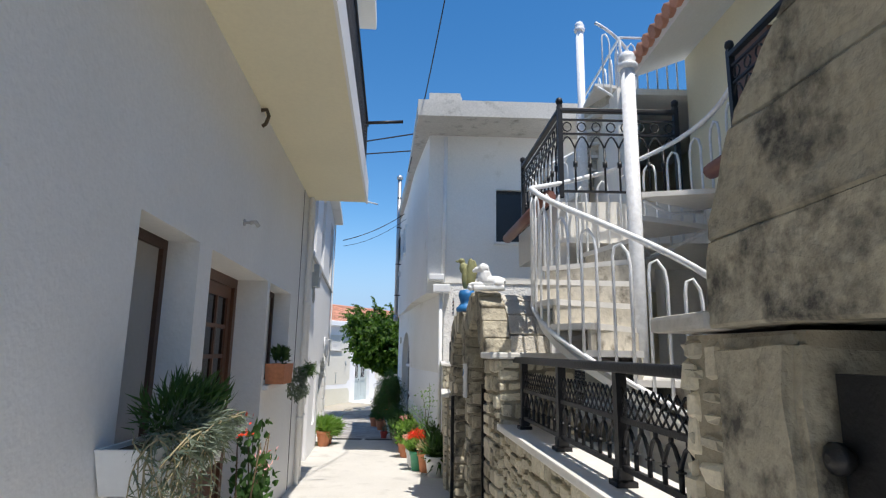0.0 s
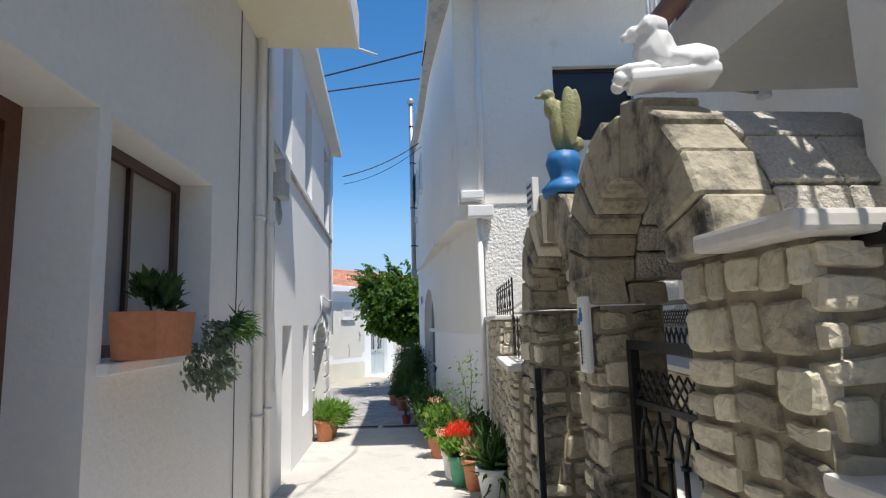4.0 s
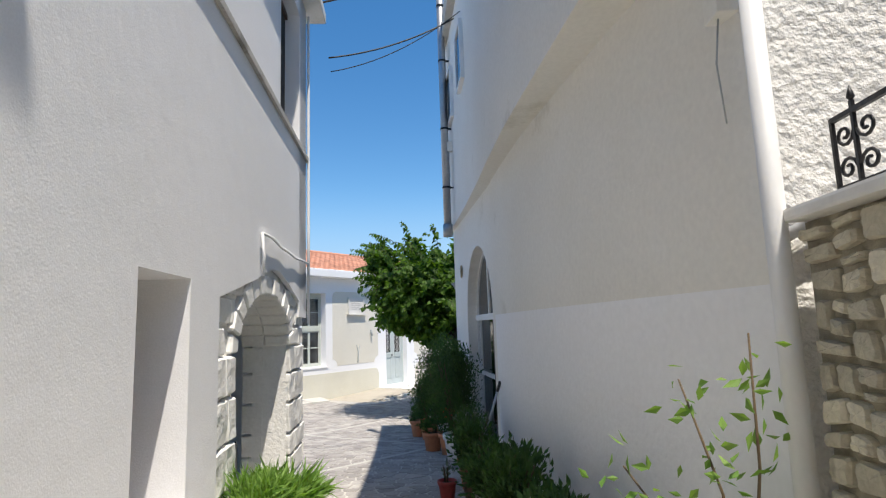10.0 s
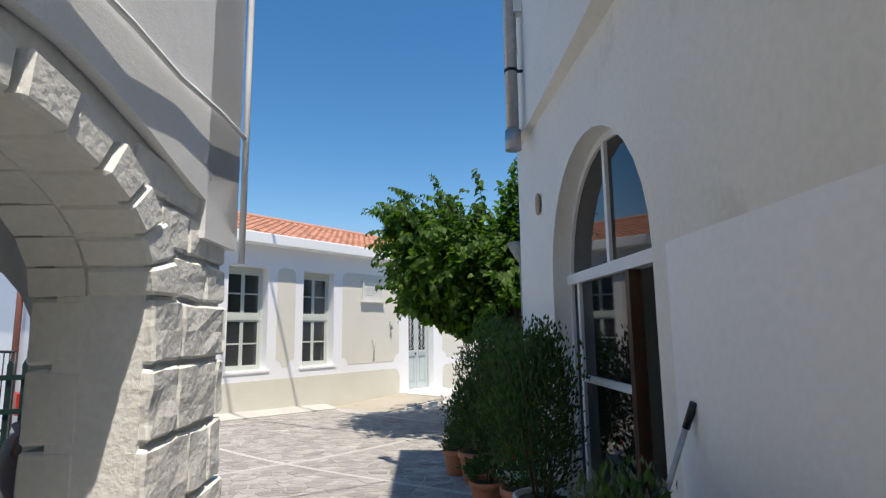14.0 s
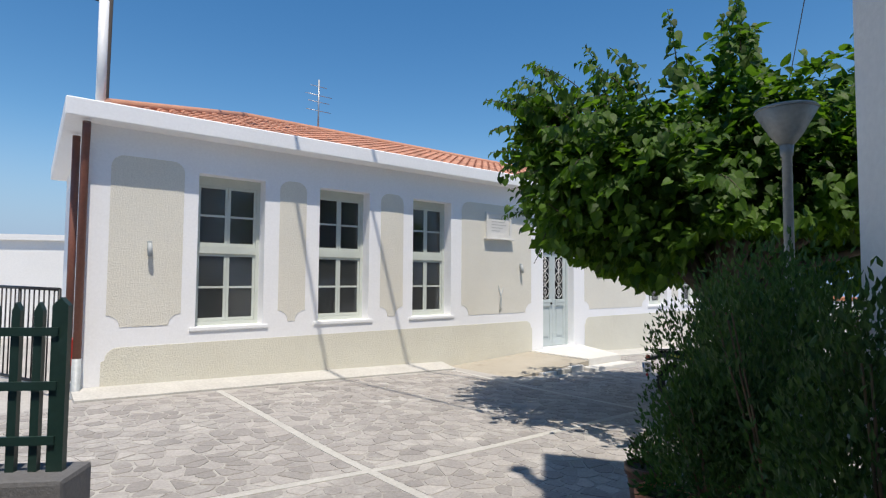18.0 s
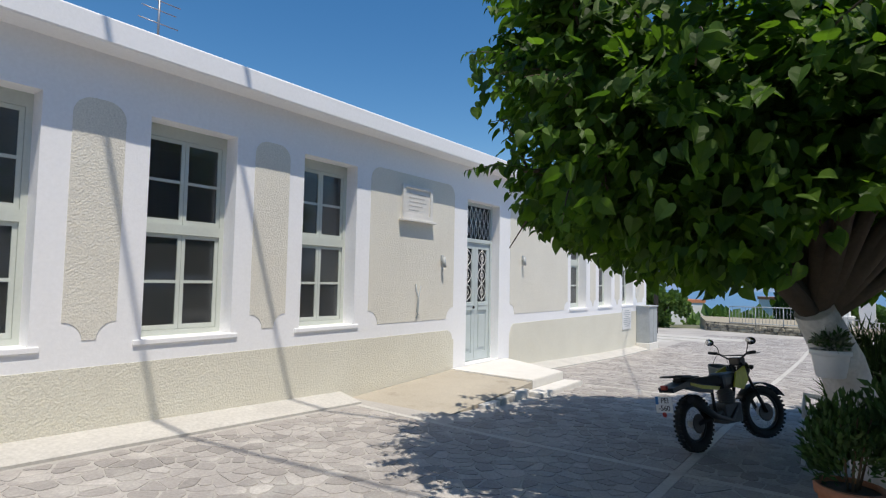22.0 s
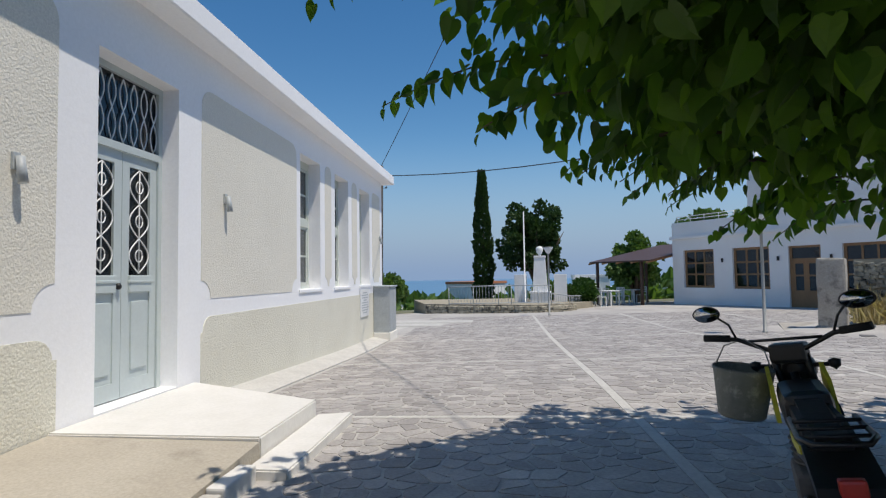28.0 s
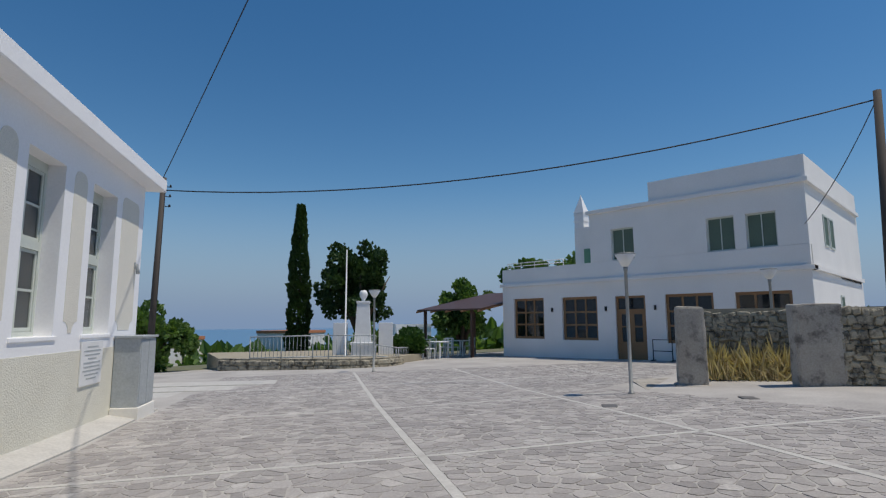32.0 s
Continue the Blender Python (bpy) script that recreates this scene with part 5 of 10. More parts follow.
def yard():
    """Raised yard behind the walls, inner retaining wall, steps."""
    bm = bmesh.new()
    hslab(bm, [(0.75, 1.9), (6.0, 1.9), (6.0, 6.1), (1.0, 6.1), (0.85, 4.9)], -0.6, 0.77)
    tagged(part("pavement", bm, MARBLE), "pale paved raised yard behind the garden wall", "pavement", kind="structure")
    bm = bmesh.new()
    hslab(bm, [(0.42, 8.2), (0.8, 6.1), (6.0, 6.1), (6.0, 11.2), (0.42, 11.0)], -0.6, 0.18)
    tagged(part("pavement", bm, MARBLE), "pale steps court behind the stone arch", "pavement", kind="structure")
    for k in range(3):
        bm = bmesh.new()
        box(bm, 0.50 + 0.30 * k, 0.84 + 0.30 * k, 6.55, 7.75, -0.4, 0.02 + 0.06 * k, 0.012)
        tagged(part("step", bm, MARBLE), "pale worn step inside the stone arch", "step", "steps of the court")
    m = along((1.55, 9.6), (1.35, 6.1))
    w = thing("garden_wall", m, "inner rubble terrace wall with railing", "wall")
    bm = bmesh.new()
    box(bm, 0, 3.5, 0.03, 0.3, 0.1, 0.95)
    part("mortar_core", bm, MORTAR, w)
    ashlar(w, 0, 3.5, 0.18, 0.95, random.Random(77), 0.36, 0.26)
    bm = bmesh.new()
    box(bm, 0, 3.5, -0.04, 0.36, 0.95, 1.0, 0.01)
    part("coping", bm, MARBLE, w)
    bm = bmesh.new()
    railing_panel(bm, 0.05, 3.45, 1.0, 1.5, 0.12)
    box(bm, 0, 3.5, 0.09, 0.15, 1.5, 1.54)
    part("railing_panel", bm, IRON, w)


yard()


def roadside_stone():
    """Near gateway of old stone: rubble pier, large quoins, barrel arch and an iron gate."""
    G = along((0.74, 2.25), (0.80, 0.5))
    p = thing("stone_gateway", G, "old dark stone gateway with a rounded solid head", "arch")
    gate = p
    rng = random.Random(12)
    for u0, u1 in ((0.0, 0.62), (1.74, 2.3)):
        bm = bmesh.new()
        box(bm, u0 + 0.02, u1 - 0.02, 0.03, 0.62, -0.4, 1.70)
        core = part("pier", bm, MORTAR, p, "pier of small rubble and large quoins")
        a, b = (u0, u0 + 0.24) if u0 < 1 else (u1 - 0.24, u1)
        rubble(core, a, b, -0.1, 1.70, rng=rng, wmin=0.06, wmax=0.13, hmin=0.06, hmax=0.17, depth=0.12)
        a, b = (u0 + 0.25, u1) if u0 < 1 else (u0, u1 - 0.25)
        z = -0.1
        for hh in (0.45, 0.3, 0.42, 0.63):
            bm = bmesh.new()
            box(bm, a, b, -0.015, 0.5, z + 0.012, z + hh - 0.012)
            bmesh.ops.bevel(bm, geom=list(bm.edges), offset=0.03, segments=2, affect="EDGES")
            bmesh.ops.subdivide_edges(bm, edges=[e for e in bm.edges if e.calc_length() > 0.12], cuts=3, use_grid_fill=True)
            for v in bm.verts:
                v.co += 0.025 * noise.noise_vector(v.co * 5 + Vector((z, u0, 0)))
            part("quoin", bm, OLDSTONE, core)
            z += hh
        z = 0.0
        while z < 1.66:
            hh = min(rng.uniform(0.08, 0.22), 1.69 - z)
            for yy in (0.1, 0.3, 0.5):
                set_stone(core, ((u0 + 0.03) if u0 < 1 else (u1 - 0.03), yy, z + hh / 2), (0.1, rng.uniform(0.15, 0.19), hh - 0.03), 0, 0, STONES, rng)
            z += hh
    bm = bmesh.new()
    box(bm, -0.07, 0.30, -0.06, 0.64, 1.71, 1.765, 0.015)
    part("cap_stone", bm, CONCRETE, p)
    R, cu, cz = 0.90, 1.18, 1.70
    zs = [1.715, 1.97, 2.25, 2.45, 2.585]
    for za, zb in zip(zs, zs[1:]):
        half = lambda z: math.sqrt(max(0.04, R * R - (z - cz) ** 2))  # noqa: E731
        cuts = [-1.0, rng.uniform(-0.25, 0.1), 1.0]
        for ca, cb in zip(cuts, cuts[1:]):
            lev = [za + (zb - za) * k / 5 for k in range(6)]
            q = [(cu + half(z) * ca, z) for z in lev] if ca == -1.0 else [(cu + ca * half(za), za), (cu + ca * half(za), zb)]
            p = [(cu + half(z) * cb, z) for z in lev] if cb == 1.0 else [(cu + cb * half(za), za), (cu + cb * half(za), zb)]
            bm = bmesh.new()
            prism(bm, q[::-1] + p, -0.03 - rng.uniform(0, 0.012), 0.66)
            bmesh.ops.bevel(bm, geom=list(bm.edges), offset=0.008, segments=1, affect="EDGES")
            bmesh.ops.triangulate(bm, faces=bm.faces[:])
            bmesh.ops.subdivide_edges(bm, edges=[e for e in bm.edges if e.calc_length() > 0.16], cuts=2)
            for v in bm.verts:
                v.co += 0.014 * noise.noise_vector(v.co * 7)
            part("head_stone", bm, OLDSTONE, gate)
    g = thing("garden_gate", G, "black sheet iron gate inside the stone gateway", "gate")
    bm = bmesh.new()
    wallplan(bm, 0.64, 1.72, 0.1, 1.6, 0.04, [(0.84, 1.52, 0.9, 1.45)], 0.06)
    part("gate_frame", bm, IRON, g)
    bm = bmesh.new()
    box(bm, 0.84, 1.52, 0.085, 0.095, 0.9, 1.45)
    part("sheet", bm, BLACKPLASTIC, g)
    bm = bmesh.new()
    lathe(bm, [(0.02, 0), (0.035, 0.02), (0.035, 0.04), (0.01, 0.055)], 10)
    bmesh.ops.transform(bm, matrix=pose(0.66, 0.06, 1.42, 90, 0, 0), verts=bm.verts)
    part("hinge_boss", bm, IRON, g)

roadside_stone()


# ---- house with spiral stair ----
def house_four():
    h = thing("house", pose(0, 0, 0), "beige house with verandas, columns and brown gutters", "house")
    def wall(name, x0, x1, y0, y1, z0, z1, m=OFFWHITE, lab=""):
        bm = bmesh.new()
        box(bm, x0, x1, y0, y1, z0, z1)
        return part(name, bm, m, h, lab)
    # veranda slabs
    bm = bmesh.new()
    hslab(bm, [(1.02, 5.25), (4.2, 5.05), (4.2, 6.75), (0.9, 6.75)], 2.62, 3.0)
    part("veranda_slab", bm, OFFWHITE, h, "white veranda slab")
    bm = bmesh.new()
    hslab(bm, [(2.02, -2.0), (4.2, -2.0), (4.2, 5.05), (2.02, 4.15)], 2.62, 3.0)
    part("veranda_slab", bm, OFFWHITE, h)
    wall("column", 0.98, 1.14, 5.40, 5.56, 0.77, 2.62, WHITEWASH)
    wall("column", 2.05, 2.23, 3.55, 3.73, 0.77, 2.62, WHITEWASH)
    wall("column", 2.05, 2.23, 0.6, 0.78, 0.77, 2.62, WHITEWASH)
    bm = bmesh.new()
    box(bm, 3.2, 3.5, -2, 6.8, 0.5, 2.62)
    st = part("stone_wall", bm, MORTAR, h, "shaded rubble wall under the veranda")
    bm = bmesh.new()
    rng = random.Random(8)
    z = 0.9
    while z < 2.6:
        hh = rng.uniform(0.12, 0.22)
        y = 2.0
        while y < 6.6:
            w = rng.uniform(0.18, 0.4)
            box(bm, 3.15, 3.2, y + 0.01, y + w - 0.01, z + 0.01, z + hh - 0.01, 0.012)
            y += w
        z += hh
    fs = part("facing_stone", bm, STONE, st)
    fs["kind"] = "stuff"
    wall("upper_wall", 3.1, 3.4, -2, 6.9, 3.0, 5.4, CREAM, "cream plaster upper wall")
    wall("north_wall", 2.6, 6, 6.75, 7.0, 0.1, 3.0)
    wall("upper_north_wall", 3.4, 6, 6.65, 6.9, 3.0, 5.4)
    bm = bmesh.new()
    wallplan(bm, 0, 3.2, 0.1, 4.9, 0.22, [(0.15, 2.85, 0.93, 2.62)])
    bmesh.ops.transform(bm, matrix=pose(2.2, 10.1, 0, 0, 0, -90), verts=bm.verts)
    part("veranda_wall", bm, OFFWHITE, h, "wall with the wide opening of a shaded veranda")
    wall("veranda_back_wall", 4.0, 4.2, 6.9, 10.1, 0.1, 4.9, CREAM)
    wall("veranda_side_wall", 2.42, 4.0, 9.9, 10.1, 0.1, 4.9, CREAM)
    wall("veranda_ceiling", 2.42, 4.0, 7.0, 9.9, 2.7, 2.8, OFFWHITE)
    wall("veranda_floor", 1.62, 4.0, 7.0, 9.9, 0.6, 0.92, MARBLE)
    wall("roof_terrace", 2.2, 4.2, 6.9, 10.1, 4.9, 4.98, OFFWHITE)
    wall("inner_door", 3.9, 4.0, 8.6, 9.5, 0.92, 2.5, DARKWOOD, "dark wooden door in the veranda")
    for a, b, c, d in ((3.04, 3.10, 5.1, 5.75), (3.04, 3.10, 2.4, 3.3)):
        wall("shutter", a, b, c, d, 3.05, 4.75, WOOD, "brown wooden shutter door")
    # tiled eave
    bm = bmesh.new()
    v = [bm.verts.new(p) for p in ((2.45, -2, 5.30), (2.45, 7.0, 5.30), (5.5, 7.0, 6.5), (5.5, -2, 6.5), (2.45, -2, 5.18), (2.45, 7.0, 5.18), (5.5, 7.0, 6.38), (5.5, -2, 6.38))]
    for q in ((0, 3, 2, 1), (4, 5, 6, 7), (0, 1, 5, 4), (1, 2, 6, 5), (2, 3, 7, 6), (3, 0, 4, 7)):
        bm.faces.new([v[i] for i in q])
    roof = part("roof", bm, OFFWHITE, h)
    for k in range(46):
        y = -2 + (k + 0.5) * 9.0 / 46
        bm = bmesh.new()
        tube(bm, [(2.36, y, 5.29), (5.4, y, 6.49)], 0.085, 6)
        part("barrel_tile", bm, ROOFTILE, roof)
    # gutters
    for name, pts in (("gutter", [(0.78, 6.85, 2.98), (0.90, 5.0, 2.98)]), ("gutter", [(1.95, 4.25, 2.98), (1.95, -2, 2.98)])):
        bm = bmesh.new()
        tube(bm, pts, 0.06, 10)
        part(name, bm, BROWNPIPE, h, "reddish brown gutter")
    bm = bmesh.new()
    tube(bm, [(1.95, 3.95, 2.95), (1.98, 3.9, 2.72), (2.02, 3.85, 2.5), (2.02, 3.85, 1.0)], 0.045, 10)
    part("downpipe", bm, BROWNPIPE, h, "reddish brown downpipe")
    return h


house_four()


def balcony_railing(a, b, z, h=0.85, label="black iron balcony railing with arcade balusters"):
    L = math.hypot(b[0] - a[0], b[1] - a[1])
    m = along(a, b)
    m.translation.z = z
    r = thing("railing", m, label, "railing")
    bm = bmesh.new()
    box(bm, 0, L, -0.025, 0.025, h - 0.04, h, 0.008)
    part("top_rail", bm, IRON, r)
    bm = bmesh.new()
    n = max(2, round(L / 0.14))
    w = L / n
    for k in range(n):
        x = (k + 0.5) * w
        tube(bm, [(x - w / 2, 0, 0.06), (x - w / 2, 0, h * 0.55)], 0.01, 5)
        tube(bm, [(x - w / 2 + w * f, 0, h * 0.55 + 0.11 * math.sin(f * math.pi)) for f in (0, 0.15, 0.35, 0.5, 0.65, 0.85, 1)], 0.008, 5)
        tube(bm, [(x - w / 2, 0, h * 0.34), (x - w / 2, 0, h * 0.40)], 0.02, 6)
    box(bm, 0, L, -0.01, 0.01, 0.05, 0.07)
    box(bm, 0, L, -0.01, 0.01, h * 0.70, h * 0.72)
    box(bm, 0, L, -0.01, 0.01, h * 0.86, h * 0.88)
    for k in range(n):
        x = (k + 0.5) * w
        tube(bm, [(x + 0.04 * math.cos(f), 0, h * 0.79 + 0.045 * math.sin(f)) for f in [i * math.pi / 4 for i in range(9)]], 0.007, 5)
    part("baluster_panel", bm, IRON, r)
    for x in (0, L):
        bm = bmesh.new()
        box(bm, x - 0.022, x + 0.022, -0.022, 0.022, 0, h + 0.03)
        lathe(bm, [(0.02, 0), (0.035, 0.03), (0.03, 0.06), (0.0, 0.08)], 8, (x, 0, h + 0.03))
        part("post", bm, IRON, r)
    return r


balcony_railing((0.95, 6.7), (1.03, 5.1), 3.0)
balcony_railing((1.03, 5.1), (2.1, 5.1), 3.0)
balcony_railing((2.08, 4.1), (2.08, -1.5), 3.0)


def spiral_stair(name, c, z0, turns, r, lab, top_post, closed=99):
    """A stair about a centre pole. turns: (angle in degrees, tread height), the angle falling as the stair climbs."""
    s = thing(name, pose(c[0], c[1], 0), lab, "staircase")
    zt = turns[-1][1]
    bm = bmesh.new()
    tube(bm, [(0, 0, z0 - 0.02), (0, 0, zt + top_post)], 0.055, 14)
    lathe(bm, [(0.062, 0), (0.08, 0.01), (0.08, 0.04), (0.05, 0.06), (0.07, 0.09), (0.05, 0.14), (0.0, 0.155)], 12, (0, 0, zt + top_post))
    part("centre_pole", bm, IRONWHITE, s)

    def level(a):
        for (a0, h0), (a1, h1) in zip(turns, turns[1:]):
            if a >= a1:
                break
        return h0 + (h1 - h0) * (a - a0) / (a1 - a0)

    def at(a, z, rr=r):
        f = math.radians(a)
        return (rr * math.cos(f), rr * math.sin(f), z)

    steps = []
    for (a0, h0), (a1, h1) in zip(turns, turns[1:]):
        n = max(1, round((h1 - h0) / 0.18))
        steps += [(a0 + (a1 - a0) * k / n, a0 + (a1 - a0) * (k + 1) / n, h0 + (h1 - h0) * (k + 1) / n, (h1 - h0) / n) for k in range(n)]
    for k, (a0, a1, z, rise) in enumerate(steps):
        bm = bmesh.new()
        b1 = a1 + (a1 - a0) * 0.1
        arc = [at(a0 + 2.0 + (b1 - a0 - 2.0) * i / 4, 0)[:2] for i in range(5)]
        hslab(bm, arc + [at(b1, 0, 0.06)[:2], at(a0, 0, 0.06)[:2]], z - 0.04, z)
        t = part("tread", bm, MARBLE, s, "worn pale tread")
        bm = bmesh.new()
        if k < closed:
            d = Vector(at(a0, 0, 1.0))
            q = Vector((-d.y, d.x, 0)) * 0.012
            hslab(bm, [tuple(p)[:2] for p in (d * 0.06 - q, d * (r - 0.02) - q, d * (r - 0.02) + q, d * 0.06 + q)], z - rise, z - 0.041)
            part("riser", bm, RISER, t, "grimy stained riser")
        else:
            tube(bm, [at(a0, z - 0.05, 0.1), at(a0, z - 0.12, r * 0.5), at(a0, z - 0.05, r)], 0.014, 6)
            part("tread_bracket", bm, IRONWHITE, t)
    if closed < 99:
        # curved plastered underside of the closed flight
        bm = bmesh.new()
        a0, a1 = turns[0][0], steps[closed - 1][1]
        n = 16
        rows = []
        for k in range(n + 1):
            a = a0 + (a1 - a0) * k / n
            z = level(a) - 0.16
            rows.append([bm.verts.new(p) for p in (at(a, z, 0.06), at(a, z, r - 0.03), at(a, z + 0.05, r - 0.03), at(a, z + 0.05, 0.06))])
        for p, q in zip(rows, rows[1:]):
            for i in range(4):
                bm.faces.new((p[i], p[(i + 1) % 4], q[(i + 1) % 4], q[i]))
        bm.faces.new(rows[0])
        bm.faces.new(rows[-1][::-1])
        part("soffit", bm, OFFWHITE, s, "curved plastered underside of the stair")
    first, last = turns[0][0], turns[-1][0]
    n = int((first - last) * math.pi / 180 * r / 0.20)
    for k in range(n):
        pts = []
        for f, zz in ((0.1, -0.06), (0.1, 0.66), (0.16, 0.73), (0.35, 0.77), (0.54, 0.73), (0.6, 0.66), (0.6, -0.06)):
            a = first + (last - first) * (k + f) / n
            pts.append(at(a, level(a) + 0.02 + zz))
        bm = bmesh.new()
        tube(bm, pts, 0.0105, 6)
        part("baluster", bm, IRONWHITE, s)
    for zz, rr, nm in ((0.87, 0.022, "handrail"), (-0.05, 0.017, "stringer")):
        bm = bmesh.new()
        m = 48
        pts = [at(first + (last - first) * k / m, level(first + (last - first) * k / m) + zz) for k in range(m + 1)]
        if nm == "handrail":
            pts = [(pts[0][0], pts[0][1], z0 + 0.35), (pts[0][0], pts[0][1], pts[0][2] - 0.08)] + pts[1:]
        tube(bm, pts, rr, 8)
        part(nm, bm, IRONWHITE, s)
    return s


spiral_stair("spiral_staircase", (1.43, 4.43), 0.77, ((-20, 0.80), (-180, 2.0), (-372, 2.86)), 0.78, "white iron spiral staircase with grimy stained risers", 1.02, 10)
spiral_stair("spiral_staircase", (1.98, 7.75), 3.0, ((200, 3.0), (-90, 5.09)), 0.75, "white iron spiral staircase to the roof terrace", 1.2)


def white_railing(a, b, z, h=0.85):
    L = math.hypot(b[0] - a[0], b[1] - a[1])
    m = along(a, b)
    m.translation.z = z
    r = thing("railing", m, "white iron hoop railing", "railing")
    bm = bmesh.new()
    tube(bm, [(0, 0, 0), (0, 0, h), (L, 0, h), (L, 0, 0)], 0.018, 6)
    part("frame", bm, IRONWHITE, r)
    n = max(1, int(L / 0.26))
    for k in range(n):
        x = 0.08 + k * (L - 0.1) / n
        bm = bmesh.new()
        tube(bm, [(x, 0, 0), (x, 0, h * 0.75), (x + 0.03, 0, h * 0.86), (x + 0.065, 0, h * 0.9), (x + 0.1, 0, h * 0.86), (x + 0.13, 0, h * 0.75), (x + 0.13, 0, 0)], 0.011, 6)
        part("baluster", bm, IRONWHITE, r)


white_railing((2.3, 7.0), (2.3, 9.2), 4.9)
white_railing((2.3, 7.0), (4.5, 7.0), 4.9)


def garden_stair():
    s = thing("outdoor_stair", pose(0.75, 10.15, 0), "white plastered outdoor stair with a slim handrail", "staircase")
    n = 12
    for k in range(n):
        bm = bmesh.new()
        box(bm, k * 0.28, (k + 1) * 0.28 + 0.02, 0, 0.85, -0.2, 0.36 + k * 0.18)
        part("step", bm, OFFWHITE, s)
    bm = bmesh.new()
    prism(bm, [(-0.1, -0.2), (3.5, -0.2), (3.5, 2.75), (3.2, 2.7), (0.25, 0.78), (-0.1, 0.7)], -0.14, -0.003)
    part("side_wall", bm, OFFWHITE, s)
    bm = bmesh.new()
    tube(bm, [(-0.7, 0.9, 1.35), (3.6, 0.88, 3.75)], 0.022, 8)
    part("handrail", bm, IRONWHITE, s)
    for k in range(3):
        bm = bmesh.new()
        u = 0.2 + k * 1.3
        tube(bm, [(u, 0.89, 1.35 + (u + 0.7) * 0.558), (u, 0.93, 1.30 + (u + 0.7) * 0.558)], 0.015, 6)
        part("bracket", bm, IRONWHITE, s)


garden_stair()


# ---- leaves ----
def scatter(name, tv, tf, pos, axis, size, material, parent=None, label="", roll=None, kind=""):
    """Many small leaves in one mesh: template tv (k x 3; x across, y along the midrib), laid along axis."""
    n, k = len(pos), len(tv)
    a = axis / np.linalg.norm(axis, axis=1, keepdims=True)
    ref = np.random.normal(size=(n, 3)) if roll is None else roll
    x = np.cross(a, ref)
    x /= np.linalg.norm(x, axis=1, keepdims=True) + 1e-9
    z = np.cross(x, a)
    t = np.asarray(tv, float)
    v = pos[:, None] + size[:, None, None] * (t[None, :, 0:1] * x[:, None] + t[None, :, 1:2] * a[:, None] + t[None, :, 2:3] * z[:, None])
    faces = [tuple(int(i) + b for i in f) for b in range(0, n * k, k) for f in tf]
    me = bpy.data.meshes.new(name)
    me.from_pydata(v.reshape(-1, 3).tolist(), [], faces)
    me.materials.append(material)
    ob = new(name, me)
    if parent is not None:
        ob.parent = parent
    if label:
        ob["label"] = label
    return ob


HEART = ([(0, 0, 0), (-0.20, -0.11, 0.05), (-0.38, -0.04, 0.10), (-0.45, 0.18, 0.13), (-0.40, 0.42, 0.11), (-0.26, 0.66, 0.05), (-0.10, 0.84, -0.04), (0, 1.0, -0.14),
          (0.10, 0.84, -0.04), (0.26, 0.66, 0.05), (0.40, 0.42, 0.11), (0.45, 0.18, 0.13), (0.38, -0.04, 0.10), (0.20, -0.11, 0.05), (0, 0.35, 0.0), (0, 0.68, -0.04)],
         [(0, 14, 3, 2, 1), (14, 15, 5, 4, 3), (15, 7, 6, 5), (0, 13, 12, 11, 14), (14, 11, 10, 9, 15), (15, 9, 8, 7)])
OVAL = ([(0, 0, 0), (-0.22, 0.4, 0.06), (0, 1, -0.06), (0.22, 0.4, 0.06)], [(0, 2, 1), (0, 3, 2)])
NEEDLE = ([(-0.035, 0, 0), (0.035, 0, 0), (0.02, 0.6, 0.05), (0, 1.0, 0)], [(0, 1, 2), (0, 2, 3)])
STRAP = ([(-0.05, 0, 0), (0.05, 0, 0), (0.045, 0.5, 0.08), (-0.045, 0.5, 0.08), (0, 1.0, -0.05)], [(0, 1, 2, 3), (3, 2, 4)])
CLUMP = ([(0, 0, 0), (-0.4, 0.4, 0.1), (0, 1, 0), (0.4, 0.4, 0.1), (0.1, 0.3, 0.5), (-0.1, 0.3, -0.5)], [(0, 2, 1), (0, 3, 2), (0, 4, 2), (0, 2, 5)])


def blob_points(n, c, r, rng, shell=0.55, lumps=9, lump=0.45, floor=None, core=0.75):
    """Points in an uneven lumpy crown."""
    c, r = np.array(c, float), np.array(r, float)
    d = rng.normal(size=(lumps, 3))
    d /= np.linalg.norm(d, axis=1, keepdims=True)
    cen = d * (1 - lump) * rng.uniform(core, 1.1, (lumps, 1))
    pick = rng.integers(0, lumps, n)
    e = rng.normal(size=(n, 3))
    e /= np.linalg.norm(e, axis=1, keepdims=True)
    rad = lump * rng.uniform(shell, 1.0, (n, 1)) ** 0.7
    p = c + r * (cen[pick] + e * rad)
    if floor is not None:
        p[:, 2] = np.where(p[:, 2] < floor, floor + rng.uniform(0, 0.3, n), p[:, 2])
    return p


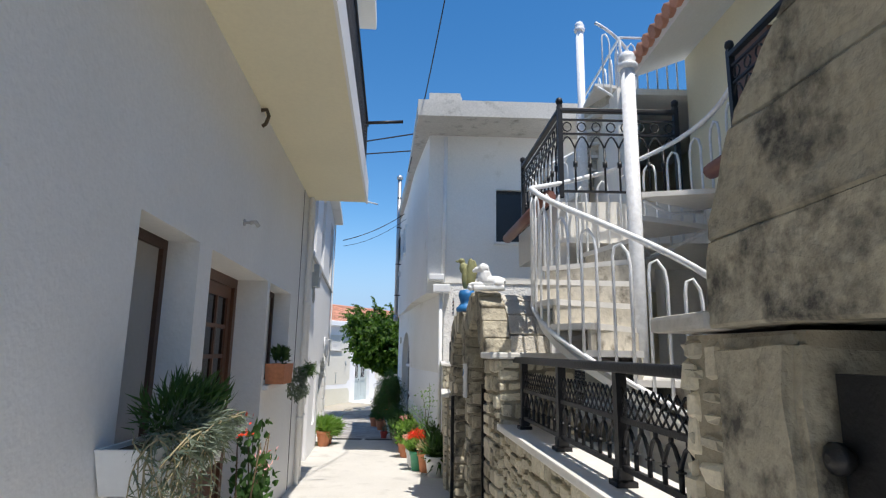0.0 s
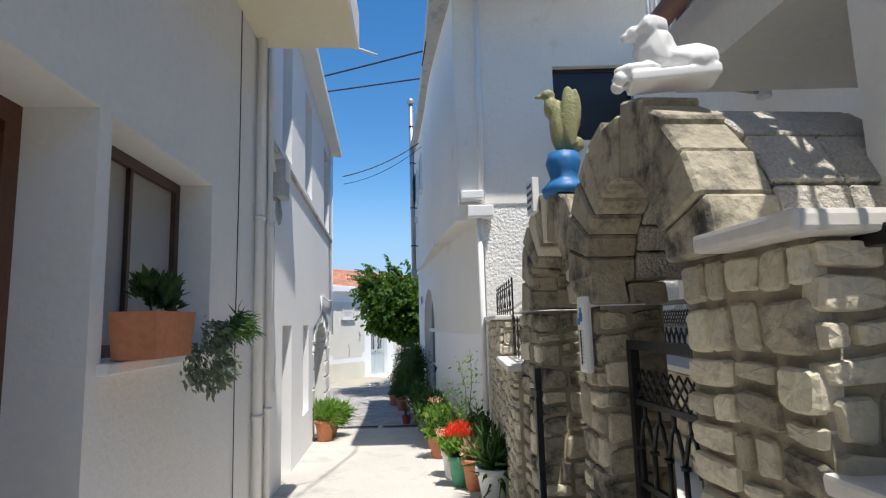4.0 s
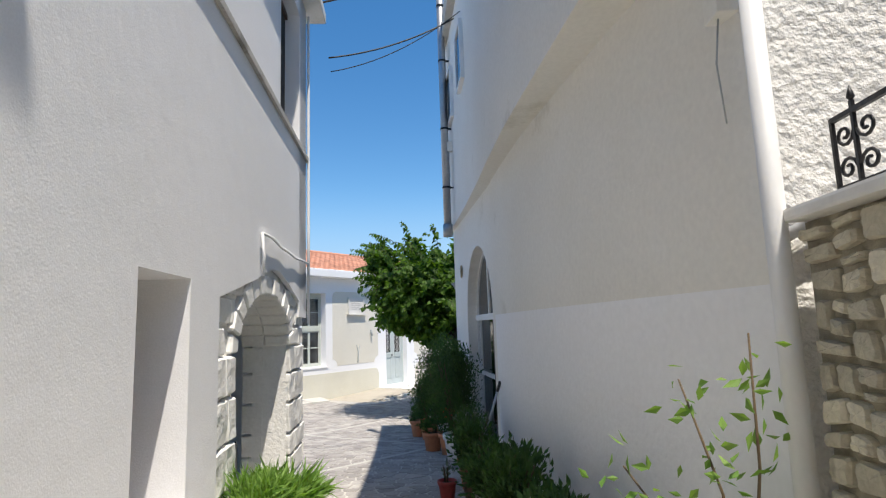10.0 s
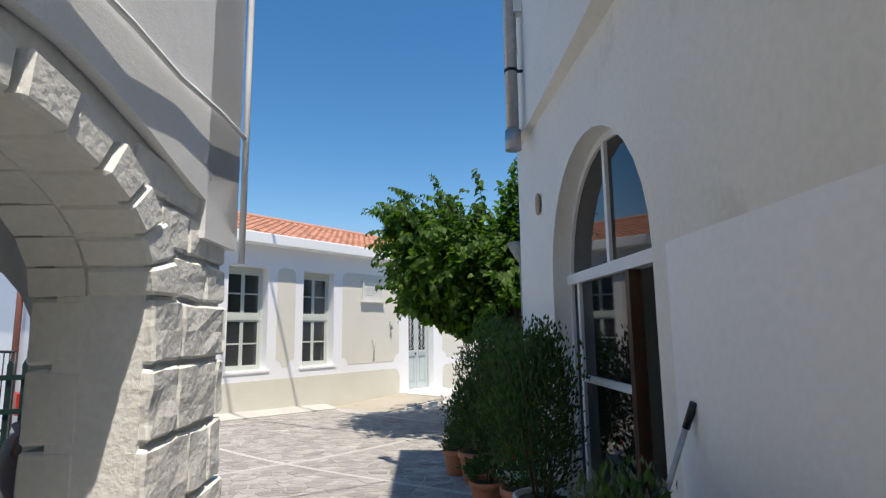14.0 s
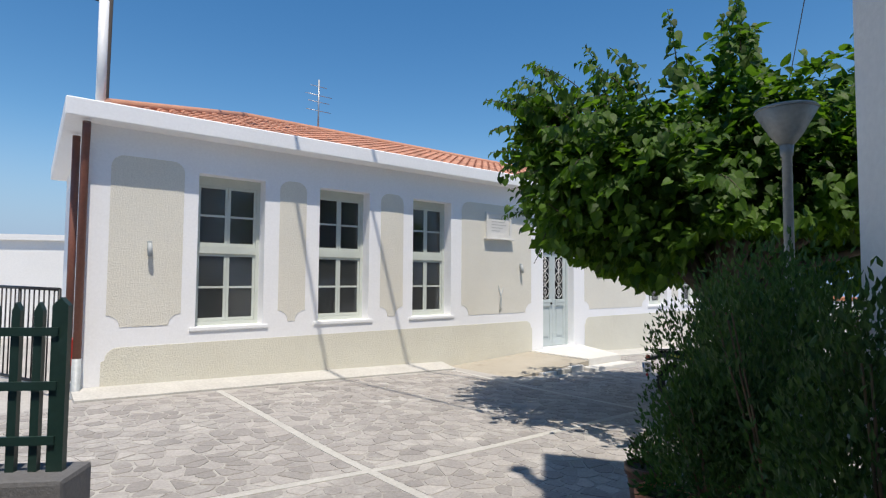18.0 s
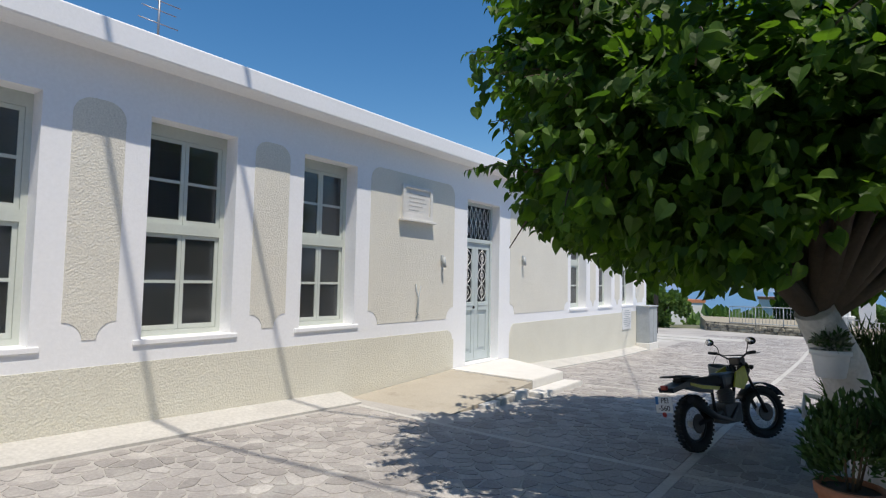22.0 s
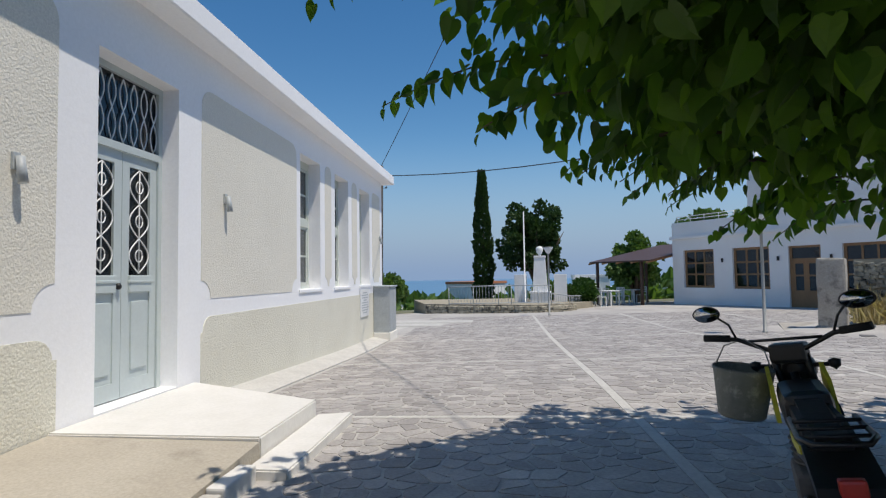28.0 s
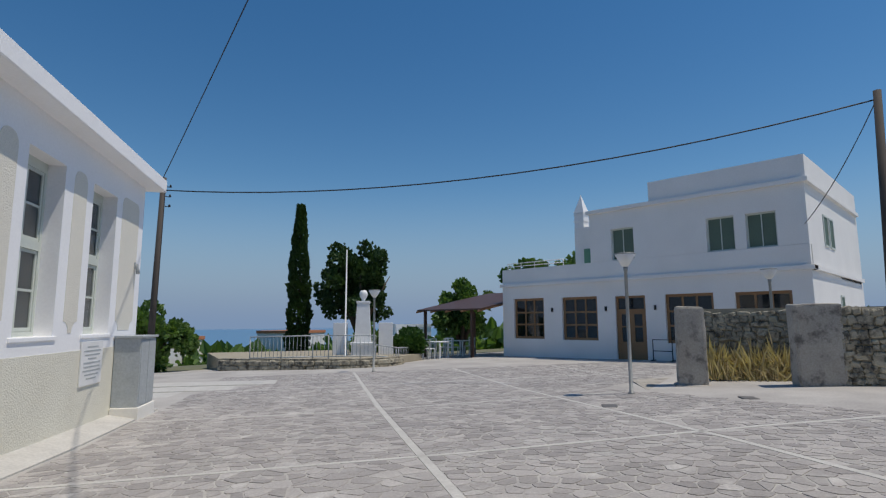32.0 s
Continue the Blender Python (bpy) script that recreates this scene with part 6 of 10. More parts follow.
# ---- mulberry tree over the square ----
def mulberry():
    rng = np.random.default_rng(7)
    t = thing("tree", pose(-0.55, 23.25, -1.0), "mulberry tree with a limewashed leaning trunk and broad leaves", "tree")
    bm = bmesh.new()
    tube(bm, [(0.04, 0.02, -0.08), (-0.06, 0.0, 0.3), (-0.22, -0.04, 0.7), (-0.40, -0.12, 1.1), (-0.62, -0.2, 1.5)], 0.19, 16, True, 0.14)
    for v in bm.verts:
        v.co += 0.025 * noise.noise_vector(v.co * 5)
    part("trunk", bm, LIMEBARK, t, "knobbly limewashed trunk")
    tips = []
    ends = []
    for k in range(20):
        a = k * 2.399
        q = (0.95, 0.8, 0.55, 0.3)[k % 4]
        ends.append((0.2 + 3.2 * q * math.cos(a), 0.65 + 2.1 * q * math.sin(a), 2.2 + 2.1 * (1 - q) + 0.35 * (k % 3)))
    for i, e in enumerate(ends):
        e = Vector(e)
        s = Vector((-0.60, -0.19, 1.42))
        mid = s.lerp(e, 0.45) + Vector((0, 0, 0.34 + 0.1 * (i % 3)))
        pts = [s, s.lerp(mid, 0.5) + Vector((0, 0, 0.12)), mid, mid.lerp(e, 0.55) + Vector((0, 0, 0.10)), e]
        bm = bmesh.new()
        tube(bm, pts, 0.075, 8, True, 0.015)
        limb = part("limb", bm, BARK, t)
        for j in range(5):
            p = pts[2].lerp(e, j * 0.24)
            off = Vector(rng.normal(size=3)) * 0.55
            off.z = off.z * 0.6 + 0.05
            q = p + off
            bm = bmesh.new()
            tube(bm, [p, p.lerp(q, 0.5) + Vector((0, 0, 0.06)), q], 0.014, 5, True, 0.005)
            part("twig", bm, BARK, limb)
            tips.append(q)
        tips.append(e)
    # leaf sprays: short shoots on the twigs and over the crown, each with a dozen hanging leaves
    c, r = np.array([0.3, 0.68, 2.85]), np.array([4.05, 2.95, 1.55])
    T = np.array(tips)
    shoots = np.concatenate([T[rng.integers(0, len(T), 900)] + rng.normal(size=(900, 3)) * np.array([0.36, 0.36, 0.24]),
                             blob_points(2300, c, r, rng, 0.35, 60, 0.26), blob_points(1400, c, r * np.array([0.9, 0.9, 0.85]), rng, 0.1, 20, 0.45),
                             blob_points(800, (-2.15, 0.15, 2.9), (1.8, 1.75, 1.35), rng, 0.3, 18, 0.36),
                             blob_points(1800, (0.4, 0.7, 2.85), (3.3, 2.3, 0.85), rng, 0.0, 30, 0.5),
                             blob_points(520, (-0.35, -0.75, 2.2), (1.35, 0.9, 0.5), rng, 0.2, 14, 0.45)])
    low = 1.58 + 1.1 * np.clip((-1.0 - shoots[:, 0]) / 2.4, 0, 1) + 0.8 * np.clip((-1.3 - shoots[:, 0]) * (shoots[:, 1] - 1.4), 0, 1) + 1.3 * np.clip(shoots[:, 1] - 2.45, 0, 1) + 0.12 * np.sin(shoots[:, 0] * 3.1) + 0.12 * np.cos(shoots[:, 1] * 2.3)
    # the crown is pruned flat on the side of the square
    inside = lambda q: (q[:, 0] > np.maximum(-3.85, -3.58 + 0.42 * q[:, 1])) & (q[:, 1] < 3.12 + 0.45 * np.clip(q[:, 0], 0, 1))  # noqa: E731
    rel = (shoots - c) / r
    side = np.linalg.norm((shoots - np.array([-2.15, 0.15, 2.9])) / np.array([1.8, 1.75, 1.35]), axis=1)
    keep = inside(shoots) & ((np.linalg.norm(rel, axis=1) < 1.08) | (side < 1.08)) & (shoots[:, 2] > low) & ~((shoots[:, 1] < -1.6) & (shoots[:, 0] > -1.2) & (shoots[:, 2] < 2.4))
    ragged = rng.uniform(0, 1, len(shoots)) ** 2 * 0.55
    keep &= ~((shoots[:, 0] < -1.6) & (rng.uniform(0, 1, len(shoots)) < 0.2))
    keep &= shoots[:, 0] - ragged > np.maximum(-3.85, -3.58 + 0.42 * shoots[:, 1])
    shoots = shoots[keep]
    # hollows between the branch ends
    edge = np.linalg.norm((shoots - c) / r, axis=1)
    hollow = np.array([noise.noise(Vector(q) * 1.5 + Vector((7, 3, 1))) + 0.5 * noise.noise(Vector(q) * 3.4) for q in shoots])
    shoots = shoots[hollow < 0.85 - 0.95 * np.clip((edge - 0.45) / 0.45, 0, 1)]
    out = (shoots - c) / r
    out /= np.linalg.norm(out, axis=1, keepdims=True) + 1e-6
    way = out + rng.normal(size=shoots.shape) * 0.55 + np.array([0, 0, -0.1])
    way /= np.linalg.norm(way, axis=1, keepdims=True)
    k = 11
    step = np.linspace(0, 0.62, k)
    p = shoots[:, None] + way[:, None] * step[None, :, None] * rng.uniform(0.5, 1.0, (len(shoots), 1, 1)) - np.array([0, 0, 0.45]) * (step ** 2)[None, :, None]
    p = (p + rng.normal(size=p.shape) * 0.05).reshape(-1, 3)
    ww = np.repeat(way, k, axis=0)
    low = 1.46 + 1.05 * np.clip((-1.0 - p[:, 0]) / 2.4, 0, 1) + 0.8 * np.clip((-1.3 - p[:, 0]) * (p[:, 1] - 1.4), 0, 1) + 1.3 * np.clip(p[:, 1] - 2.45, 0, 1)
    keep = (p[:, 2] > low) & inside(p)
    west = lambda q: -2.62 - 0.6 * np.clip((q[..., 2] - 2.35) / 1.1, 0, 1) + 0.35 * np.clip(q[..., 1] - 0.8, 0, 1)  # noqa: E731
    keep &= p[:, 0] > west(p) - 0.12 + 0.14 * np.sin(p[:, 1] * 7 + p[:, 2] * 5)
    keep &= p[:, 2] > np.where((p[:, 0] < 0.3) & (p[:, 1] > 0.2), 1.74, 1.5) + rng.normal(size=len(p)) * 0.04
    p, ww = p[keep], ww[keep]
    ax = ww * 0.8 + np.array([0, 0, -0.5]) + rng.normal(size=p.shape) * 0.42
    sz = rng.uniform(0.07, 0.145, len(p))
    up = ww + np.array([0, 0, 0.9]) + rng.normal(size=p.shape) * 0.5
    # long young shoots that stand out of the crown, with alternate hanging leaves
    long = [((-1.0, 2.3, 2.3), (-1.84, 3.14, 2.17)), ((-0.9, 2.4, 2.25), (-1.5, 3.2, 2.05)), ((-0.7, 2.3, 2.15), (-1.15, 3.15, 1.98)),
            ((-1.0, 2.2, 1.95), (-1.35, 2.9, 1.9)), ((-0.6, 2.2, 1.9), (-0.7, 2.95, 1.85)),
            ((0.3, 2.3, 1.95), (-0.15, 3.2, 1.92)), ((0.6, 2.2, 1.9), (0.25, 3.0, 1.75)), ((1.1, 2.3, 1.8), (0.64, 2.95, 1.48)), ((1.3, 2.4, 1.8), (1.1, 3.0, 1.5)),
            ((0.5, 2.4, 2.0), (0.0, 3.15, 1.75)), ((0.8, 2.4, 1.95), (0.35, 3.1, 1.68)), ((0.2, 2.3, 2.05), (-0.4, 3.0, 2.0)), ((0.9, 2.2, 1.8), (0.9, 2.9, 1.55)), ((1.5, 2.3, 1.7), (1.4, 3.0, 1.45)),
            ((-1.1, 1.9, 1.95), (-1.6, 2.5, 1.9)), ((-0.9, 1.8, 1.9), (-1.3, 2.5, 1.78)), ((-0.6, 1.9, 1.85), (-0.9, 2.6, 1.75)), ((-0.2, 2.0, 1.85), (-0.4, 2.8, 1.78)), ((0.1, 2.1, 1.8), (-0.1, 2.7, 1.7)),
            ((-2.5, 0.3, 2.55), (-3.3, 0.33, 2.66)), ((-1.6, 1.6, 2.5), (-2.45, 2.24, 2.25)), ((-2.4, -0.1, 2.8), (-3.1, -0.2, 2.95)), ((-2.5, 0.2, 3.3), (-3.25, -0.1, 3.5)),
            ((-2.5, -0.3, 3.2), (-3.3, -0.5, 3.4)), ((-2.4, -0.2, 3.7), (-3.35, -0.5, 4.1)), ((-2.2, 0.4, 3.9), (-3.2, 0.2, 4.35)), ((-2.0, -0.4, 4.0), (-2.8, -0.7, 4.45))]
    rim = shoots[rng.permutation(len(shoots))]
    rim = rim[(np.linalg.norm((rim - c) / r, axis=1) > 0.88) | (rim[:, 0] < -2.3)]
    for a in rim[:330]:
        d = (a - c) / r
        d = d / np.linalg.norm(d) + rng.normal(size=3) * 0.3
        e = a + d * rng.uniform(0.3, 0.8)
        if e[1] < 2.9 and a[2] > 2.2 and e[0] > west(e):
            long.append((tuple(a), tuple(e)))
    for a, b in long:
        a, b = Vector(a), Vector(b)
        if -0.706 * (b.x + 2.02) + 0.708 * (b.y - 1.75) > 0 and b.z < 1.2 + 0.62 * math.hypot(b.x + 2.02, b.y - 1.75):
            continue
        n = max(7, int((b - a).length / 0.042))
        path = [a.lerp(b, i / 6) + Vector((0, 0, 0.10 * math.sin(math.pi * i / 6))) for i in range(7)]
        bm = bmesh.new()
        tube(bm, path, 0.008, 5, True, 0.003)
        part("shoot", bm, BARK, t)
        d = np.array((b - a).normalized())
        side = np.cross(d, (0, 0, 1))
        f = np.linspace(0.12, 1.0, n)
        s = np.where(np.arange(n) % 2, 1.0, -1.0)[:, None]
        q = np.array(a) + (np.array(b) - np.array(a)) * f[:, None] + np.stack([0 * f, 0 * f, 0.10 * np.sin(np.pi * f) - 0.01], 1) + side * s * 0.03
        p = np.concatenate([p, q])
        ax = np.concatenate([ax, d * 0.35 + side * s * 0.45 + np.array([0, 0, -0.75]) + rng.normal(size=(n, 3)) * 0.25])
        up = np.concatenate([up, d + np.array([0, 0, 0.8]) + rng.normal(size=(n, 3)) * 0.5])
        sz = np.concatenate([sz, np.interp(f, [0, 0.6, 1], [0.15, 0.135, 0.07]) * rng.uniform(0.8, 1.1, n)])
    # cut back beside the square so that the walk passes under its rim
    gone = np.hypot(p[:, 0] + 2.02, p[:, 1] - 1.75)
    keep = ~((-0.706 * (p[:, 0] + 2.02) + 0.708 * (p[:, 1] - 1.75) > 0.0) & (p[:, 2] < 1.2 + 0.62 * gone))
    p, ax, sz, up = p[keep], ax[keep], sz[keep], up[keep]
    scatter("crown", HEART[0], HEART[1], p, ax, sz, LEAF, t, "", up)
    return t


mulberry()


# ---- entrance landing ----
def landing():
    L = thing("entrance_landing", SCH, "pale marble landing with steps along the school front", "steps")
    def slab(name, u0, u1, v0, v1, z0, z1, m=MARBLE, lab=""):
        bm = bmesh.new()
        box(bm, u0, u1, -v1, -v0, z0, z1, 0.012)
        return part(name, bm, m, L, lab)
    for nm, poly, z1 in (("slab", [(8.56, -1.6), (9.71, -1.6), (10.48, -0.004), (8.56, -0.004)], -0.87), ("step", [(8.3, -1.9), (9.82, -1.9), (9.72, -1.604), (8.3, -1.604)], -1.0)):
        bm = bmesh.new()
        hslab(bm, poly, -1.5, z1)
        bmesh.ops.bevel(bm, geom=list(bm.edges), offset=0.012, segments=2, affect="EDGES")
        part(nm, bm, MARBLE, L)
    bm = bmesh.new()
    v = [bm.verts.new(p) for p in ((6.0, -0.02, -1.4), (6.0, -1.6, -1.4), (8.55, -1.6, -1.4), (8.55, -0.02, -1.4), (6.0, -0.02, -1.0), (6.0, -1.6, -1.03), (8.55, -1.6, -0.90), (8.55, -0.02, -0.885))]
    for q in ((3, 2, 1, 0), (4, 5, 6, 7), (0, 1, 5, 4), (1, 2, 6, 5), (2, 3, 7, 6), (3, 0, 4, 7)):
        bm.faces.new([v[i] for i in q])
    part("ramp", bm, RAMP, L, "stained cement ramp up to the landing")
    # painted kerb stones of the edge
    for k in range(12):
        u = 7.0 + k * 0.42
        if u > 11.1:
            break
        bm = bmesh.new()
        zt = -0.885 if u > 8.6 else -1.03 + (u - 6.0) / 2.66 * 0.13
        box(bm, u, u + 0.40, -1.72, -1.605 if u < 8.6 else -1.555, -1.5, min(zt, -0.875) - 0.003, 0.014)
        if u > 7.9:
            bm.free()
            continue
        part("kerb_stone", bm, CONCRETE if k % 2 else MARBLE, L)
    # base strip of the facade
    for u0, u1 in ((-0.1, 6.0), (10.5, 19.9)):
        n = 8
        for k in range(n):
            a, b = u0 + (u1 - u0) * k / n, u0 + (u1 - u0) * (k + 1) / n
            pa = SCH @ Vector((a, -0.2, 0))
            pb = SCH @ Vector((b, -0.2, 0))
            za, zb = ground_z(pa.x, pa.y), ground_z(pb.x, pb.y)
            bm = bmesh.new()
            v = [bm.verts.new(p) for p in ((a, -0.004, za - 0.3), (b, -0.004, zb - 0.3), (b, -0.42, zb - 0.3), (a, -0.42, za - 0.3), (a, -0.004, za + 0.10), (b, -0.004, zb + 0.10), (b, -0.42, zb + 0.02), (a, -0.42, za + 0.02))]
            for q in ((0, 1, 2, 3), (7, 6, 5, 4), (0, 4, 5, 1), (1, 5, 6, 2), (2, 6, 7, 3), (3, 7, 4, 0)):
                bm.faces.new([v[i] for i in q])
            part("base_strip", bm, JOINT, L)


landing()


def school_details():
    # marble plaque
    p = thing("wall_plaque", SCH, "white marble memorial plaque in a moulded frame", "plaque")
    bm = bmesh.new()
    wallplan(bm, 7.17, 7.92, 1.62, 2.17, 0.05, [(7.23, 7.86, 1.70, 2.12)], -0.052)
    part("frame", bm, MARBLE, p)
    bm = bmesh.new()
    box(bm, 7.12, 7.97, -0.10, -0.004, 1.585, 1.62, 0.006)
    part("ledge", bm, MARBLE, p)
    bm = bmesh.new()
    box(bm, 7.23, 7.86, -0.028, -0.008, 1.70, 2.12)
    part("tablet", bm, MARBLE, p)
    bm = bmesh.new()
    for k in range(5):
        box(bm, 7.33, 7.33 + (0.43, 0.40, 0.44, 0.34, 0.25)[k], -0.031, -0.028, 2.03 - k * 0.065, 2.045 - k * 0.065)
    part("inscription", bm, JOINT, p)
    # small spot lamps
    for u, z in ((0.75, 1.15), (8.25, 1.0), (11.10, 1.13), (19.40, 1.2)):
        l = thing("wall_lamp", SCH @ pose(u, 0, z), "small grey wall spotlight", "lamp", "spotlights on the school front")
        bm = bmesh.new()
        box(bm, -0.03, 0.03, -0.03, -0.006, -0.03, 0.09, 0.006)
        part("bracket", bm, GREYMETAL, l)
        bm = bmesh.new()
        tube(bm, [(0, -0.05, 0.06), (0.0, -0.075, -0.12)], 0.028, 10, True, 0.034)
        part("lamp_body", bm, GREYMETAL, l)
    c = thing("cable_ties", SCH @ pose(7.6, 0, 0.05), "loose crossed cable ends on the wall", "cable")
    bm = bmesh.new()
    tube(bm, [(-0.05, -0.02, 0.55), (0.03, -0.03, 0.28), (0.02, -0.02, 0.05), (-0.02, -0.02, 0.0)], 0.01, 5)
    tube(bm, [(0.09, -0.02, 0.52), (0.0, -0.03, 0.25), (-0.02, -0.03, 0.1), (0.06, -0.02, 0.04)], 0.008, 5)
    part("cable", bm, GREYMETAL, c)
    # information panel and cabinet
    b = thing("notice_board", SCH, "white printed notice panel on the plinth", "sign")
    bm = bmesh.new()
    box(bm, 17.33, 18.12, -0.03, -0.008, -0.72, -0.08, 0.004)
    part("board", bm, WHITEPAINT, b)
    bm = bmesh.new()
    for k in range(9):
        w = (0.4, 0.62, 0.55, 0.3, 0.6, 0.58, 0.62, 0.5, 0.35)[k]
        box(bm, 17.40 + (0.65 - w) / 2, 17.40 + (0.65 + w) / 2, -0.034, -0.030, -0.17 - k * 0.058, -0.15 - k * 0.058)
    part("lettering", bm, GREYMETAL, b, "unreadable grey lines of print")
    k = thing("utility_cabinet", SCH, "pale grey metal utility cabinet on a plinth", "cabinet")
    bm = bmesh.new()
    box(bm, 18.62, 19.55, -0.45, -0.012, -1.9, -1.20, 0.01)
    part("plinth", bm, OFFWHITE, k)
    bm = bmesh.new()
    box(bm, 18.66, 19.50, -0.42, -0.012, -1.20, -0.06, 0.01)
    part("body", bm, GREYMETAL, k)
    bm = bmesh.new()
    box(bm, 18.62, 19.54, -0.46, -0.012, -0.06, -0.02, 0.01)
    part("lid", bm, GREYMETAL, k)
    for a, c2 in ((18.68, 19.07), (19.09, 19.48)):
        bm = bmesh.new()
        box(bm, a, c2, -0.432, -0.42, -1.16, -0.10, 0.004)
        part("cabinet_door", bm, GREYMETAL, k)
    # brown drain pipes at the west corner
    d = thing("drain_pipe", SCH, "dark brown drain pipe down the school corner", "pipe")
    bm = bmesh.new()
    tube(bm, [(-0.06, -0.22, 2.72), (-0.05, -0.1, 2.5), (-0.05, -0.06, 2.3), (-0.05, -0.06, -0.3)], 0.05, 10)
    part("pipe", bm, BROWNPIPE, d)
    bm = bmesh.new()
    tube(bm, [(-0.05, -0.06, -0.3), (-0.05, -0.06, -0.75), (-0.08, -0.16, -0.82)], 0.055, 10)
    part("shoe", bm, GREYMETAL, d)
    d2 = thing("drain_pipe", SCH, "dark brown drain pipe on the side wall", "pipe")
    bm = bmesh.new()
    tube(bm, [(-0.07, 0.75, 2.72), (-0.07, 0.75, -0.7)], 0.05, 10)
    part("pipe", bm, BROWNPIPE, d2)
    fb = thing("hose_box", SCH, "small red box beside the drain pipe", "box")
    bm = bmesh.new()
    box(bm, -0.14, -0.012, 0.18, 0.5, -0.42, -0.08, 0.01)
    part("body", bm, REDPLASTIC, fb)


school_details()


# ---- motorcycle ----
def ring(bm, r, w, n=32, m=8, flat=1.0):
    rows = []
    for i in range(n):
        a = 2 * math.pi * i / n
        rows.append([bm.verts.new(((r + w * math.cos(2 * math.pi * j / m)) * math.cos(a), w * flat * math.sin(2 * math.pi * j / m), (r + w * math.cos(2 * math.pi * j / m)) * math.sin(a))) for j in range(m)])
    for i in range(n):
        for j in range(m):
            bm.faces.new((rows[i][j], rows[(i + 1) % n][j], rows[(i + 1) % n][(j + 1) % m], rows[i][(j + 1) % m])).smooth = True


def text_mesh(body, size, depth=0.002):
    cu = bpy.data.curves.new("text", "FONT")
    cu.body, cu.size, cu.extrude, cu.align_x, cu.align_y = body, size, depth, "CENTER", "CENTER"
    ob = bpy.data.objects.new("text", cu)
    scene.collection.objects.link(ob)
    dg = bpy.context.evaluated_depsgraph_get()
    me = bpy.data.meshes.new_from_object(ob.evaluated_get(dg))
    bpy.data.objects.remove(ob)
    return me


def motorcycle():
    # x forward, y to the rider's left, wheel contact at z = 0
    # it leans on its stand, the bars turned to the right
    M = pose(-1.50, 24.47, -1.0, 0, 0, 36) @ pose(0, 0, 0, -9, 0, 0) @ Matrix.Scale(0.92, 4)
    STEER = pose(1.0, 0, 0, 0, 0, -18) @ pose(-0.97, 0, 0)
    b = thing("motorcycle", M, "black and yellow trail motorcycle with a bucket on its handlebar", "motorcycle")
    WB, R = 1.22, 0.30
    for x, nm, tw in ((0.0, "rear_wheel", 0.055), (WB, "front_wheel", 0.045)):
        bm = bmesh.new()
        lathe(bm, [(0.05, -0.05), (0.06, -0.02), (0.06, 0.02), (0.05, 0.05)], 14)
        bmesh.ops.transform(bm, matrix=pose(x, 0, R, 90, 0, 0), verts=bm.verts)
        w = part(nm, bm, GREYMETAL, b)
        bm = bmesh.new()
        ring(bm, R - tw, tw, 36, 8)
        bmesh.ops.transform(bm, matrix=pose(x, 0, R), verts=bm.verts)
        for k in range(36):
            a = 2 * math.pi * k / 36
            for sy in (-0.025, 0.025):
                box(bm, -0.012, 0.012, sy - 0.016, sy + 0.016, -0.010, 0.010, 0, pose(x + (R - 0.004) * math.cos(a), 0, R + (R - 0.004) * math.sin(a), 0, -math.degrees(a) + 90, 0))
        part("tyre", bm, RUBBER, w, "knobbly black tyre")
        bm = bmesh.new()
        ring(bm, R - 2 * tw - 0.005, 0.014, 32, 6, 1.6)
        bmesh.ops.transform(bm, matrix=pose(x, 0, R), verts=bm.verts)
        part("rim", bm, BLACKPLASTIC, w)
        bm = bmesh.new()
        for k in range(18):
            a = 2 * math.pi * k / 18
            s = 0.035 if k % 2 else -0.035
            tube(bm, [(x + 0.05 * math.cos(a + 0.4), s, R + 0.05 * math.sin(a + 0.4)), (x + (R - 2 * tw) * math.cos(a), 0, R + (R - 2 * tw) * math.sin(a))], 0.0025, 4)
        part("spoke_set", bm, GREYMETAL, w)
        bm = bmesh.new()
        lathe(bm, [(0.09, 0), (0.105, 0.001), (0.105, 0.004), (0.09, 0.005)], 20)
        bmesh.ops.transform(bm, matrix=pose(x, -0.055, R, 90, 0, 0), verts=bm.verts)
        part("brake_disc", bm, BLACKPLASTIC, w)
    P = lambda name, bm, m, lab="": part(name, bm, m, b, lab)  # noqa: E731
    bm = bmesh.new()
    tube(bm, [(0.0, 0.07, R), (0.42, 0.08, 0.38), (0.46, 0.06, 0.34)], 0.022, 8)
    tube(bm, [(0.0, -0.07, R), (0.42, -0.08, 0.38), (0.46, -0.06, 0.34)], 0.022, 8)
    P("swingarm", bm, BLACKPLASTIC)
    bm = bmesh.new()
    tube(bm, [(0.93, 0, 0.82), (0.78, 0, 0.42), (0.55, 0, 0.25), (0.42, 0, 0.35), (0.40, 0, 0.66), (0.93, 0, 0.80)], 0.02, 8)
    tube(bm, [(0.40, 0.06, 0.64), (-0.20, 0.07, 0.74)], 0.014, 6)
    tube(bm, [(0.40, -0.06, 0.64), (-0.20, -0.07, 0.74)], 0.014, 6)
    P("frame", bm, BLACKPLASTIC)
    bm = bmesh.new()
    box(bm, 0.46, 0.78, -0.11, 0.11, 0.24, 0.46, 0.03)
    lathe(bm, [(0.075, 0), (0.085, 0.05), (0.085, 0.14), (0.06, 0.17)], 12, (0.66, 0, 0.45))
    for k in range(5):
        lathe(bm, [(0.10, 0), (0.10, 0.008)], 12, (0.66, 0, 0.47 + k * 0.025))
    P("engine", bm, DARKSTONE, "grimy dark engine block")
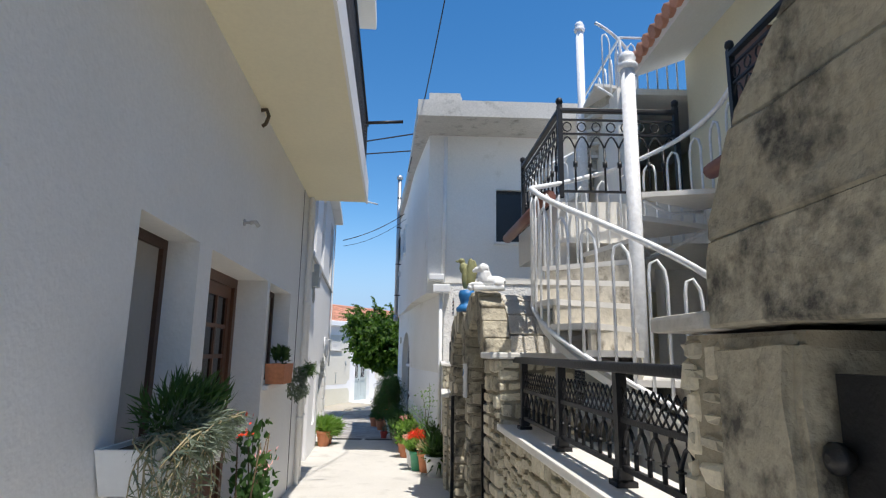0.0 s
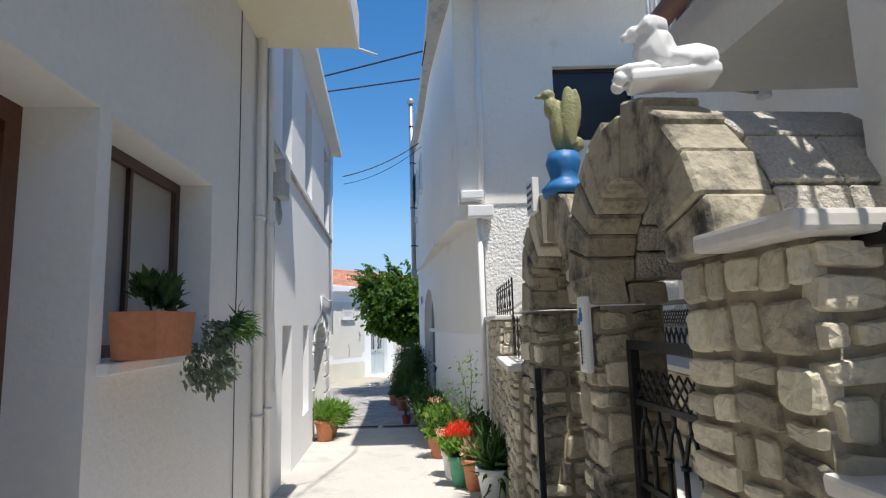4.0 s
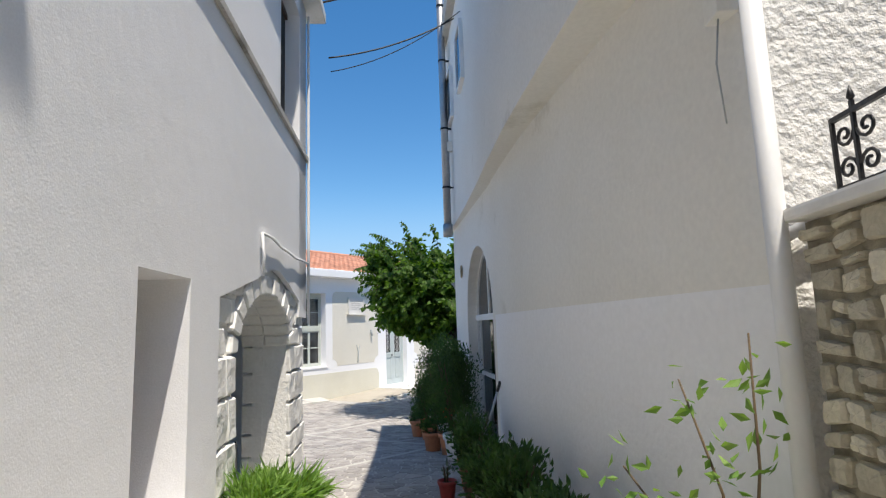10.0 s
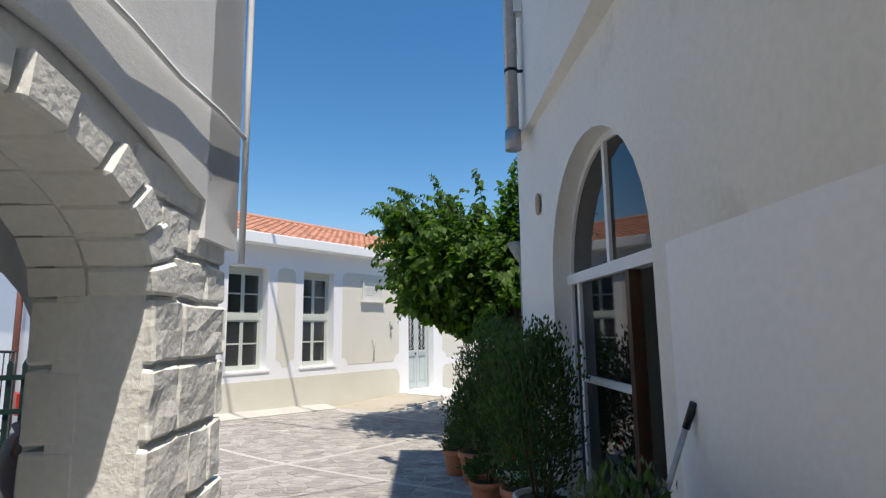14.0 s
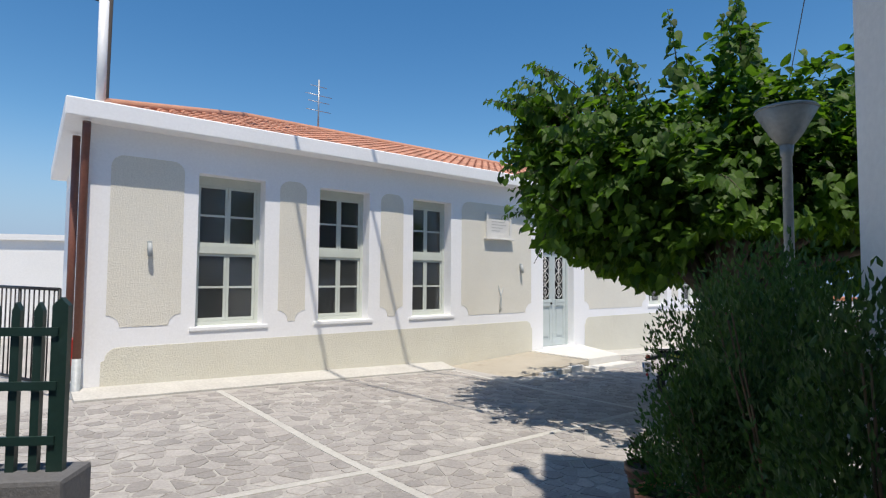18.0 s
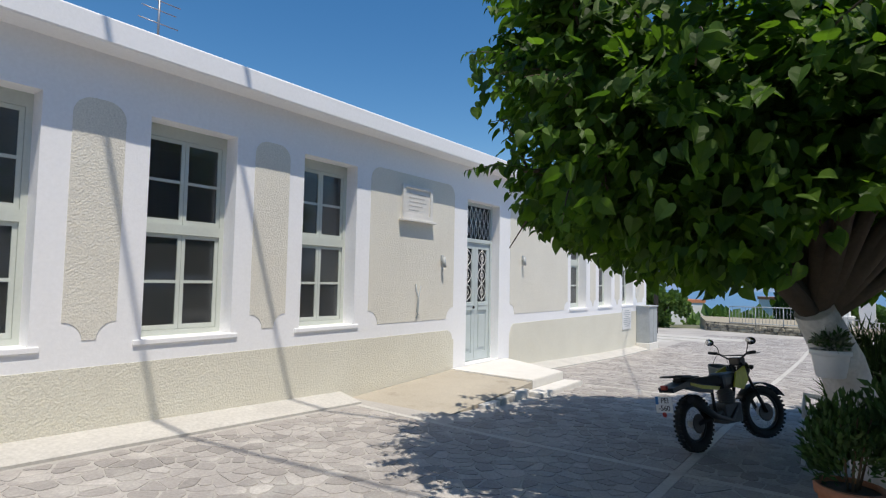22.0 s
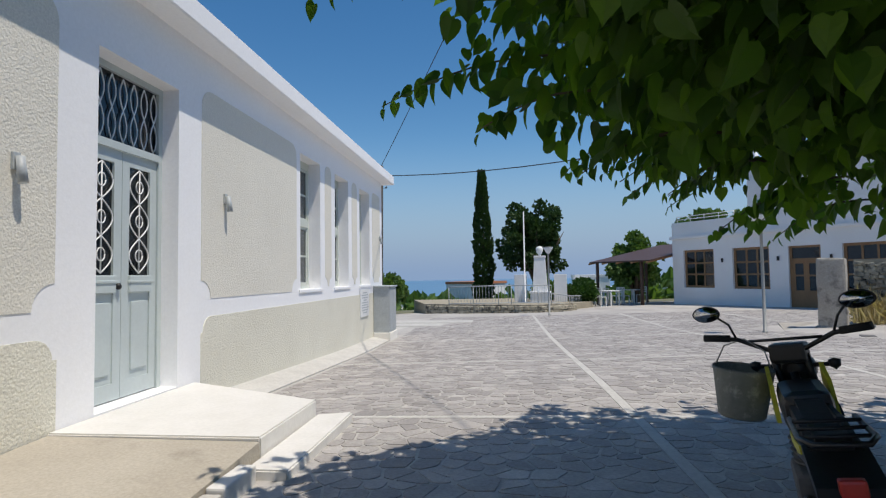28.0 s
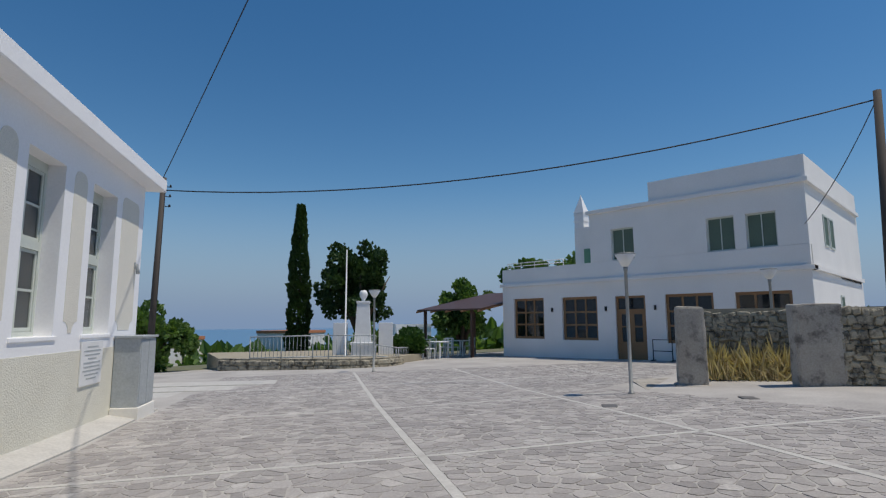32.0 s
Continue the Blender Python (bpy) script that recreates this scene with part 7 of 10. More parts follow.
    for y in (-0.075, 0.075):
        bm = bmesh.new()
        tube(bm, [(WB, y, R), (WB - 0.13, y, 0.58)], 0.022, 10)
        tube(bm, [(WB - 0.13, y, 0.58), (WB - 0.27, y, 0.90)], 0.017, 10)
        P("fork_leg", bm, BLACKPLASTIC)
    bm = bmesh.new()
    vs = []
    for i in range(11):
        a = math.radians(150 - i * 12)
        rr = R + 0.055
        vs.append([bm.verts.new((WB + rr * math.cos(a), y, R + rr * math.sin(a) - 0.25 * abs(y))) for y in (-0.06, -0.03, 0.03, 0.06)])
    for p, q in zip(vs, vs[1:]):
        for j in range(3):
            bm.faces.new((p[j], p[j + 1], q[j + 1], q[j])).smooth = True
    ob = P("front_fender", bm, BLACKPLASTIC)
    ob.modifiers.new("thick", "SOLIDIFY").thickness = 0.005
    bm = bmesh.new()
    box(bm, 0.50, 0.90, -0.10, 0.10, 0.62, 0.80, 0.05)
    P("fuel_tank", bm, BLACKPLASTIC)
    for s in (-1, 1):
        bm = bmesh.new()
        prism(bm, [(0.66, 0.64), (0.84, 0.60), (0.97, 0.70), (0.93, 0.86), (0.74, 0.80)], s * 0.118 - 0.009, s * 0.118 + 0.009)
        P("tank_shroud", bm, YELLOW, "yellow plastic side panel")
        bm = bmesh.new()
        prism(bm, [(-0.10, 0.715), (0.10, 0.665), (0.40, 0.625), (0.44, 0.66), (0.12, 0.70), (-0.10, 0.745)], s * 0.088 - 0.007, s * 0.088 + 0.007)
        P("side_panel", bm, YELLOW, "yellow plastic side panel")
    bm = bmesh.new()
    prism(bm, [(-0.18, 0.72), (0.50, 0.66), (0.62, 0.76), (0.48, 0.78), (0.1, 0.76), (-0.22, 0.80)], -0.075, 0.075)
    bmesh.ops.bevel(bm, geom=list(bm.edges), offset=0.025, segments=2, affect="EDGES")
    P("seat", bm, RUBBER, "black vinyl seat")
    bm = bmesh.new()
    prism(bm, [(-0.40, 0.66), (-0.15, 0.70), (0.30, 0.60), (0.32, 0.68), (-0.15, 0.76), (-0.42, 0.71)], -0.09, 0.09)
    P("rear_fender", bm, BLACKPLASTIC)
    bm = bmesh.new()
    tube(bm, [(0.05, 0.10, 0.80), (-0.30, 0.10, 0.82), (-0.38, 0.07, 0.82), (-0.38, -0.07, 0.82), (-0.30, -0.10, 0.82), (0.05, -0.10, 0.80)], 0.010, 6)
    for k in range(3):
        tube(bm, [(-0.28 + k * 0.1, -0.10, 0.818), (-0.28 + k * 0.1, 0.10, 0.818)], 0.007, 6)
    P("luggage_rack", bm, BLACKPLASTIC)
    bm = bmesh.new()
    box(bm, -0.45, -0.41, -0.035, 0.035, 0.69, 0.74, 0.01)
    tl = P("tail_light", bm, REDPLASTIC, "red tail light")
    bm = bmesh.new()
    box(bm, -0.475, -0.465, -0.10, 0.10, 0.46, 0.63, 0.002)
    pl = P("number_plate", bm, WHITEPAINT, "white number plate reading PEI-560")
    pl.matrix_basis = pose(-0.0, 0, 0, 0, 0, 0)
    bm = bmesh.new()
    box(bm, -0.4775, -0.475, 0.062, 0.098, 0.545, 0.625)
    part("band", bm, BLUE, pl)
    for body, y, z in (("PEI", -0.02, 0.585), ("-560", -0.005, 0.505)):
        me = text_mesh(body, 0.078)
        me.materials.append(BLACKPLASTIC)
        ob = new("lettering", me)
        ob.parent = pl
        ob.matrix_basis = pose(-0.4775, y, z, 90, 0, -90)
    bm = bmesh.new()
    lathe(bm, [(0.02, 0), (0.028, 0.004), (0.02, 0.014)], 12)
    bmesh.ops.transform(bm, matrix=pose(-0.475, 0.0, 0.44, 0, -90, 0), verts=bm.verts)
    P("reflector", bm, REDPLASTIC)
    bm = bmesh.new()
    tube(bm, [(0.90, 0.36, 1.02), (0.92, 0.22, 1.00), (0.94, 0.08, 0.93), (0.94, -0.08, 0.93), (0.92, -0.22, 1.00), (0.90, -0.36, 1.02)], 0.012, 8)
    tube(bm, [(0.925, 0.17, 0.985), (0.925, -0.17, 0.985)], 0.008, 6)
    hb = P("handlebar", bm, BLACKPLASTIC)
    for s in (-1, 1):
        bm = bmesh.new()
        tube(bm, [(0.90, s * 0.38, 1.022), (0.912, s * 0.25, 1.008)], 0.019, 10)
        part("grip", bm, RUBBER, hb)
        bm = bmesh.new()
        tube(bm, [(0.95, s * 0.22, 1.0), (0.985, s * 0.28, 1.0), (0.96, s * 0.38, 1.01)], 0.006, 6)
        part("lever", bm, STEEL, hb)
        bm = bmesh.new()
        tube(bm, [(0.92, s * 0.22, 1.0), (0.93, s * 0.25, 1.08), (0.90, s * 0.30, 1.135)], 0.006, 6)
        part("mirror_stalk", bm, BLACKPLASTIC, hb)
        bm = bmesh.new()
        lathe(bm, [(0.02, -0.02), (0.055, -0.012), (0.06, 0.0), (0.055, 0.004)], 18)
        bmesh.ops.transform(bm, matrix=pose(0.90, s * 0.345, 1.15, 0, -95, 0) @ Matrix.Diagonal((0.75, 1.25, 1, 1)), verts=bm.verts)
        mir = part("mirror_housing", bm, BLACKPLASTIC, hb)
        bm = bmesh.new()
        tube(bm, [(0.99, s * 0.06, 0.84), (1.0, s * 0.16, 0.84)], 0.012, 6)
        lathe(bm, [(0.0, -0.03), (0.025, -0.01), (0.028, 0.02), (0.0, 0.03)], 10, (1.0, s * 0.18, 0.84))
        part("indicator", bm, BLACKPLASTIC, hb)
        bm = bmesh.new()
        lathe(bm, [(0.05, 0.0045), (0.052, 0.0055), (0.0, 0.0056)], 18)
        bmesh.ops.transform(bm, matrix=pose(0.90, s * 0.345, 1.15, 0, -95, 0) @ Matrix.Diagonal((0.75, 1.25, 1, 1)), verts=bm.verts)
        ob = part("mirror_glass", bm, CHROME, hb, "bright mirror glass")
    bm = bmesh.new()
    box(bm, 0.92, 1.02, -0.085, 0.085, 0.86, 0.96, 0.02)
    P("instrument_panel", bm, BLACKPLASTIC)
    bm = bmesh.new()
    lathe(bm, [(0.03, 0), (0.085, 0.04), (0.09, 0.08), (0.07, 0.095)], 16)
    bmesh.ops.transform(bm, matrix=pose(0.98, 0, 0.82, 0, 90, 0), verts=bm.verts)
    P("headlight", bm, BLACKPLASTIC)
    bm = bmesh.new()
    tube(bm, [(0.70, -0.10, 0.42), (0.5, -0.13, 0.28), (0.2, -0.14, 0.36), (-0.22, -0.15, 0.58)], 0.022, 8, True, 0.042)
    P("exhaust", bm, BLACKPLASTIC)
    bm = bmesh.new()
    tube(bm, [(0.45, 0.10, 0.24), (0.35, 0.24, 0.045)], 0.011, 6)
    P("side_stand", bm, BLACKPLASTIC)
    for ob in list(b.children):
        if ob.name.split(".")[0] in ("front_wheel", "fork_leg", "front_fender", "handlebar", "instrument_panel", "headlight"):
            ob.matrix_basis = STEER @ ob.matrix_basis
    # bucket hanging from the left grip
    q = thing("bucket", M @ STEER @ pose(0.90, 0.27, 0.60, 12, 3, 0), "dirty grey rubber bucket hung from the handlebar", "bucket")
    bm = bmesh.new()
    lathe(bm, [(0.0, 0.004), (0.105, 0.0), (0.115, 0.01), (0.145, 0.235), (0.152, 0.25), (0.148, 0.262), (0.138, 0.25), (0.108, 0.02), (0.0, 0.015)], 28)
    part("pail", bm, BUCKET, q)
    bm = bmesh.new()
    tube(bm, [(0, 0.145, 0.24), (0, 0.10, 0.36), (0, 0.0, 0.41), (0, -0.10, 0.36), (0, -0.145, 0.24)], 0.004, 6)
    part("bail", bm, STEEL, q)


motorcycle()


# ---- street lamps ----
def street_lamp(x, y, h=2.62, group="street lamps of the square", shadowed=False):
    z = ground_z(x, y)
    l = thing("street_lamp", pose(x, y, z), "slim grey street lamp with a conical shade", "lamp", group)
    bm = bmesh.new()
    lathe(bm, [(0.06, 0), (0.06, 0.02), (0.036, 0.03), (0.032, h - 0.32), (0.04, h - 0.31), (0.045, h - 0.24)], 14)
    part("pole", bm, LAMPGREY, l)
    bm = bmesh.new()
    lathe(bm, [(0.045, h - 0.24), (0.10, h - 0.17), (0.19, h - 0.01), (0.185, h), (0.09, h - 0.15), (0.0, h - 0.20)], 18)
    # near the shop, cast shadow is painted in as a darker lampshade colour
    part("shade", bm, LAMPGREY if shadowed else WHITEPAINT, l, "" if shadowed else "pale conical shade")
    bm = bmesh.new()
    lathe(bm, [(0.185, h - 0.005), (0.20, h + 0.005), (0.19, h + 0.02), (0.0, h + 0.035)], 18)
    part("cap", bm, LAMPGREY, l)
    return l


street_lamp(8.48, 31.37)
street_lamp(9.85, 40.9)
street_lamp(14.0, 30.35, 2.5)
street_lamp(-1.13, 20.1, 2.83, shadowed=True)


# ---- wall, plinth stones and gatepost on the east side ----
def east_walls():
    y0 = 30.95
    p = thing("stone_gatepost", pose(10.45, 31.0, -1.25, 0, 0, -65), "weathered plastered stone gatepost", "post")
    bm = bmesh.new()
    box(bm, -0.28, 0.28, -0.25, 0.25, -0.2, 1.74, 0.05)
    bmesh.ops.subdivide_edges(bm, edges=list(bm.edges), cuts=3, use_grid_fill=True)
    for v in bm.verts:
        v.co += 0.035 * noise.noise_vector(v.co * 3.0 + Vector((4, 1, 0)))
    part("shaft", bm, OLDPLASTER, p)
    bm = bmesh.new()
    box(bm, -0.36, 0.34, -0.33, 0.3, -0.2, 0.16, 0.07)
    part("foot", bm, OLDPLASTER, p)
    m = along((14.6, 22.5), (10.95, 29.25))
    m.translation.z = -1.2
    L = math.hypot(3.65, 6.75)
    w = thing("stone_wall", m, "rough rubble boundary wall with a plastered end", "wall")
    bm = bmesh.new()
    box(bm, 0, L, -0.10, 0.3, -0.4, 1.62, 0.03)
    part("core", bm, MORTAR, w)
    rng = random.Random(6)
    z = -0.1
    while z < 1.6:
        h = rng.uniform(0.08, 0.18)
        u = 1.0
        while u < L - 0.75:
            ww = rng.uniform(0.09, 0.28)
            set_stone(w, (u + ww / 2, 0.30, z + h / 2 + rng.uniform(-0.03, 0.03)), (ww * 0.95, 0.12, h * 0.98), 0, rng.uniform(-0.35, 0.35), OLDSTONES, rng)
            u += ww
        z += h
    bm = bmesh.new()
    box(bm, L - 0.75, L + 0.04, -0.14, 0.36, -0.4, 1.70, 0.05)
    for e in list(bm.edges):
        if e.calc_length() > 0.3:
            bmesh.ops.subdivide_edges(bm, edges=[e], cuts=4, use_grid_fill=True)
    for v in bm.verts:
        v.co += 0.03 * noise.noise_vector(v.co * 3.5 + Vector((2, 5, 0)))
    part("plastered_end", bm, OLDPLASTER, w)
    b = along((11.98, 31.3), (12.75, 27.9))
    b.translation.z = -1.15
    k = thing("stone_wall", b, "old rubble wall overgrown with dry grass", "wall")
    bm = bmesh.new()
    box(bm, 0, 3.5, 0, 0.35, -0.4, 1.62)
    part("core", bm, MORTAR, k)
    rng = random.Random(16)
    z = -0.1
    while z < 1.55:
        h = rng.uniform(0.08, 0.17)
        u = 0.0
        while u < 3.4:
            ww = rng.uniform(0.09, 0.28)
            set_stone(k, (u + ww / 2, -0.02, z + h / 2 + rng.uniform(-0.03, 0.03)), (ww * 0.95, 0.1, h * 0.98), 0, rng.uniform(-0.3, 0.3), OLDSTONES, rng)
            u += ww
        z += h
    s = thing("stone_kerb", pose(0, 0, 0), "low concrete forecourt slab with a white edge", "kerb")
    z = -1.2
    bm = bmesh.new()
    hslab(bm, [(9.15, 31.35), (8.2, 28.15), (9.5, 27.4), (13.5, 25.2), (15.6, 30.6), (10.9, 32.6)], -1.6, z + 0.05)
    part("slab", bm, OLDPLASTER, s)
    bm = bmesh.new()
    hslab(bm, [(8.98, 31.42), (8.0, 28.1), (8.2, 28.02), (9.16, 31.36)], -1.6, z + 0.02)
    hslab(bm, [(8.0, 28.1), (9.5, 27.25), (9.52, 27.4), (8.16, 28.16)], -1.6, z + 0.018)
    part("edge", bm, JOINT, s)
    rngn = np.random.default_rng(3)
    n = 2600
    u = rngn.uniform(0.1, 3.3, n)
    v = -rngn.uniform(0.1, 0.9, n) * rngn.uniform(0.3, 1, n)
    P0 = np.array([list(b @ Vector((a, c, 0.08))) for a, c in zip(u, v)])
    ax = rngn.normal(size=(n, 3)) * 0.42 + np.array([0, 0, 1.0])
    tuft = np.array([0.75 + 0.6 * noise.noise(Vector((a * 2.2, c * 2, 3))) for a, c in zip(u, v)])
    tagged(scatter("dry_grass", NEEDLE[0], NEEDLE[1], P0, ax, rngn.uniform(0.3, 1.25, n) * tuft * np.clip(1.15 + v, 0.3, 1.2), DRYGRASS), "straw-coloured dry grass behind the gate", "grass", kind="stuff")


east_walls()


# ---- taverna: front faces west along x = 18.6 ----
def taverna():
    m = along((18.6, 30.35), (18.6, 42.55))
    m = pose(18.6, 42.55, 0, 0, 0, -90)
    T = lambda y: 42.55 - y  # noqa: E731
    h = thing("taverna_building", m, "white two-storey taverna with brown windows", "building")
    wins = [(T(41.92), T(40.3), -0.52, 1.24), (T(39.38), T(37.74), -0.54, 1.22), (T(36.96), T(35.74), -1.32, 1.18), (T(34.99), T(33.3), -0.58, 1.18), (T(32.61), T(30.93), -0.58, 1.16)]
    L = 12.2
    bm = bmesh.new()
    wallplan(bm, 0, L, -1.8, 1.78, 0.35, wins)
    part("front_wall", bm, WHITEWASH, h)
    bm = bmesh.new()
    box(bm, -0.08, L + 0.1, -0.10, 0.4, 1.78, 1.92, 0.01)
    part("string_course", bm, WHITEWASH, h)
    bm = bmesh.new()
    wallplan(bm, 0, L, 1.92, 2.58, 0.2)
    part("parapet", bm, WHITEWASH, h)
    bm = bmesh.new()
    box(bm, L - 0.35, L, 0.35, 8.6, -1.8, 1.78)
    part("side_wall", bm, WHITEWASH, h)
    bm = bmesh.new()
    box(bm, 0, 0.35, 0.35, 8.6, -1.8, 1.78)
    part("side_wall", bm, WHITEWASH, h)
    bm = bmesh.new()
    box(bm, 0, L, 8.6, 8.9, -1.8, 5.0)
    part("back_wall", bm, WHITEWASH, h)
    bm = bmesh.new()
    box(bm, 0.35, L - 0.35, 3.0, 3.1, -1.6, 1.7)
    part("inner_wall", bm, OAK, h)
    bm = bmesh.new()
    box(bm, 0.0, L, 0.35, 8.6, 1.70, 1.78)
    part("floor_slab", bm, WHITEWASH, h)
    # upper storey
    up = [(T(37.02), T(36.08), 2.55, 3.84), (T(33.39), T(32.47), 2.50, 3.78), (T(32.12), T(31.2), 2.48, 3.76)]
    bm = bmesh.new()
    wallplan(bm, T(37.95), L, 2.585, 4.55, 0.3, up[:0] + [(a, b, max(c, 2.59), d) for a, b, c, d in up], 0.003)
    part("upper_wall", bm, WHITEWASH, h)
    bm = bmesh.new()
    box(bm, T(37.95), T(37.65), 0.303, 8.6, 1.78, 4.55)
    part("upper_side_wall", bm, WHITEWASH, h)
    bm = bmesh.new()
    box(bm, L - 0.3, L, 0.303, 8.6, 1.92, 4.55)
    part("upper_side_wall", bm, WHITEWASH, h)
    bm = bmesh.new()
    box(bm, T(38.05), L + 0.12, -0.12, 8.7, 4.55, 4.70, 0.01)
    part("roof_slab", bm, WHITEWASH, h)
    bm = bmesh.new()
    wallplan(bm, T(35.4), L + 0.05, 4.70, 5.45, 0.2, (), -0.02)
    part("parapet", bm, WHITEWASH, h)
    for ua0, ua1 in ((L - 0.15, L + 0.05), (T(35.4), T(35.2))):
        bm = bmesh.new()
        box(bm, ua0, ua1, 0.18, 8.6, 4.70, 5.45)
        part("parapet", bm, WHITEWASH, h)
    # stair head with chimney
    bm = bmesh.new()
    box(bm, T(39.2), T(37.96), 0.9, 3.0, 1.78, 4.25)
    part("stair_room", bm, WHITEWASH, h)
    bm = bmesh.new()
    box(bm, T(38.75), T(38.1), 0.86, 0.9, 2.45, 3.3)
    part("green_shutter", bm, mat("green_shutter", (0.14, 0.32, 0.2), 0.6, bump=0.05), h)
    bm = bmesh.new()
    box(bm, T(39.25), T(38.8), 1.0, 1.45, 4.25, 4.95, 0.01)
    for k in range(2):
        box(bm, T(39.28), T(38.77), 0.97, 1.48, 4.55 + 0.3 * k, 4.59 + 0.3 * k)
    v0 = [bm.verts.new(p) for p in ((T(39.27), 0.98, 4.95), (T(38.78), 0.98, 4.95), (T(38.78), 1.47, 4.95), (T(39.27), 1.47, 4.95), (T(39.025), 1.225, 5.78))]
    for f in ((0, 1, 4), (1, 2, 4), (2, 3, 4), (3, 0, 4), (3, 2, 1, 0)):
        bm.faces.new([v0[i] for i in f])
    part("chimney", bm, WHITEPAINT, h, "white pyramid-topped chimney")
    bm = bmesh.new()
    for zz in (2.72, 2.86):
        tube(bm, [(T(42.3), 0.1, zz), (T(39.3), 0.1, zz)], 0.015, 6)
    for k in range(5):
        tube(bm, [(T(42.3 - 0.75 * k), 0.1, 2.58), (T(42.3 - 0.75 * k), 0.1, 2.86)], 0.015, 6)
    part("terrace_rail", bm, WHITEPAINT, h, "thin white rail on the terrace parapet")
    for a, b, z0, z1 in wins[:2] + wins[3:]:
        framed_window(h, a, b, z0, z1, 0.10, OAK, GLASS, 3, 3, None, 0.10, 0.07)
    a, b, z0, z1 = wins[2]
    d = thing("door", Matrix.Identity(4), "", "")
    d.parent = h
    bm = bmesh.new()
    wallplan(bm, a, b, z0, z1, 0.1, [(a + 0.09, b - 0.09, z0 - 0.001, z0 + 1.9), (a + 0.09, b - 0.09, z0 + 2.0, z1 - 0.08)], 0.08)
    part("door_frame", bm, OAK, d)
    c = (a + b) / 2
    for p, q in ((a + 0.09, c - 0.003), (c + 0.003, b - 0.09)):
        bm = bmesh.new()
        wallplan(bm, p, q, z0 + 0.01, z0 + 1.9, 0.05, [(p + 0.1, q - 0.1, z0 + 0.75, z0 + 1.3), (p + 0.1, q - 0.1, z0 + 1.36, z0 + 1.8)], 0.10)
        leaf = part("door_leaf", bm, OAK, d)
        bm = bmesh.new()
        box(bm, p + 0.1, q - 0.1, 0.12, 0.128, z0 + 0.75, z0 + 1.8)
        part("pane", bm, GLASS, leaf)
    bm = bmesh.new()
    box(bm, a + 0.09, b - 0.09, 0.12, 0.128, z0 + 2.0, z1 - 0.08)
    part("pane", bm, GLASS, d)
    GW = mat("green_grey_shutter", (0.10, 0.15, 0.11), 0.6, bump=0.05)
    for a, b, z0, z1 in up:
        z0 = max(z0, 2.59)
        framed_window(h, a, b, z0, z1, 0.10, GREENGREY, GW, 2, 1, None, 0.05, 0.03)
    for y in (39.85, 37.35, 35.35):
        l = thing("wall_lamp", m @ pose(T(y), 0, 0.72), "small dark wall lantern", "lamp", "lanterns on the taverna")
        bm = bmesh.new()
        box(bm, -0.03, 0.03, -0.09, -0.003, -0.1, 0.08, 0.01)
        part("lantern", bm, IRON, l)
    # side windows to the south
    S = m @ pose(L, 0, 0, 0, 0, 90)
    for a, b, z0, z1 in ((2.2, 2.9, 2.7, 3.8), (3.1, 3.8, 2.7, 3.8), (4.0, 4.6, 0.6, 1.1)):
        w = thing("window", S, "", "")
        w.parent = None
        w.matrix_basis = Matrix.Identity(4)
        w.parent = h
        w.matrix_basis = pose(L, 0, 0, 0, 0, 90)
        bm = bmesh.new()
        wallplan(bm, a, b, z0, z1, 0.05, [(a + 0.06, b - 0.06, z0 + 0.06, z1 - 0.06)], -0.03)
        part("window_frame", bm, GREENGREY, w)
        bm = bmesh.new()
        box(bm, a + 0.06, b - 0.06, -0.012, -0.004, z0 + 0.06, z1 - 0.06)
        part("pane", bm, GW, w)
    bm = bmesh.new()
    box(bm, L + 0.004, L + 0.10, -0.05, 8.7, 1.78, 1.92)
    part("side_string_course", bm, WHITEWASH, h)
    # pergola at the north end
    p = thing("pergola", pose(18.0, 43.2, 0), "brown pergola roof over the taverna terrace", "pergola")
    for x, y in ((-0.6, 0.2), (-0.6, 3.3), (3.0, 3.3)):
        bm = bmesh.new()
        box(bm, x - 0.06, x + 0.06, y - 0.06, y + 0.06, -1.7, 0.78)
        part("post", bm, DARKWOOD, p)
    bm = bmesh.new()
    v = [bm.verts.new(q) for q in ((-0.9, -0.6, 0.75), (-0.9, 3.6, 0.75), (4.5, 3.6, 1.75), (4.5, -0.6, 1.75), (-0.9, -0.6, 0.82), (-0.9, 3.6, 0.82), (4.5, 3.6, 1.82), (4.5, -0.6, 1.82))]
    for q in ((3, 2, 1, 0), (4, 5, 6, 7), (0, 1, 5, 4), (1, 2, 6, 5), (2, 3, 7, 6), (3, 0, 4, 7)):
        bm.faces.new([v[i] for i in q])
    part("roof", bm, DARKWOOD, p)
    for k in range(5):
        bm = bmesh.new()
        tube(bm, [(-1.0, -0.5 + k * 1.0, 0.70), (4.5, -0.5 + k * 1.0, 1.71)], 0.05, 6)
        part("rafter", bm, OAK, p)
    # menu stand
    s = thing("menu_stand", pose(18.2, 35.0, ground_z(18.2, 35.0), 0, 0, -90), "black iron stand beside the taverna door", "stand")
    bm = bmesh.new()
    tube(bm, [(-0.35, 0, 0.0), (-0.35, 0, 0.75), (0.35, 0, 0.75), (0.35, 0, 0)], 0.02, 6)
    tube(bm, [(-0.35, 0, 0.35), (0.35, 0, 0.35)], 0.015, 6)
    part("frame", bm, IRON, s)
    for dx in (-0.35, 0.35):
        bm = bmesh.new()
        tube(bm, [(dx, -0.2, 0.02), (dx, 0.2, 0.02)], 0.02, 6)
        part("foot", bm, IRON, s)


taverna()


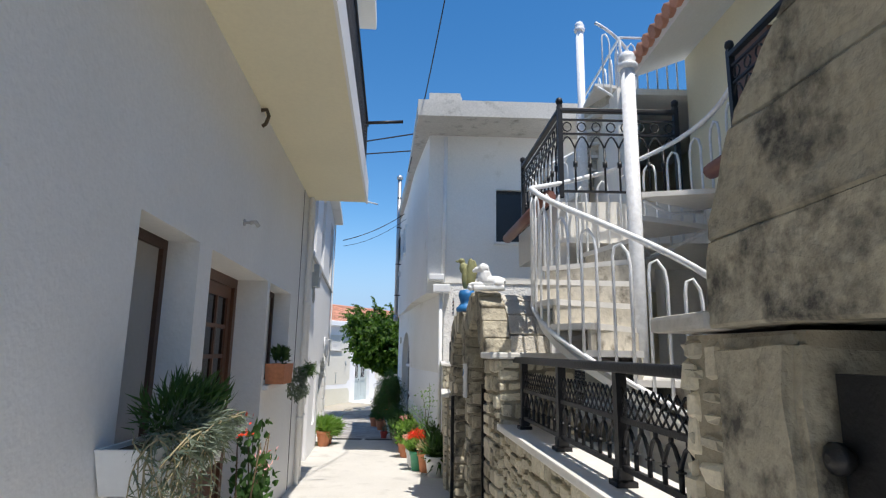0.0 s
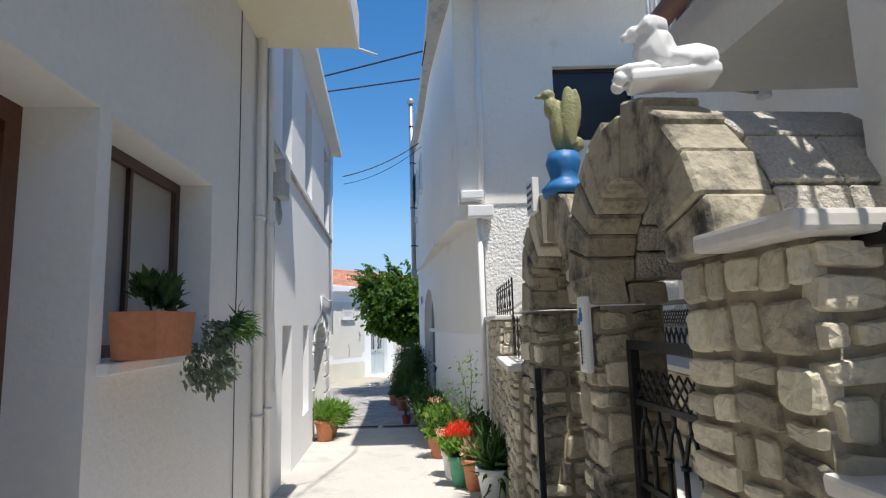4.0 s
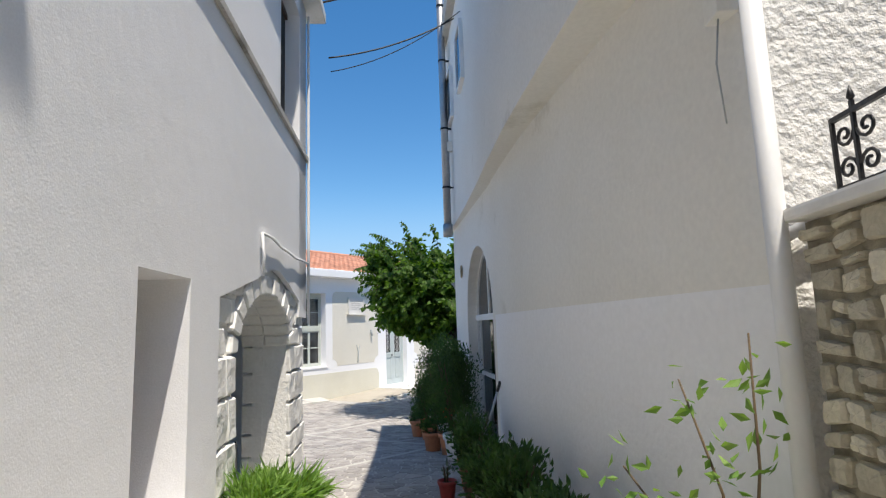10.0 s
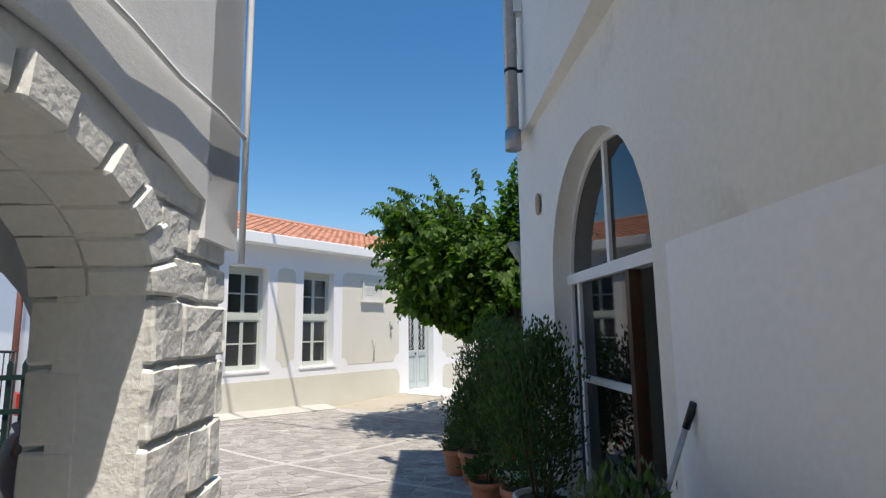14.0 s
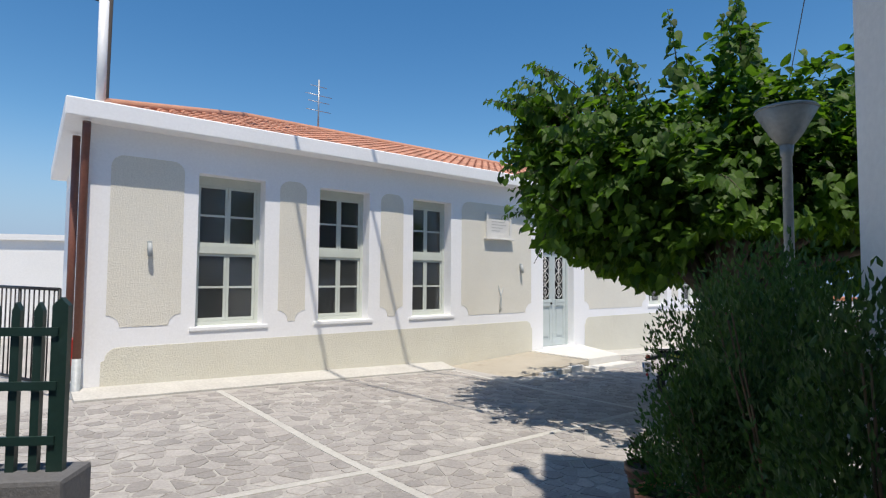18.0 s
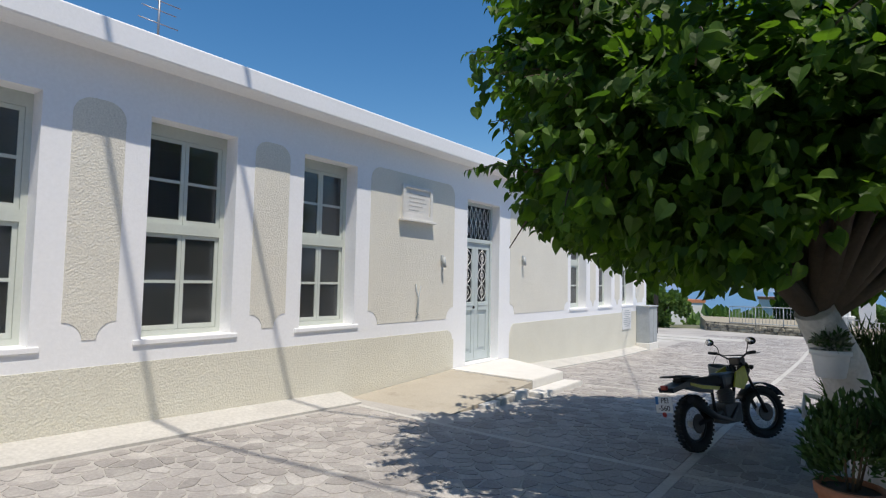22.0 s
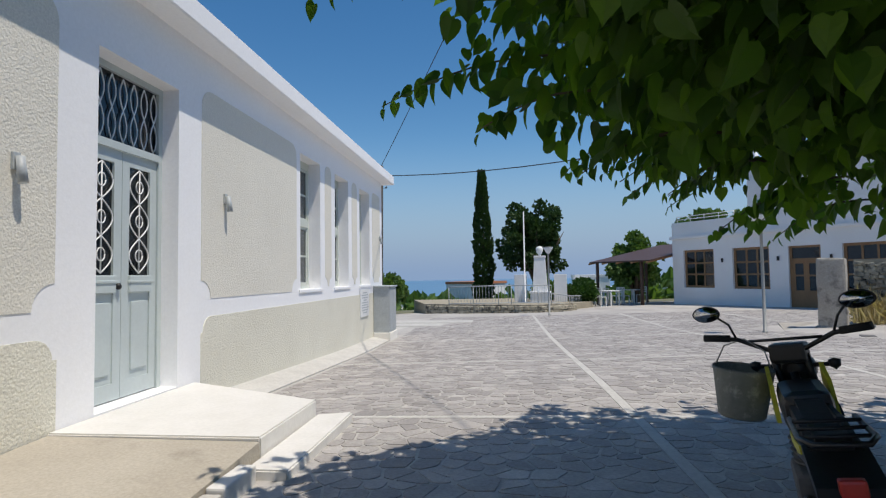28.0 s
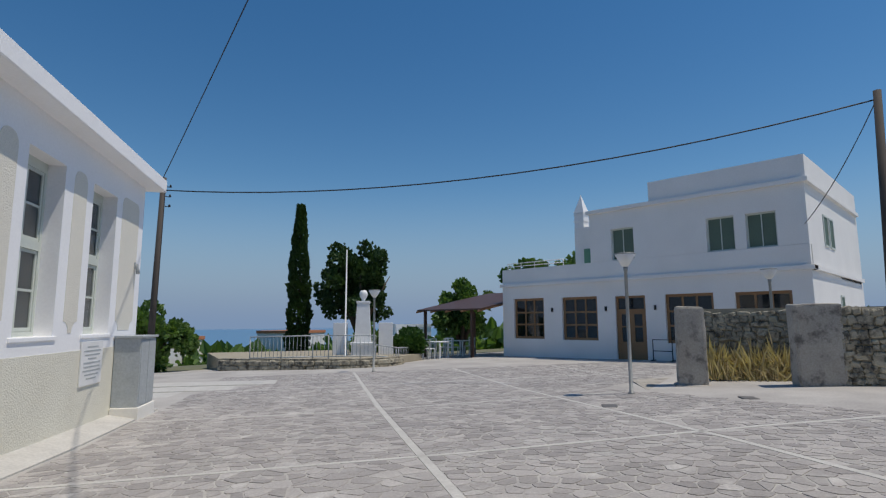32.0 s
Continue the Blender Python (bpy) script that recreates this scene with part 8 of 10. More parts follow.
def terrace_set(x, y, rot):
    z = ground_z(x, y)
    t = thing("table", pose(x, y, z, 0, 0, rot), "white wooden terrace table", "table", "terrace tables")
    bm = bmesh.new()
    box(bm, -0.4, 0.4, -0.4, 0.4, 0.71, 0.75, 0.008)
    part("tabletop", bm, WHITEPAINT, t)
    for dx in (-0.34, 0.34):
        for dy in (-0.34, 0.34):
            bm = bmesh.new()
            box(bm, dx - 0.03, dx + 0.03, dy - 0.03, dy + 0.03, 0, 0.71)
            part("leg", bm, WHITEPAINT, t)
    for k in (0, 1):
        c = thing("chair", pose(x, y, z, 0, 0, rot + 180 * k) @ pose(0.75, 0.05, 0), "white wooden terrace chair", "chair", "terrace chairs")
        bm = bmesh.new()
        box(bm, -0.2, 0.2, -0.2, 0.2, 0.43, 0.46, 0.008)
        part("seat", bm, WHITEPAINT, c)
        for dx in (-0.18, 0.18):
            for dy in (-0.18, 0.18):
                bm = bmesh.new()
                box(bm, dx - 0.018, dx + 0.018, dy - 0.018, dy + 0.018, 0, 0.88 if dx > 0 else 0.43)
                part("leg", bm, WHITEPAINT, c)
        bm = bmesh.new()
        for zz in (0.6, 0.72, 0.84):
            box(bm, 0.17, 0.19, -0.17, 0.17, zz, zz + 0.05)
        part("backrest", bm, WHITEPAINT, c)


for a, b, r in ((16.4, 44.6, 10), (17.2, 46.6, 0), (15.8, 47.2, 30), (18.6, 45.2, 5), (19.0, 47.5, 0)):
    terrace_set(a, b, r)


# ---- monument, fence, planting strip ----
def monument():
    m = thing("monument", pose(12.7, 45.3, -1.45, 0, 0, -40), "white war memorial with a stepped base and urn", "monument")
    bm = bmesh.new()
    box(bm, -0.75, 0.75, -0.6, 0.6, 0, 0.3, 0.02)
    part("base", bm, MARBLE, m)
    bm = bmesh.new()
    box(bm, -0.45, 0.45, -0.42, 0.42, 0.3, 0.75, 0.02)
    box(bm, -0.5, 0.5, -0.46, 0.46, 0.75, 0.85, 0.02)
    part("pedestal", bm, WHITEPAINT, m)
    bm = bmesh.new()
    a = [bm.verts.new((x * 0.34, y * 0.30, 0.85)) for x, y in ((-1, -1), (1, -1), (1, 1), (-1, 1))]
    b = [bm.verts.new((x * 0.25, y * 0.22, 2.45)) for x, y in ((-1, -1), (1, -1), (1, 1), (-1, 1))]
    bm.faces.new(a[::-1])
    bm.faces.new(b)
    for i in range(4):
        bm.faces.new((a[i], a[(i + 1) % 4], b[(i + 1) % 4], b[i]))
    part("shaft", bm, WHITEPAINT, m)
    bm = bmesh.new()
    box(bm, -0.33, 0.33, -0.29, 0.29, 2.45, 2.55, 0.02)
    lathe(bm, [(0.1, 0), (0.08, 0.05), (0.19, 0.2), (0.21, 0.34), (0.17, 0.4), (0.12, 0.45), (0.0, 0.47)], 14, (0, 0, 2.55))
    for v in bm.verts:
        v.co.x *= 0.85
        v.co.y *= 0.85
    part("urn", bm, WHITEPAINT, m)
    for s in (-1, 1):
        bm = bmesh.new()
        box(bm, s * 0.95 - 0.3, s * 0.95 + 0.3, 0.1, 0.25, 0.0, 1.65, 0.015)
        part("wing_slab", bm, WHITEPAINT, m)
    f = thing("flagpole", pose(11.6, 45.0, ground_z(11.6, 45) ), "bare slim white metal flagpole", "flagpole")
    bm = bmesh.new()
    lathe(bm, [(0.05, 0), (0.05, 0.02), (0.035, 0.03), (0.025, 4.6), (0.0, 4.62)], 10)
    part("pole", bm, WHITEPAINT, f)


monument()


def picket_fence(pts, h, label, step=0.14, m_=GREYMETAL):
    for a, b in zip(pts, pts[1:]):
        L = math.hypot(b[0] - a[0], b[1] - a[1])
        z0, z1 = a[2], b[2]
        m = along(a[:2], b[:2])
        f = thing("fence", m, label, "fence", "railings of the square")
        bm = bmesh.new()
        for zz in (0.1, h):
            tube(bm, [(0, 0, z0 + zz), (L, 0, z1 + zz)], 0.022, 6)
        part("rail", bm, m_, f)
        n = int(L / step)
        for k in range(n + 1):
            u = L * k / n
            zz = z0 + (z1 - z0) * k / n
            bm = bmesh.new()
            big = k % 8 == 0
            tube(bm, [(u, 0, zz + (-0.1 if big else 0.1)), (u, 0, zz + h)], 0.022 if big else 0.010, 5)
            part("post" if big else "bar", bm, m_, f)


picket_fence([(7.9, 45.6, -1.15), (9.9, 43.6, -1.1), (11.5, 42.9, -1.12)], 0.85, "pale grey metal railing above the stone edging")
picket_fence([(11.5, 42.9, -1.12), (13.2, 43.6, -1.3), (14.6, 44.4, -1.35)], 0.5, "low grey metal railing round the monument", 0.2)
picket_fence([(2.6, 41.5, -1.2), (4.3, 46.5, -1.3)], 0.85, "pale grey metal railing by the steps")


def edging():
    e = thing("stone_edging", pose(0, 0, 0), "low curved stone retaining edge", "wall")
    bm = bmesh.new()
    line = smooth_line([(7.2, 46.6), (8.1, 45.3), (10.0, 43.2), (11.6, 42.5), (12.6, 42.8)], 5)
    curved_wall(bm, line, -1.9, -1.08, -0.35)
    part("core", bm, OLDSTONE, e)
    rng = random.Random(19)
    for (xa, ya), (xb, yb) in zip(line, line[1:]):
        L = math.hypot(xb - xa, yb - ya)
        ang = math.atan2(yb - ya, xb - xa)
        for zz in (-1.40, -1.22):
            u = 0
            while u < L:
                w = rng.uniform(0.2, 0.45)
                k = min(1, (u + w / 2) / L)
                set_stone(e, (xa + (xb - xa) * k + 0.03 * math.sin(ang), ya + (yb - ya) * k - 0.03 * math.cos(ang), zz), (w * 0.93, 0.14, 0.17), ang, 0, OLDSTONES, rng)
                u += w
    bm = bmesh.new()
    hslab(bm, [(7.4, 47), (8.2, 45.5), (10.0, 43.4), (11.6, 42.7), (14.9, 44.1), (16, 49), (9, 52)], -1.9, -1.12)
    part("bed", bm, mat("dry_earth", (0.36, 0.32, 0.24), 0.95, s1=2, bump=0.5), e)
    s = thing("outdoor_steps", SCH, "pale ramped steps beside the school end", "steps")
    for k in range(5):
        bm = bmesh.new()
        box(bm, 19.95 + k * 1.0, 20.95 + k * 1.0, -2.2, 2.5, -2.2, -1.48 + 0.02 * k, 0.01)
        part("step", bm, JOINT, s)


edging()


# ---- distant planting and buildings ----
def conifer(x, y, z, h, r, n, seed, name, label, mat_, shape):
    rng = np.random.default_rng(seed)
    t = thing("tree", pose(x, y, z), label, "tree")
    bm = bmesh.new()
    tube(bm, [(0, 0, -0.3), (0.05, 0, h * 0.5), (0, 0, h * 0.92)], r * 0.16 + 0.05, 8, True, 0.03)
    part("trunk", bm, BARK, t)
    k = rng.uniform(0, 1, n)
    rad = r * shape(k) * rng.uniform(0.55, 1.0, n) ** 0.6
    lump = 1 + 0.18 * np.sin(k * 37 + 3) * 0.6
    an = rng.uniform(0, 2 * math.pi, n)
    rad = rad * lump * (1 + 0.15 * np.sin(an * 3 + k * 9))
    p = np.stack([rad * np.cos(an), rad * np.sin(an), h * k], 1)
    ax = np.stack([np.cos(an), np.sin(an), np.full(n, 1.2)], 1) + rng.normal(size=(n, 3)) * 0.35
    scatter("crown", CLUMP[0], CLUMP[1], p, ax, rng.uniform(0.12, 0.32, n) * (0.6 + r * 0.5), mat_, t)
    return t


conifer(16.2, 56.5, -2.2, 9.6, 0.62, 4200, 1, "cypress", "tall slender dark cypress", PINE, lambda k: np.where(k < 0.1, 0.5 + k * 5, np.clip(1.02 - (k - 0.1) ** 2.2 * 1.05, 0.02, 1)))


def round_tree(x, y, z, h, r, n, seed, label, mat_, trunk=1.2, size=0.3, lumps=16, lump=0.42):
    rng = np.random.default_rng(seed)
    t = thing("tree", pose(x, y, z), label, "tree")
    bm = bmesh.new()
    tube(bm, [(0, 0, -0.5), (0.1, 0, trunk * 0.6), (0, 0.1, h * 0.6)], 0.08 * r + 0.08, 8, True, 0.06)
    part("trunk", bm, BARK, t)
    for k in range(5):
        a = k * 1.256 + 0.3
        bm = bmesh.new()
        tube(bm, [(0, 0.05, trunk * 0.8), (0.35 * r * math.cos(a), 0.35 * r * math.sin(a), trunk + (h - trunk) * 0.35), (0.65 * r * math.cos(a), 0.65 * r * math.sin(a), trunk + (h - trunk) * 0.6)], 0.05 * r + 0.03, 6, True, 0.02)
        part("limb", bm, BARK, t)
    hz = (h - trunk) / 2
    p = blob_points(n, (0, 0, trunk + hz), (r, r, hz), rng, 0.45, lumps, lump, None, 0.2 if lumps > 20 else 0.75)
    out = p - np.array([0, 0, trunk + hz])
    ax = out / (np.linalg.norm(out, axis=1, keepdims=True) + 1e-6) + rng.normal(size=p.shape) * 0.6 + np.array([0, 0, 0.3])
    scatter("crown", CLUMP[0], CLUMP[1], p, ax, rng.uniform(0.5, 1.0, n) * size, mat_, t)
    return t


round_tree(18.6, 53.5, -1.8, 7.0, 2.8, 8500, 2, "dark ragged evergreen behind the memorial", PINE, 1.4, 0.30, 70, 0.2)
round_tree(26.6, 46.6, -2.0, 6.6, 2.7, 5000, 3, "broad green tree behind the taverna", FARGREEN, 1.5, 0.34, 40, 0.24)
round_tree(29.4, 44.6, -2.0, 6.9, 2.6, 4500, 4, "broad green tree behind the taverna roof", FARGREEN, 1.5, 0.34, 40, 0.24)
round_tree(24.0, 50.2, -2.2, 5.6, 2.4, 4000, 5, "olive-green tree behind the terrace", FARGREEN, 1.2, 0.34, 36, 0.24)
round_tree(5.6, 50.5, -3.2, 4.5, 2.2, 5000, 6, "bushy green shrub tree below the steps", FARGREEN, 0.6, 0.26, 40, 0.24)
round_tree(7.0, 55.0, -3.5, 3.6, 1.8, 2000, 7, "low green shrub beyond the railing", FARGREEN, 0.5, 0.36)
round_tree(14.8, 44.8, -1.5, 1.3, 0.9, 1500, 8, "clipped green hedge bush by the memorial", SHRUB, 0.1, 0.2)
round_tree(15.6, 45.6, -1.5, 1.5, 0.9, 1400, 9, "green hedge bush by the terrace", SHRUB, 0.1, 0.2)
round_tree(14.2, 47.0, -1.5, 1.7, 1.0, 1300, 10, "light green bush behind the memorial", FARGREEN, 0.1, 0.22)


def distance():
    rng = np.random.default_rng(11)
    # each bush is a low dome of many leaf clumps
    n, k = 1500, 30
    a = np.radians(rng.uniform(-30, 85, n))
    d = rng.uniform(52, 330, n)
    x, y = -1.5 + d * np.sin(a), 26 + d * np.cos(a)
    base = np.array([[xx, yy, ground_z(xx, yy)] for xx, yy in zip(x, y)])
    r = rng.uniform(2.0, 4.2, n) * (0.55 + d / 160)
    e = rng.normal(size=(n, k, 3))
    e /= np.linalg.norm(e, axis=2, keepdims=True)
    e[:, :, 2] = np.abs(e[:, :, 2])
    p = base[:, None] + e * r[:, None, None] * np.array([1.0, 1.0, 0.8]) * rng.uniform(0.45, 0.9, (n, k, 1))
    ax = e + rng.normal(size=e.shape) * 0.45 + np.array([0, 0, 0.25])
    tagged(scatter("far_scrub", CLUMP[0], CLUMP[1], p.reshape(-1, 3), ax.reshape(-1, 3), np.repeat(r, k) * rng.uniform(0.22, 0.5, n * k), FARGREEN), "far olive groves and scrub on the slope", "woods", kind="stuff")
    r2 = random.Random(13)
    for k in range(26):
        an = math.radians(r2.uniform(-5, 60))
        dd = r2.uniform(60, 200)
        xx, yy = -1.5 + dd * math.sin(an), 26 + dd * math.cos(an)
        zz = ground_z(xx, yy)
        hgt = r2.uniform(3, 5.5)
        h = thing("house", pose(xx, yy, zz, 0, 0, r2.uniform(0, 90)), "small far whitewashed village house", "house", "far village houses")
        w, dp = r2.uniform(4, 8), r2.uniform(4, 7)
        bm = bmesh.new()
        box(bm, -w / 2, w / 2, -dp / 2, dp / 2, -3, hgt)
        part("wall", bm, WHITEWASH, h)
        bm = bmesh.new()
        box(bm, -w / 2 - 0.1, w / 2 + 0.1, -dp / 2 - 0.1, dp / 2 + 0.1, hgt, hgt + 0.35)
        part("roof", bm, TERRACOTTA if r2.random() < 0.25 else WHITEWASH, h)
        for q in range(2):
            bm = bmesh.new()
            box(bm, -w / 4 + q * w / 2 - 0.45, -w / 4 + q * w / 2 + 0.45, -dp / 2 - 0.03, -dp / 2 + 0.02, 1.0, 2.3)
            part("window", bm, SHADEBLACK, h)


distance()


# ---- poles and cables ----
def utility_pole(x, y, z0, z1, label, lean=(0, 0), r=0.11):
    p = thing("utility_pole", pose(x, y, z0), label, "pole")
    bm = bmesh.new()
    tube(bm, [(0, 0, -0.3), (lean[0], lean[1], z1 - z0)], r, 10, True, r * 0.75)
    part("shaft", bm, POLEWOOD, p)
    bm = bmesh.new()
    for k in range(3):
        zz = z1 - z0 - 0.25 - k * 0.3
        tube(bm, [(lean[0], lean[1], zz), (lean[0] + 0.22, lean[1] + 0.05, zz)], 0.012, 6)
        lathe(bm, [(0.03, 0), (0.035, 0.03), (0.02, 0.08)], 8, (lean[0] + 0.22, lean[1] + 0.05, zz))
    part("insulators", bm, IRON, p)
    return p


utility_pole(13.92, 28.05, -1.1, 5.35, "wooden utility pole by the boundary wall", (0.0, -0.2))
utility_pole(3.9, 43.6, -1.6, 4.5, "wooden utility pole behind the school", (0.1, 0), 0.10)
utility_pole(-12.2, 24.1, -0.8, 9.6, "wooden utility pole behind the school roof", (0.05, 0.1), 0.09)


def cable(pts, sag, label, r=0.012):
    c = thing("cable", pose(0, 0, 0), label, "cable")
    bm = bmesh.new()
    for a, b in zip(pts, pts[1:]):
        a, b = Vector(a), Vector(b)
        tube(bm, [a.lerp(b, k / 16) - Vector((0, 0, sag * 4 * (k / 16) * (1 - k / 16))) for k in range(17)], r, 5)
    part("wire", bm, CABLE, c)


cable([(4.0, 43.6, 4.12), (13.92, 27.9, 5.15)], 0.75, "black power cable sagging across the square", 0.018)
cable([(3.95, 43.6, 4.4), (0.9, 24.0, 8.8)], 0.1, "black power cable above the square", 0.012)
cable([(13.92, 27.9, 5.1), (18.5, 30.4, 3.2)], 0.2, "black service cable to the taverna")
cable([(-2.75, 16.1, 4.75), (-0.98, 17.2, 5.9)], 0.12, "black cable strung across the alley", 0.012)
cable([(-2.75, 16.2, 4.6), (-0.95, 16.4, 5.5)], 0.15, "thin cable strung across the alley", 0.007)
cable([(-0.75, 12.9, 5.8), (0.0, 9.0, 7.6), (-0.1, 2.0, 9.6)], 0.1, "black cable rising over the roofs", 0.012)
cable([(-12.15, 24.2, 6.3), (-15.0, 16.0, 7.0)], 0.3, "black cable behind the school", 0.012)


def white_mast():
    m = thing("service_mast", SCH @ pose(0.12, 0.12, SEAVE + 0.24), "white service mast with a curled cable end", "mast")
    bm = bmesh.new()
    tube(bm, [(0, 0, -0.1), (0, 0, 1.5)], 0.06, 12)
    part("tube", bm, WHITEPAINT, m)
    bm = bmesh.new()
    tube(bm, [(0, 0, 1.5), (-0.02, 0, 1.72), (0.08, 0, 1.86), (0.22, 0, 1.82), (0.26, 0, 1.68)], 0.025, 8)
    part("gooseneck", bm, WHITEPAINT, m)


white_mast()


# wires from the pole behind the school across the square
# both are added so that line shadows fall on the school front
for a, b, dz in (((0.67, -4.4, 9.5), (8.5, 18.0, 9.6), 0.05), ((0.67, -4.4, 9.3), (4.1, 18.0, 9.3), 0.05)):
    p, q = SCH @ Vector((a[0], -a[1], a[2])), SCH @ Vector((b[0], -b[1], b[2]))
    cable([tuple(p), tuple(q)], dz, "thick black cable added high over the square for its shadow", 0.028)


# ---- pots and plants ----
POTS = {"terracotta": TERRACOTTA, "white": WHITEPAINT, "green": mat("green_plastic", (0.06, 0.30, 0.16), 0.45, bump=0.05), "red": mat("faded_red_plastic", (0.42, 0.06, 0.05), 0.5, bump=0.05),
        "grey": CONCRETE, "brown": mat("brown_plastic", (0.16, 0.07, 0.04), 0.5, bump=0.05)}
DARKSHRUB = leafmat("dark_shrub_leaf", (0.028, 0.06, 0.018), (0.065, 0.12, 0.032), 0.2)
STRAW = mat("straw_stem", (0.34, 0.29, 0.17), 0.9, bump=0.2)
STEM = mat("woody_stem", (0.13, 0.09, 0.05), 0.9, bump=0.3)


def potted(x, y, r, h, colour, label, foliage=(), z=None, stems=4, seed=1, square=False, category="potted plant"):
    """A pot with soil and foliage. foliage: (material, template, count, size, centre, radii, droop)."""
    rng = np.random.default_rng(seed)
    z = ground_z(x, y) - 0.008 if z is None else z
    t = thing("potted_plant", pose(x, y, z, 0, 0, float(rng.uniform(0, 90)) if not square else 0), label, category)
    bm = bmesh.new()
    if square:
        a, b = square
        v0, v1 = (a * 0.46, b * 0.44), (a * 0.5, b * 0.5)
        lo = [bm.verts.new((sx * v0[0], sy * v0[1], 0)) for sx, sy in ((-1, -1), (1, -1), (1, 1), (-1, 1))]
        hi = [bm.verts.new((sx * v1[0], sy * v1[1], h)) for sx, sy in ((-1, -1), (1, -1), (1, 1), (-1, 1))]
        inn = [bm.verts.new((sx * (v1[0] - 0.02), sy * (v1[1] - 0.02), h)) for sx, sy in ((-1, -1), (1, -1), (1, 1), (-1, 1))]
        bot = [bm.verts.new((sx * (v1[0] - 0.02), sy * (v1[1] - 0.02), h - 0.05)) for sx, sy in ((-1, -1), (1, -1), (1, 1), (-1, 1))]
        bm.faces.new(lo[::-1])
        bm.faces.new(bot)
        for p, q in ((lo, hi), (hi, inn), (inn, bot)):
            for i in range(4):
                bm.faces.new((p[i], p[(i + 1) % 4], q[(i + 1) % 4], q[i]))
    else:
        lathe(bm, [(r * 0.68, 0), (r * 0.72, 0.005), (r * 0.92, h * 0.78), (r * 0.93, h * 0.80), (r * 1.02, h * 0.81), (r * 1.04, h * 0.985), (r * 1.0, h), (r * 0.92, h), (r * 0.90, h - 0.05), (0.0, h - 0.05)], 22)
    part("pot", bm, POTS[colour], t, colour + " pot")
    bm = bmesh.new()
    if square:
        box(bm, -square[0] / 2 + 0.025, square[0] / 2 - 0.025, -square[1] / 2 + 0.025, square[1] / 2 - 0.025, h - 0.048, h - 0.02)
    else:
        lathe(bm, [(0, h - 0.048), (r * 0.89, h - 0.046), (r * 0.85, h - 0.03), (0, h - 0.02)], 16)
    part("soil", bm, SOIL, t)
    for fi, (m, tmpl, n, size, c, rad, droop) in enumerate(foliage):
        c, rad = np.array(c, float), np.array(rad, float)
        p = blob_points(n, c, rad, rng, 0.25, 14, 0.42)
        if droop < 5:
            p[:, 2] = np.maximum(p[:, 2], h * 0.75 if droop < 1 else p[:, 2])
        out = (p - np.array([0, 0, h]))
        out /= np.linalg.norm(out, axis=1, keepdims=True) + 1e-6
        ax = out + rng.normal(size=p.shape) * 0.45 + np.array([0, 0, 0.35 - 0.7 * droop])
        nm = "blossom" if m in (PETAL, PINKPETAL) else "foliage"
        scatter(nm, tmpl[0], tmpl[1], p, ax, rng.uniform(0.6, 1.15, n) * size, m, t)["kind"] = "stuff"
    if foliage and stems:
        c, rad = foliage[0][4], foliage[0][5]
        for k in range(stems):
            a = rng.uniform(0, 6.28)
            bm = bmesh.new()
            e = Vector((c[0] + rad[0] * 0.6 * math.cos(a), c[1] + rad[1] * 0.6 * math.sin(a), c[2] + rad[2] * 0.5))
            s = Vector((0.25 * r * math.cos(a), 0.25 * r * math.sin(a), h - 0.03))
            tube(bm, [s, s.lerp(e, 0.5) + Vector((0, 0, 0.05)), e], 0.009, 5, True, 0.004)
            part("stem", bm, STEM, t)
    return t


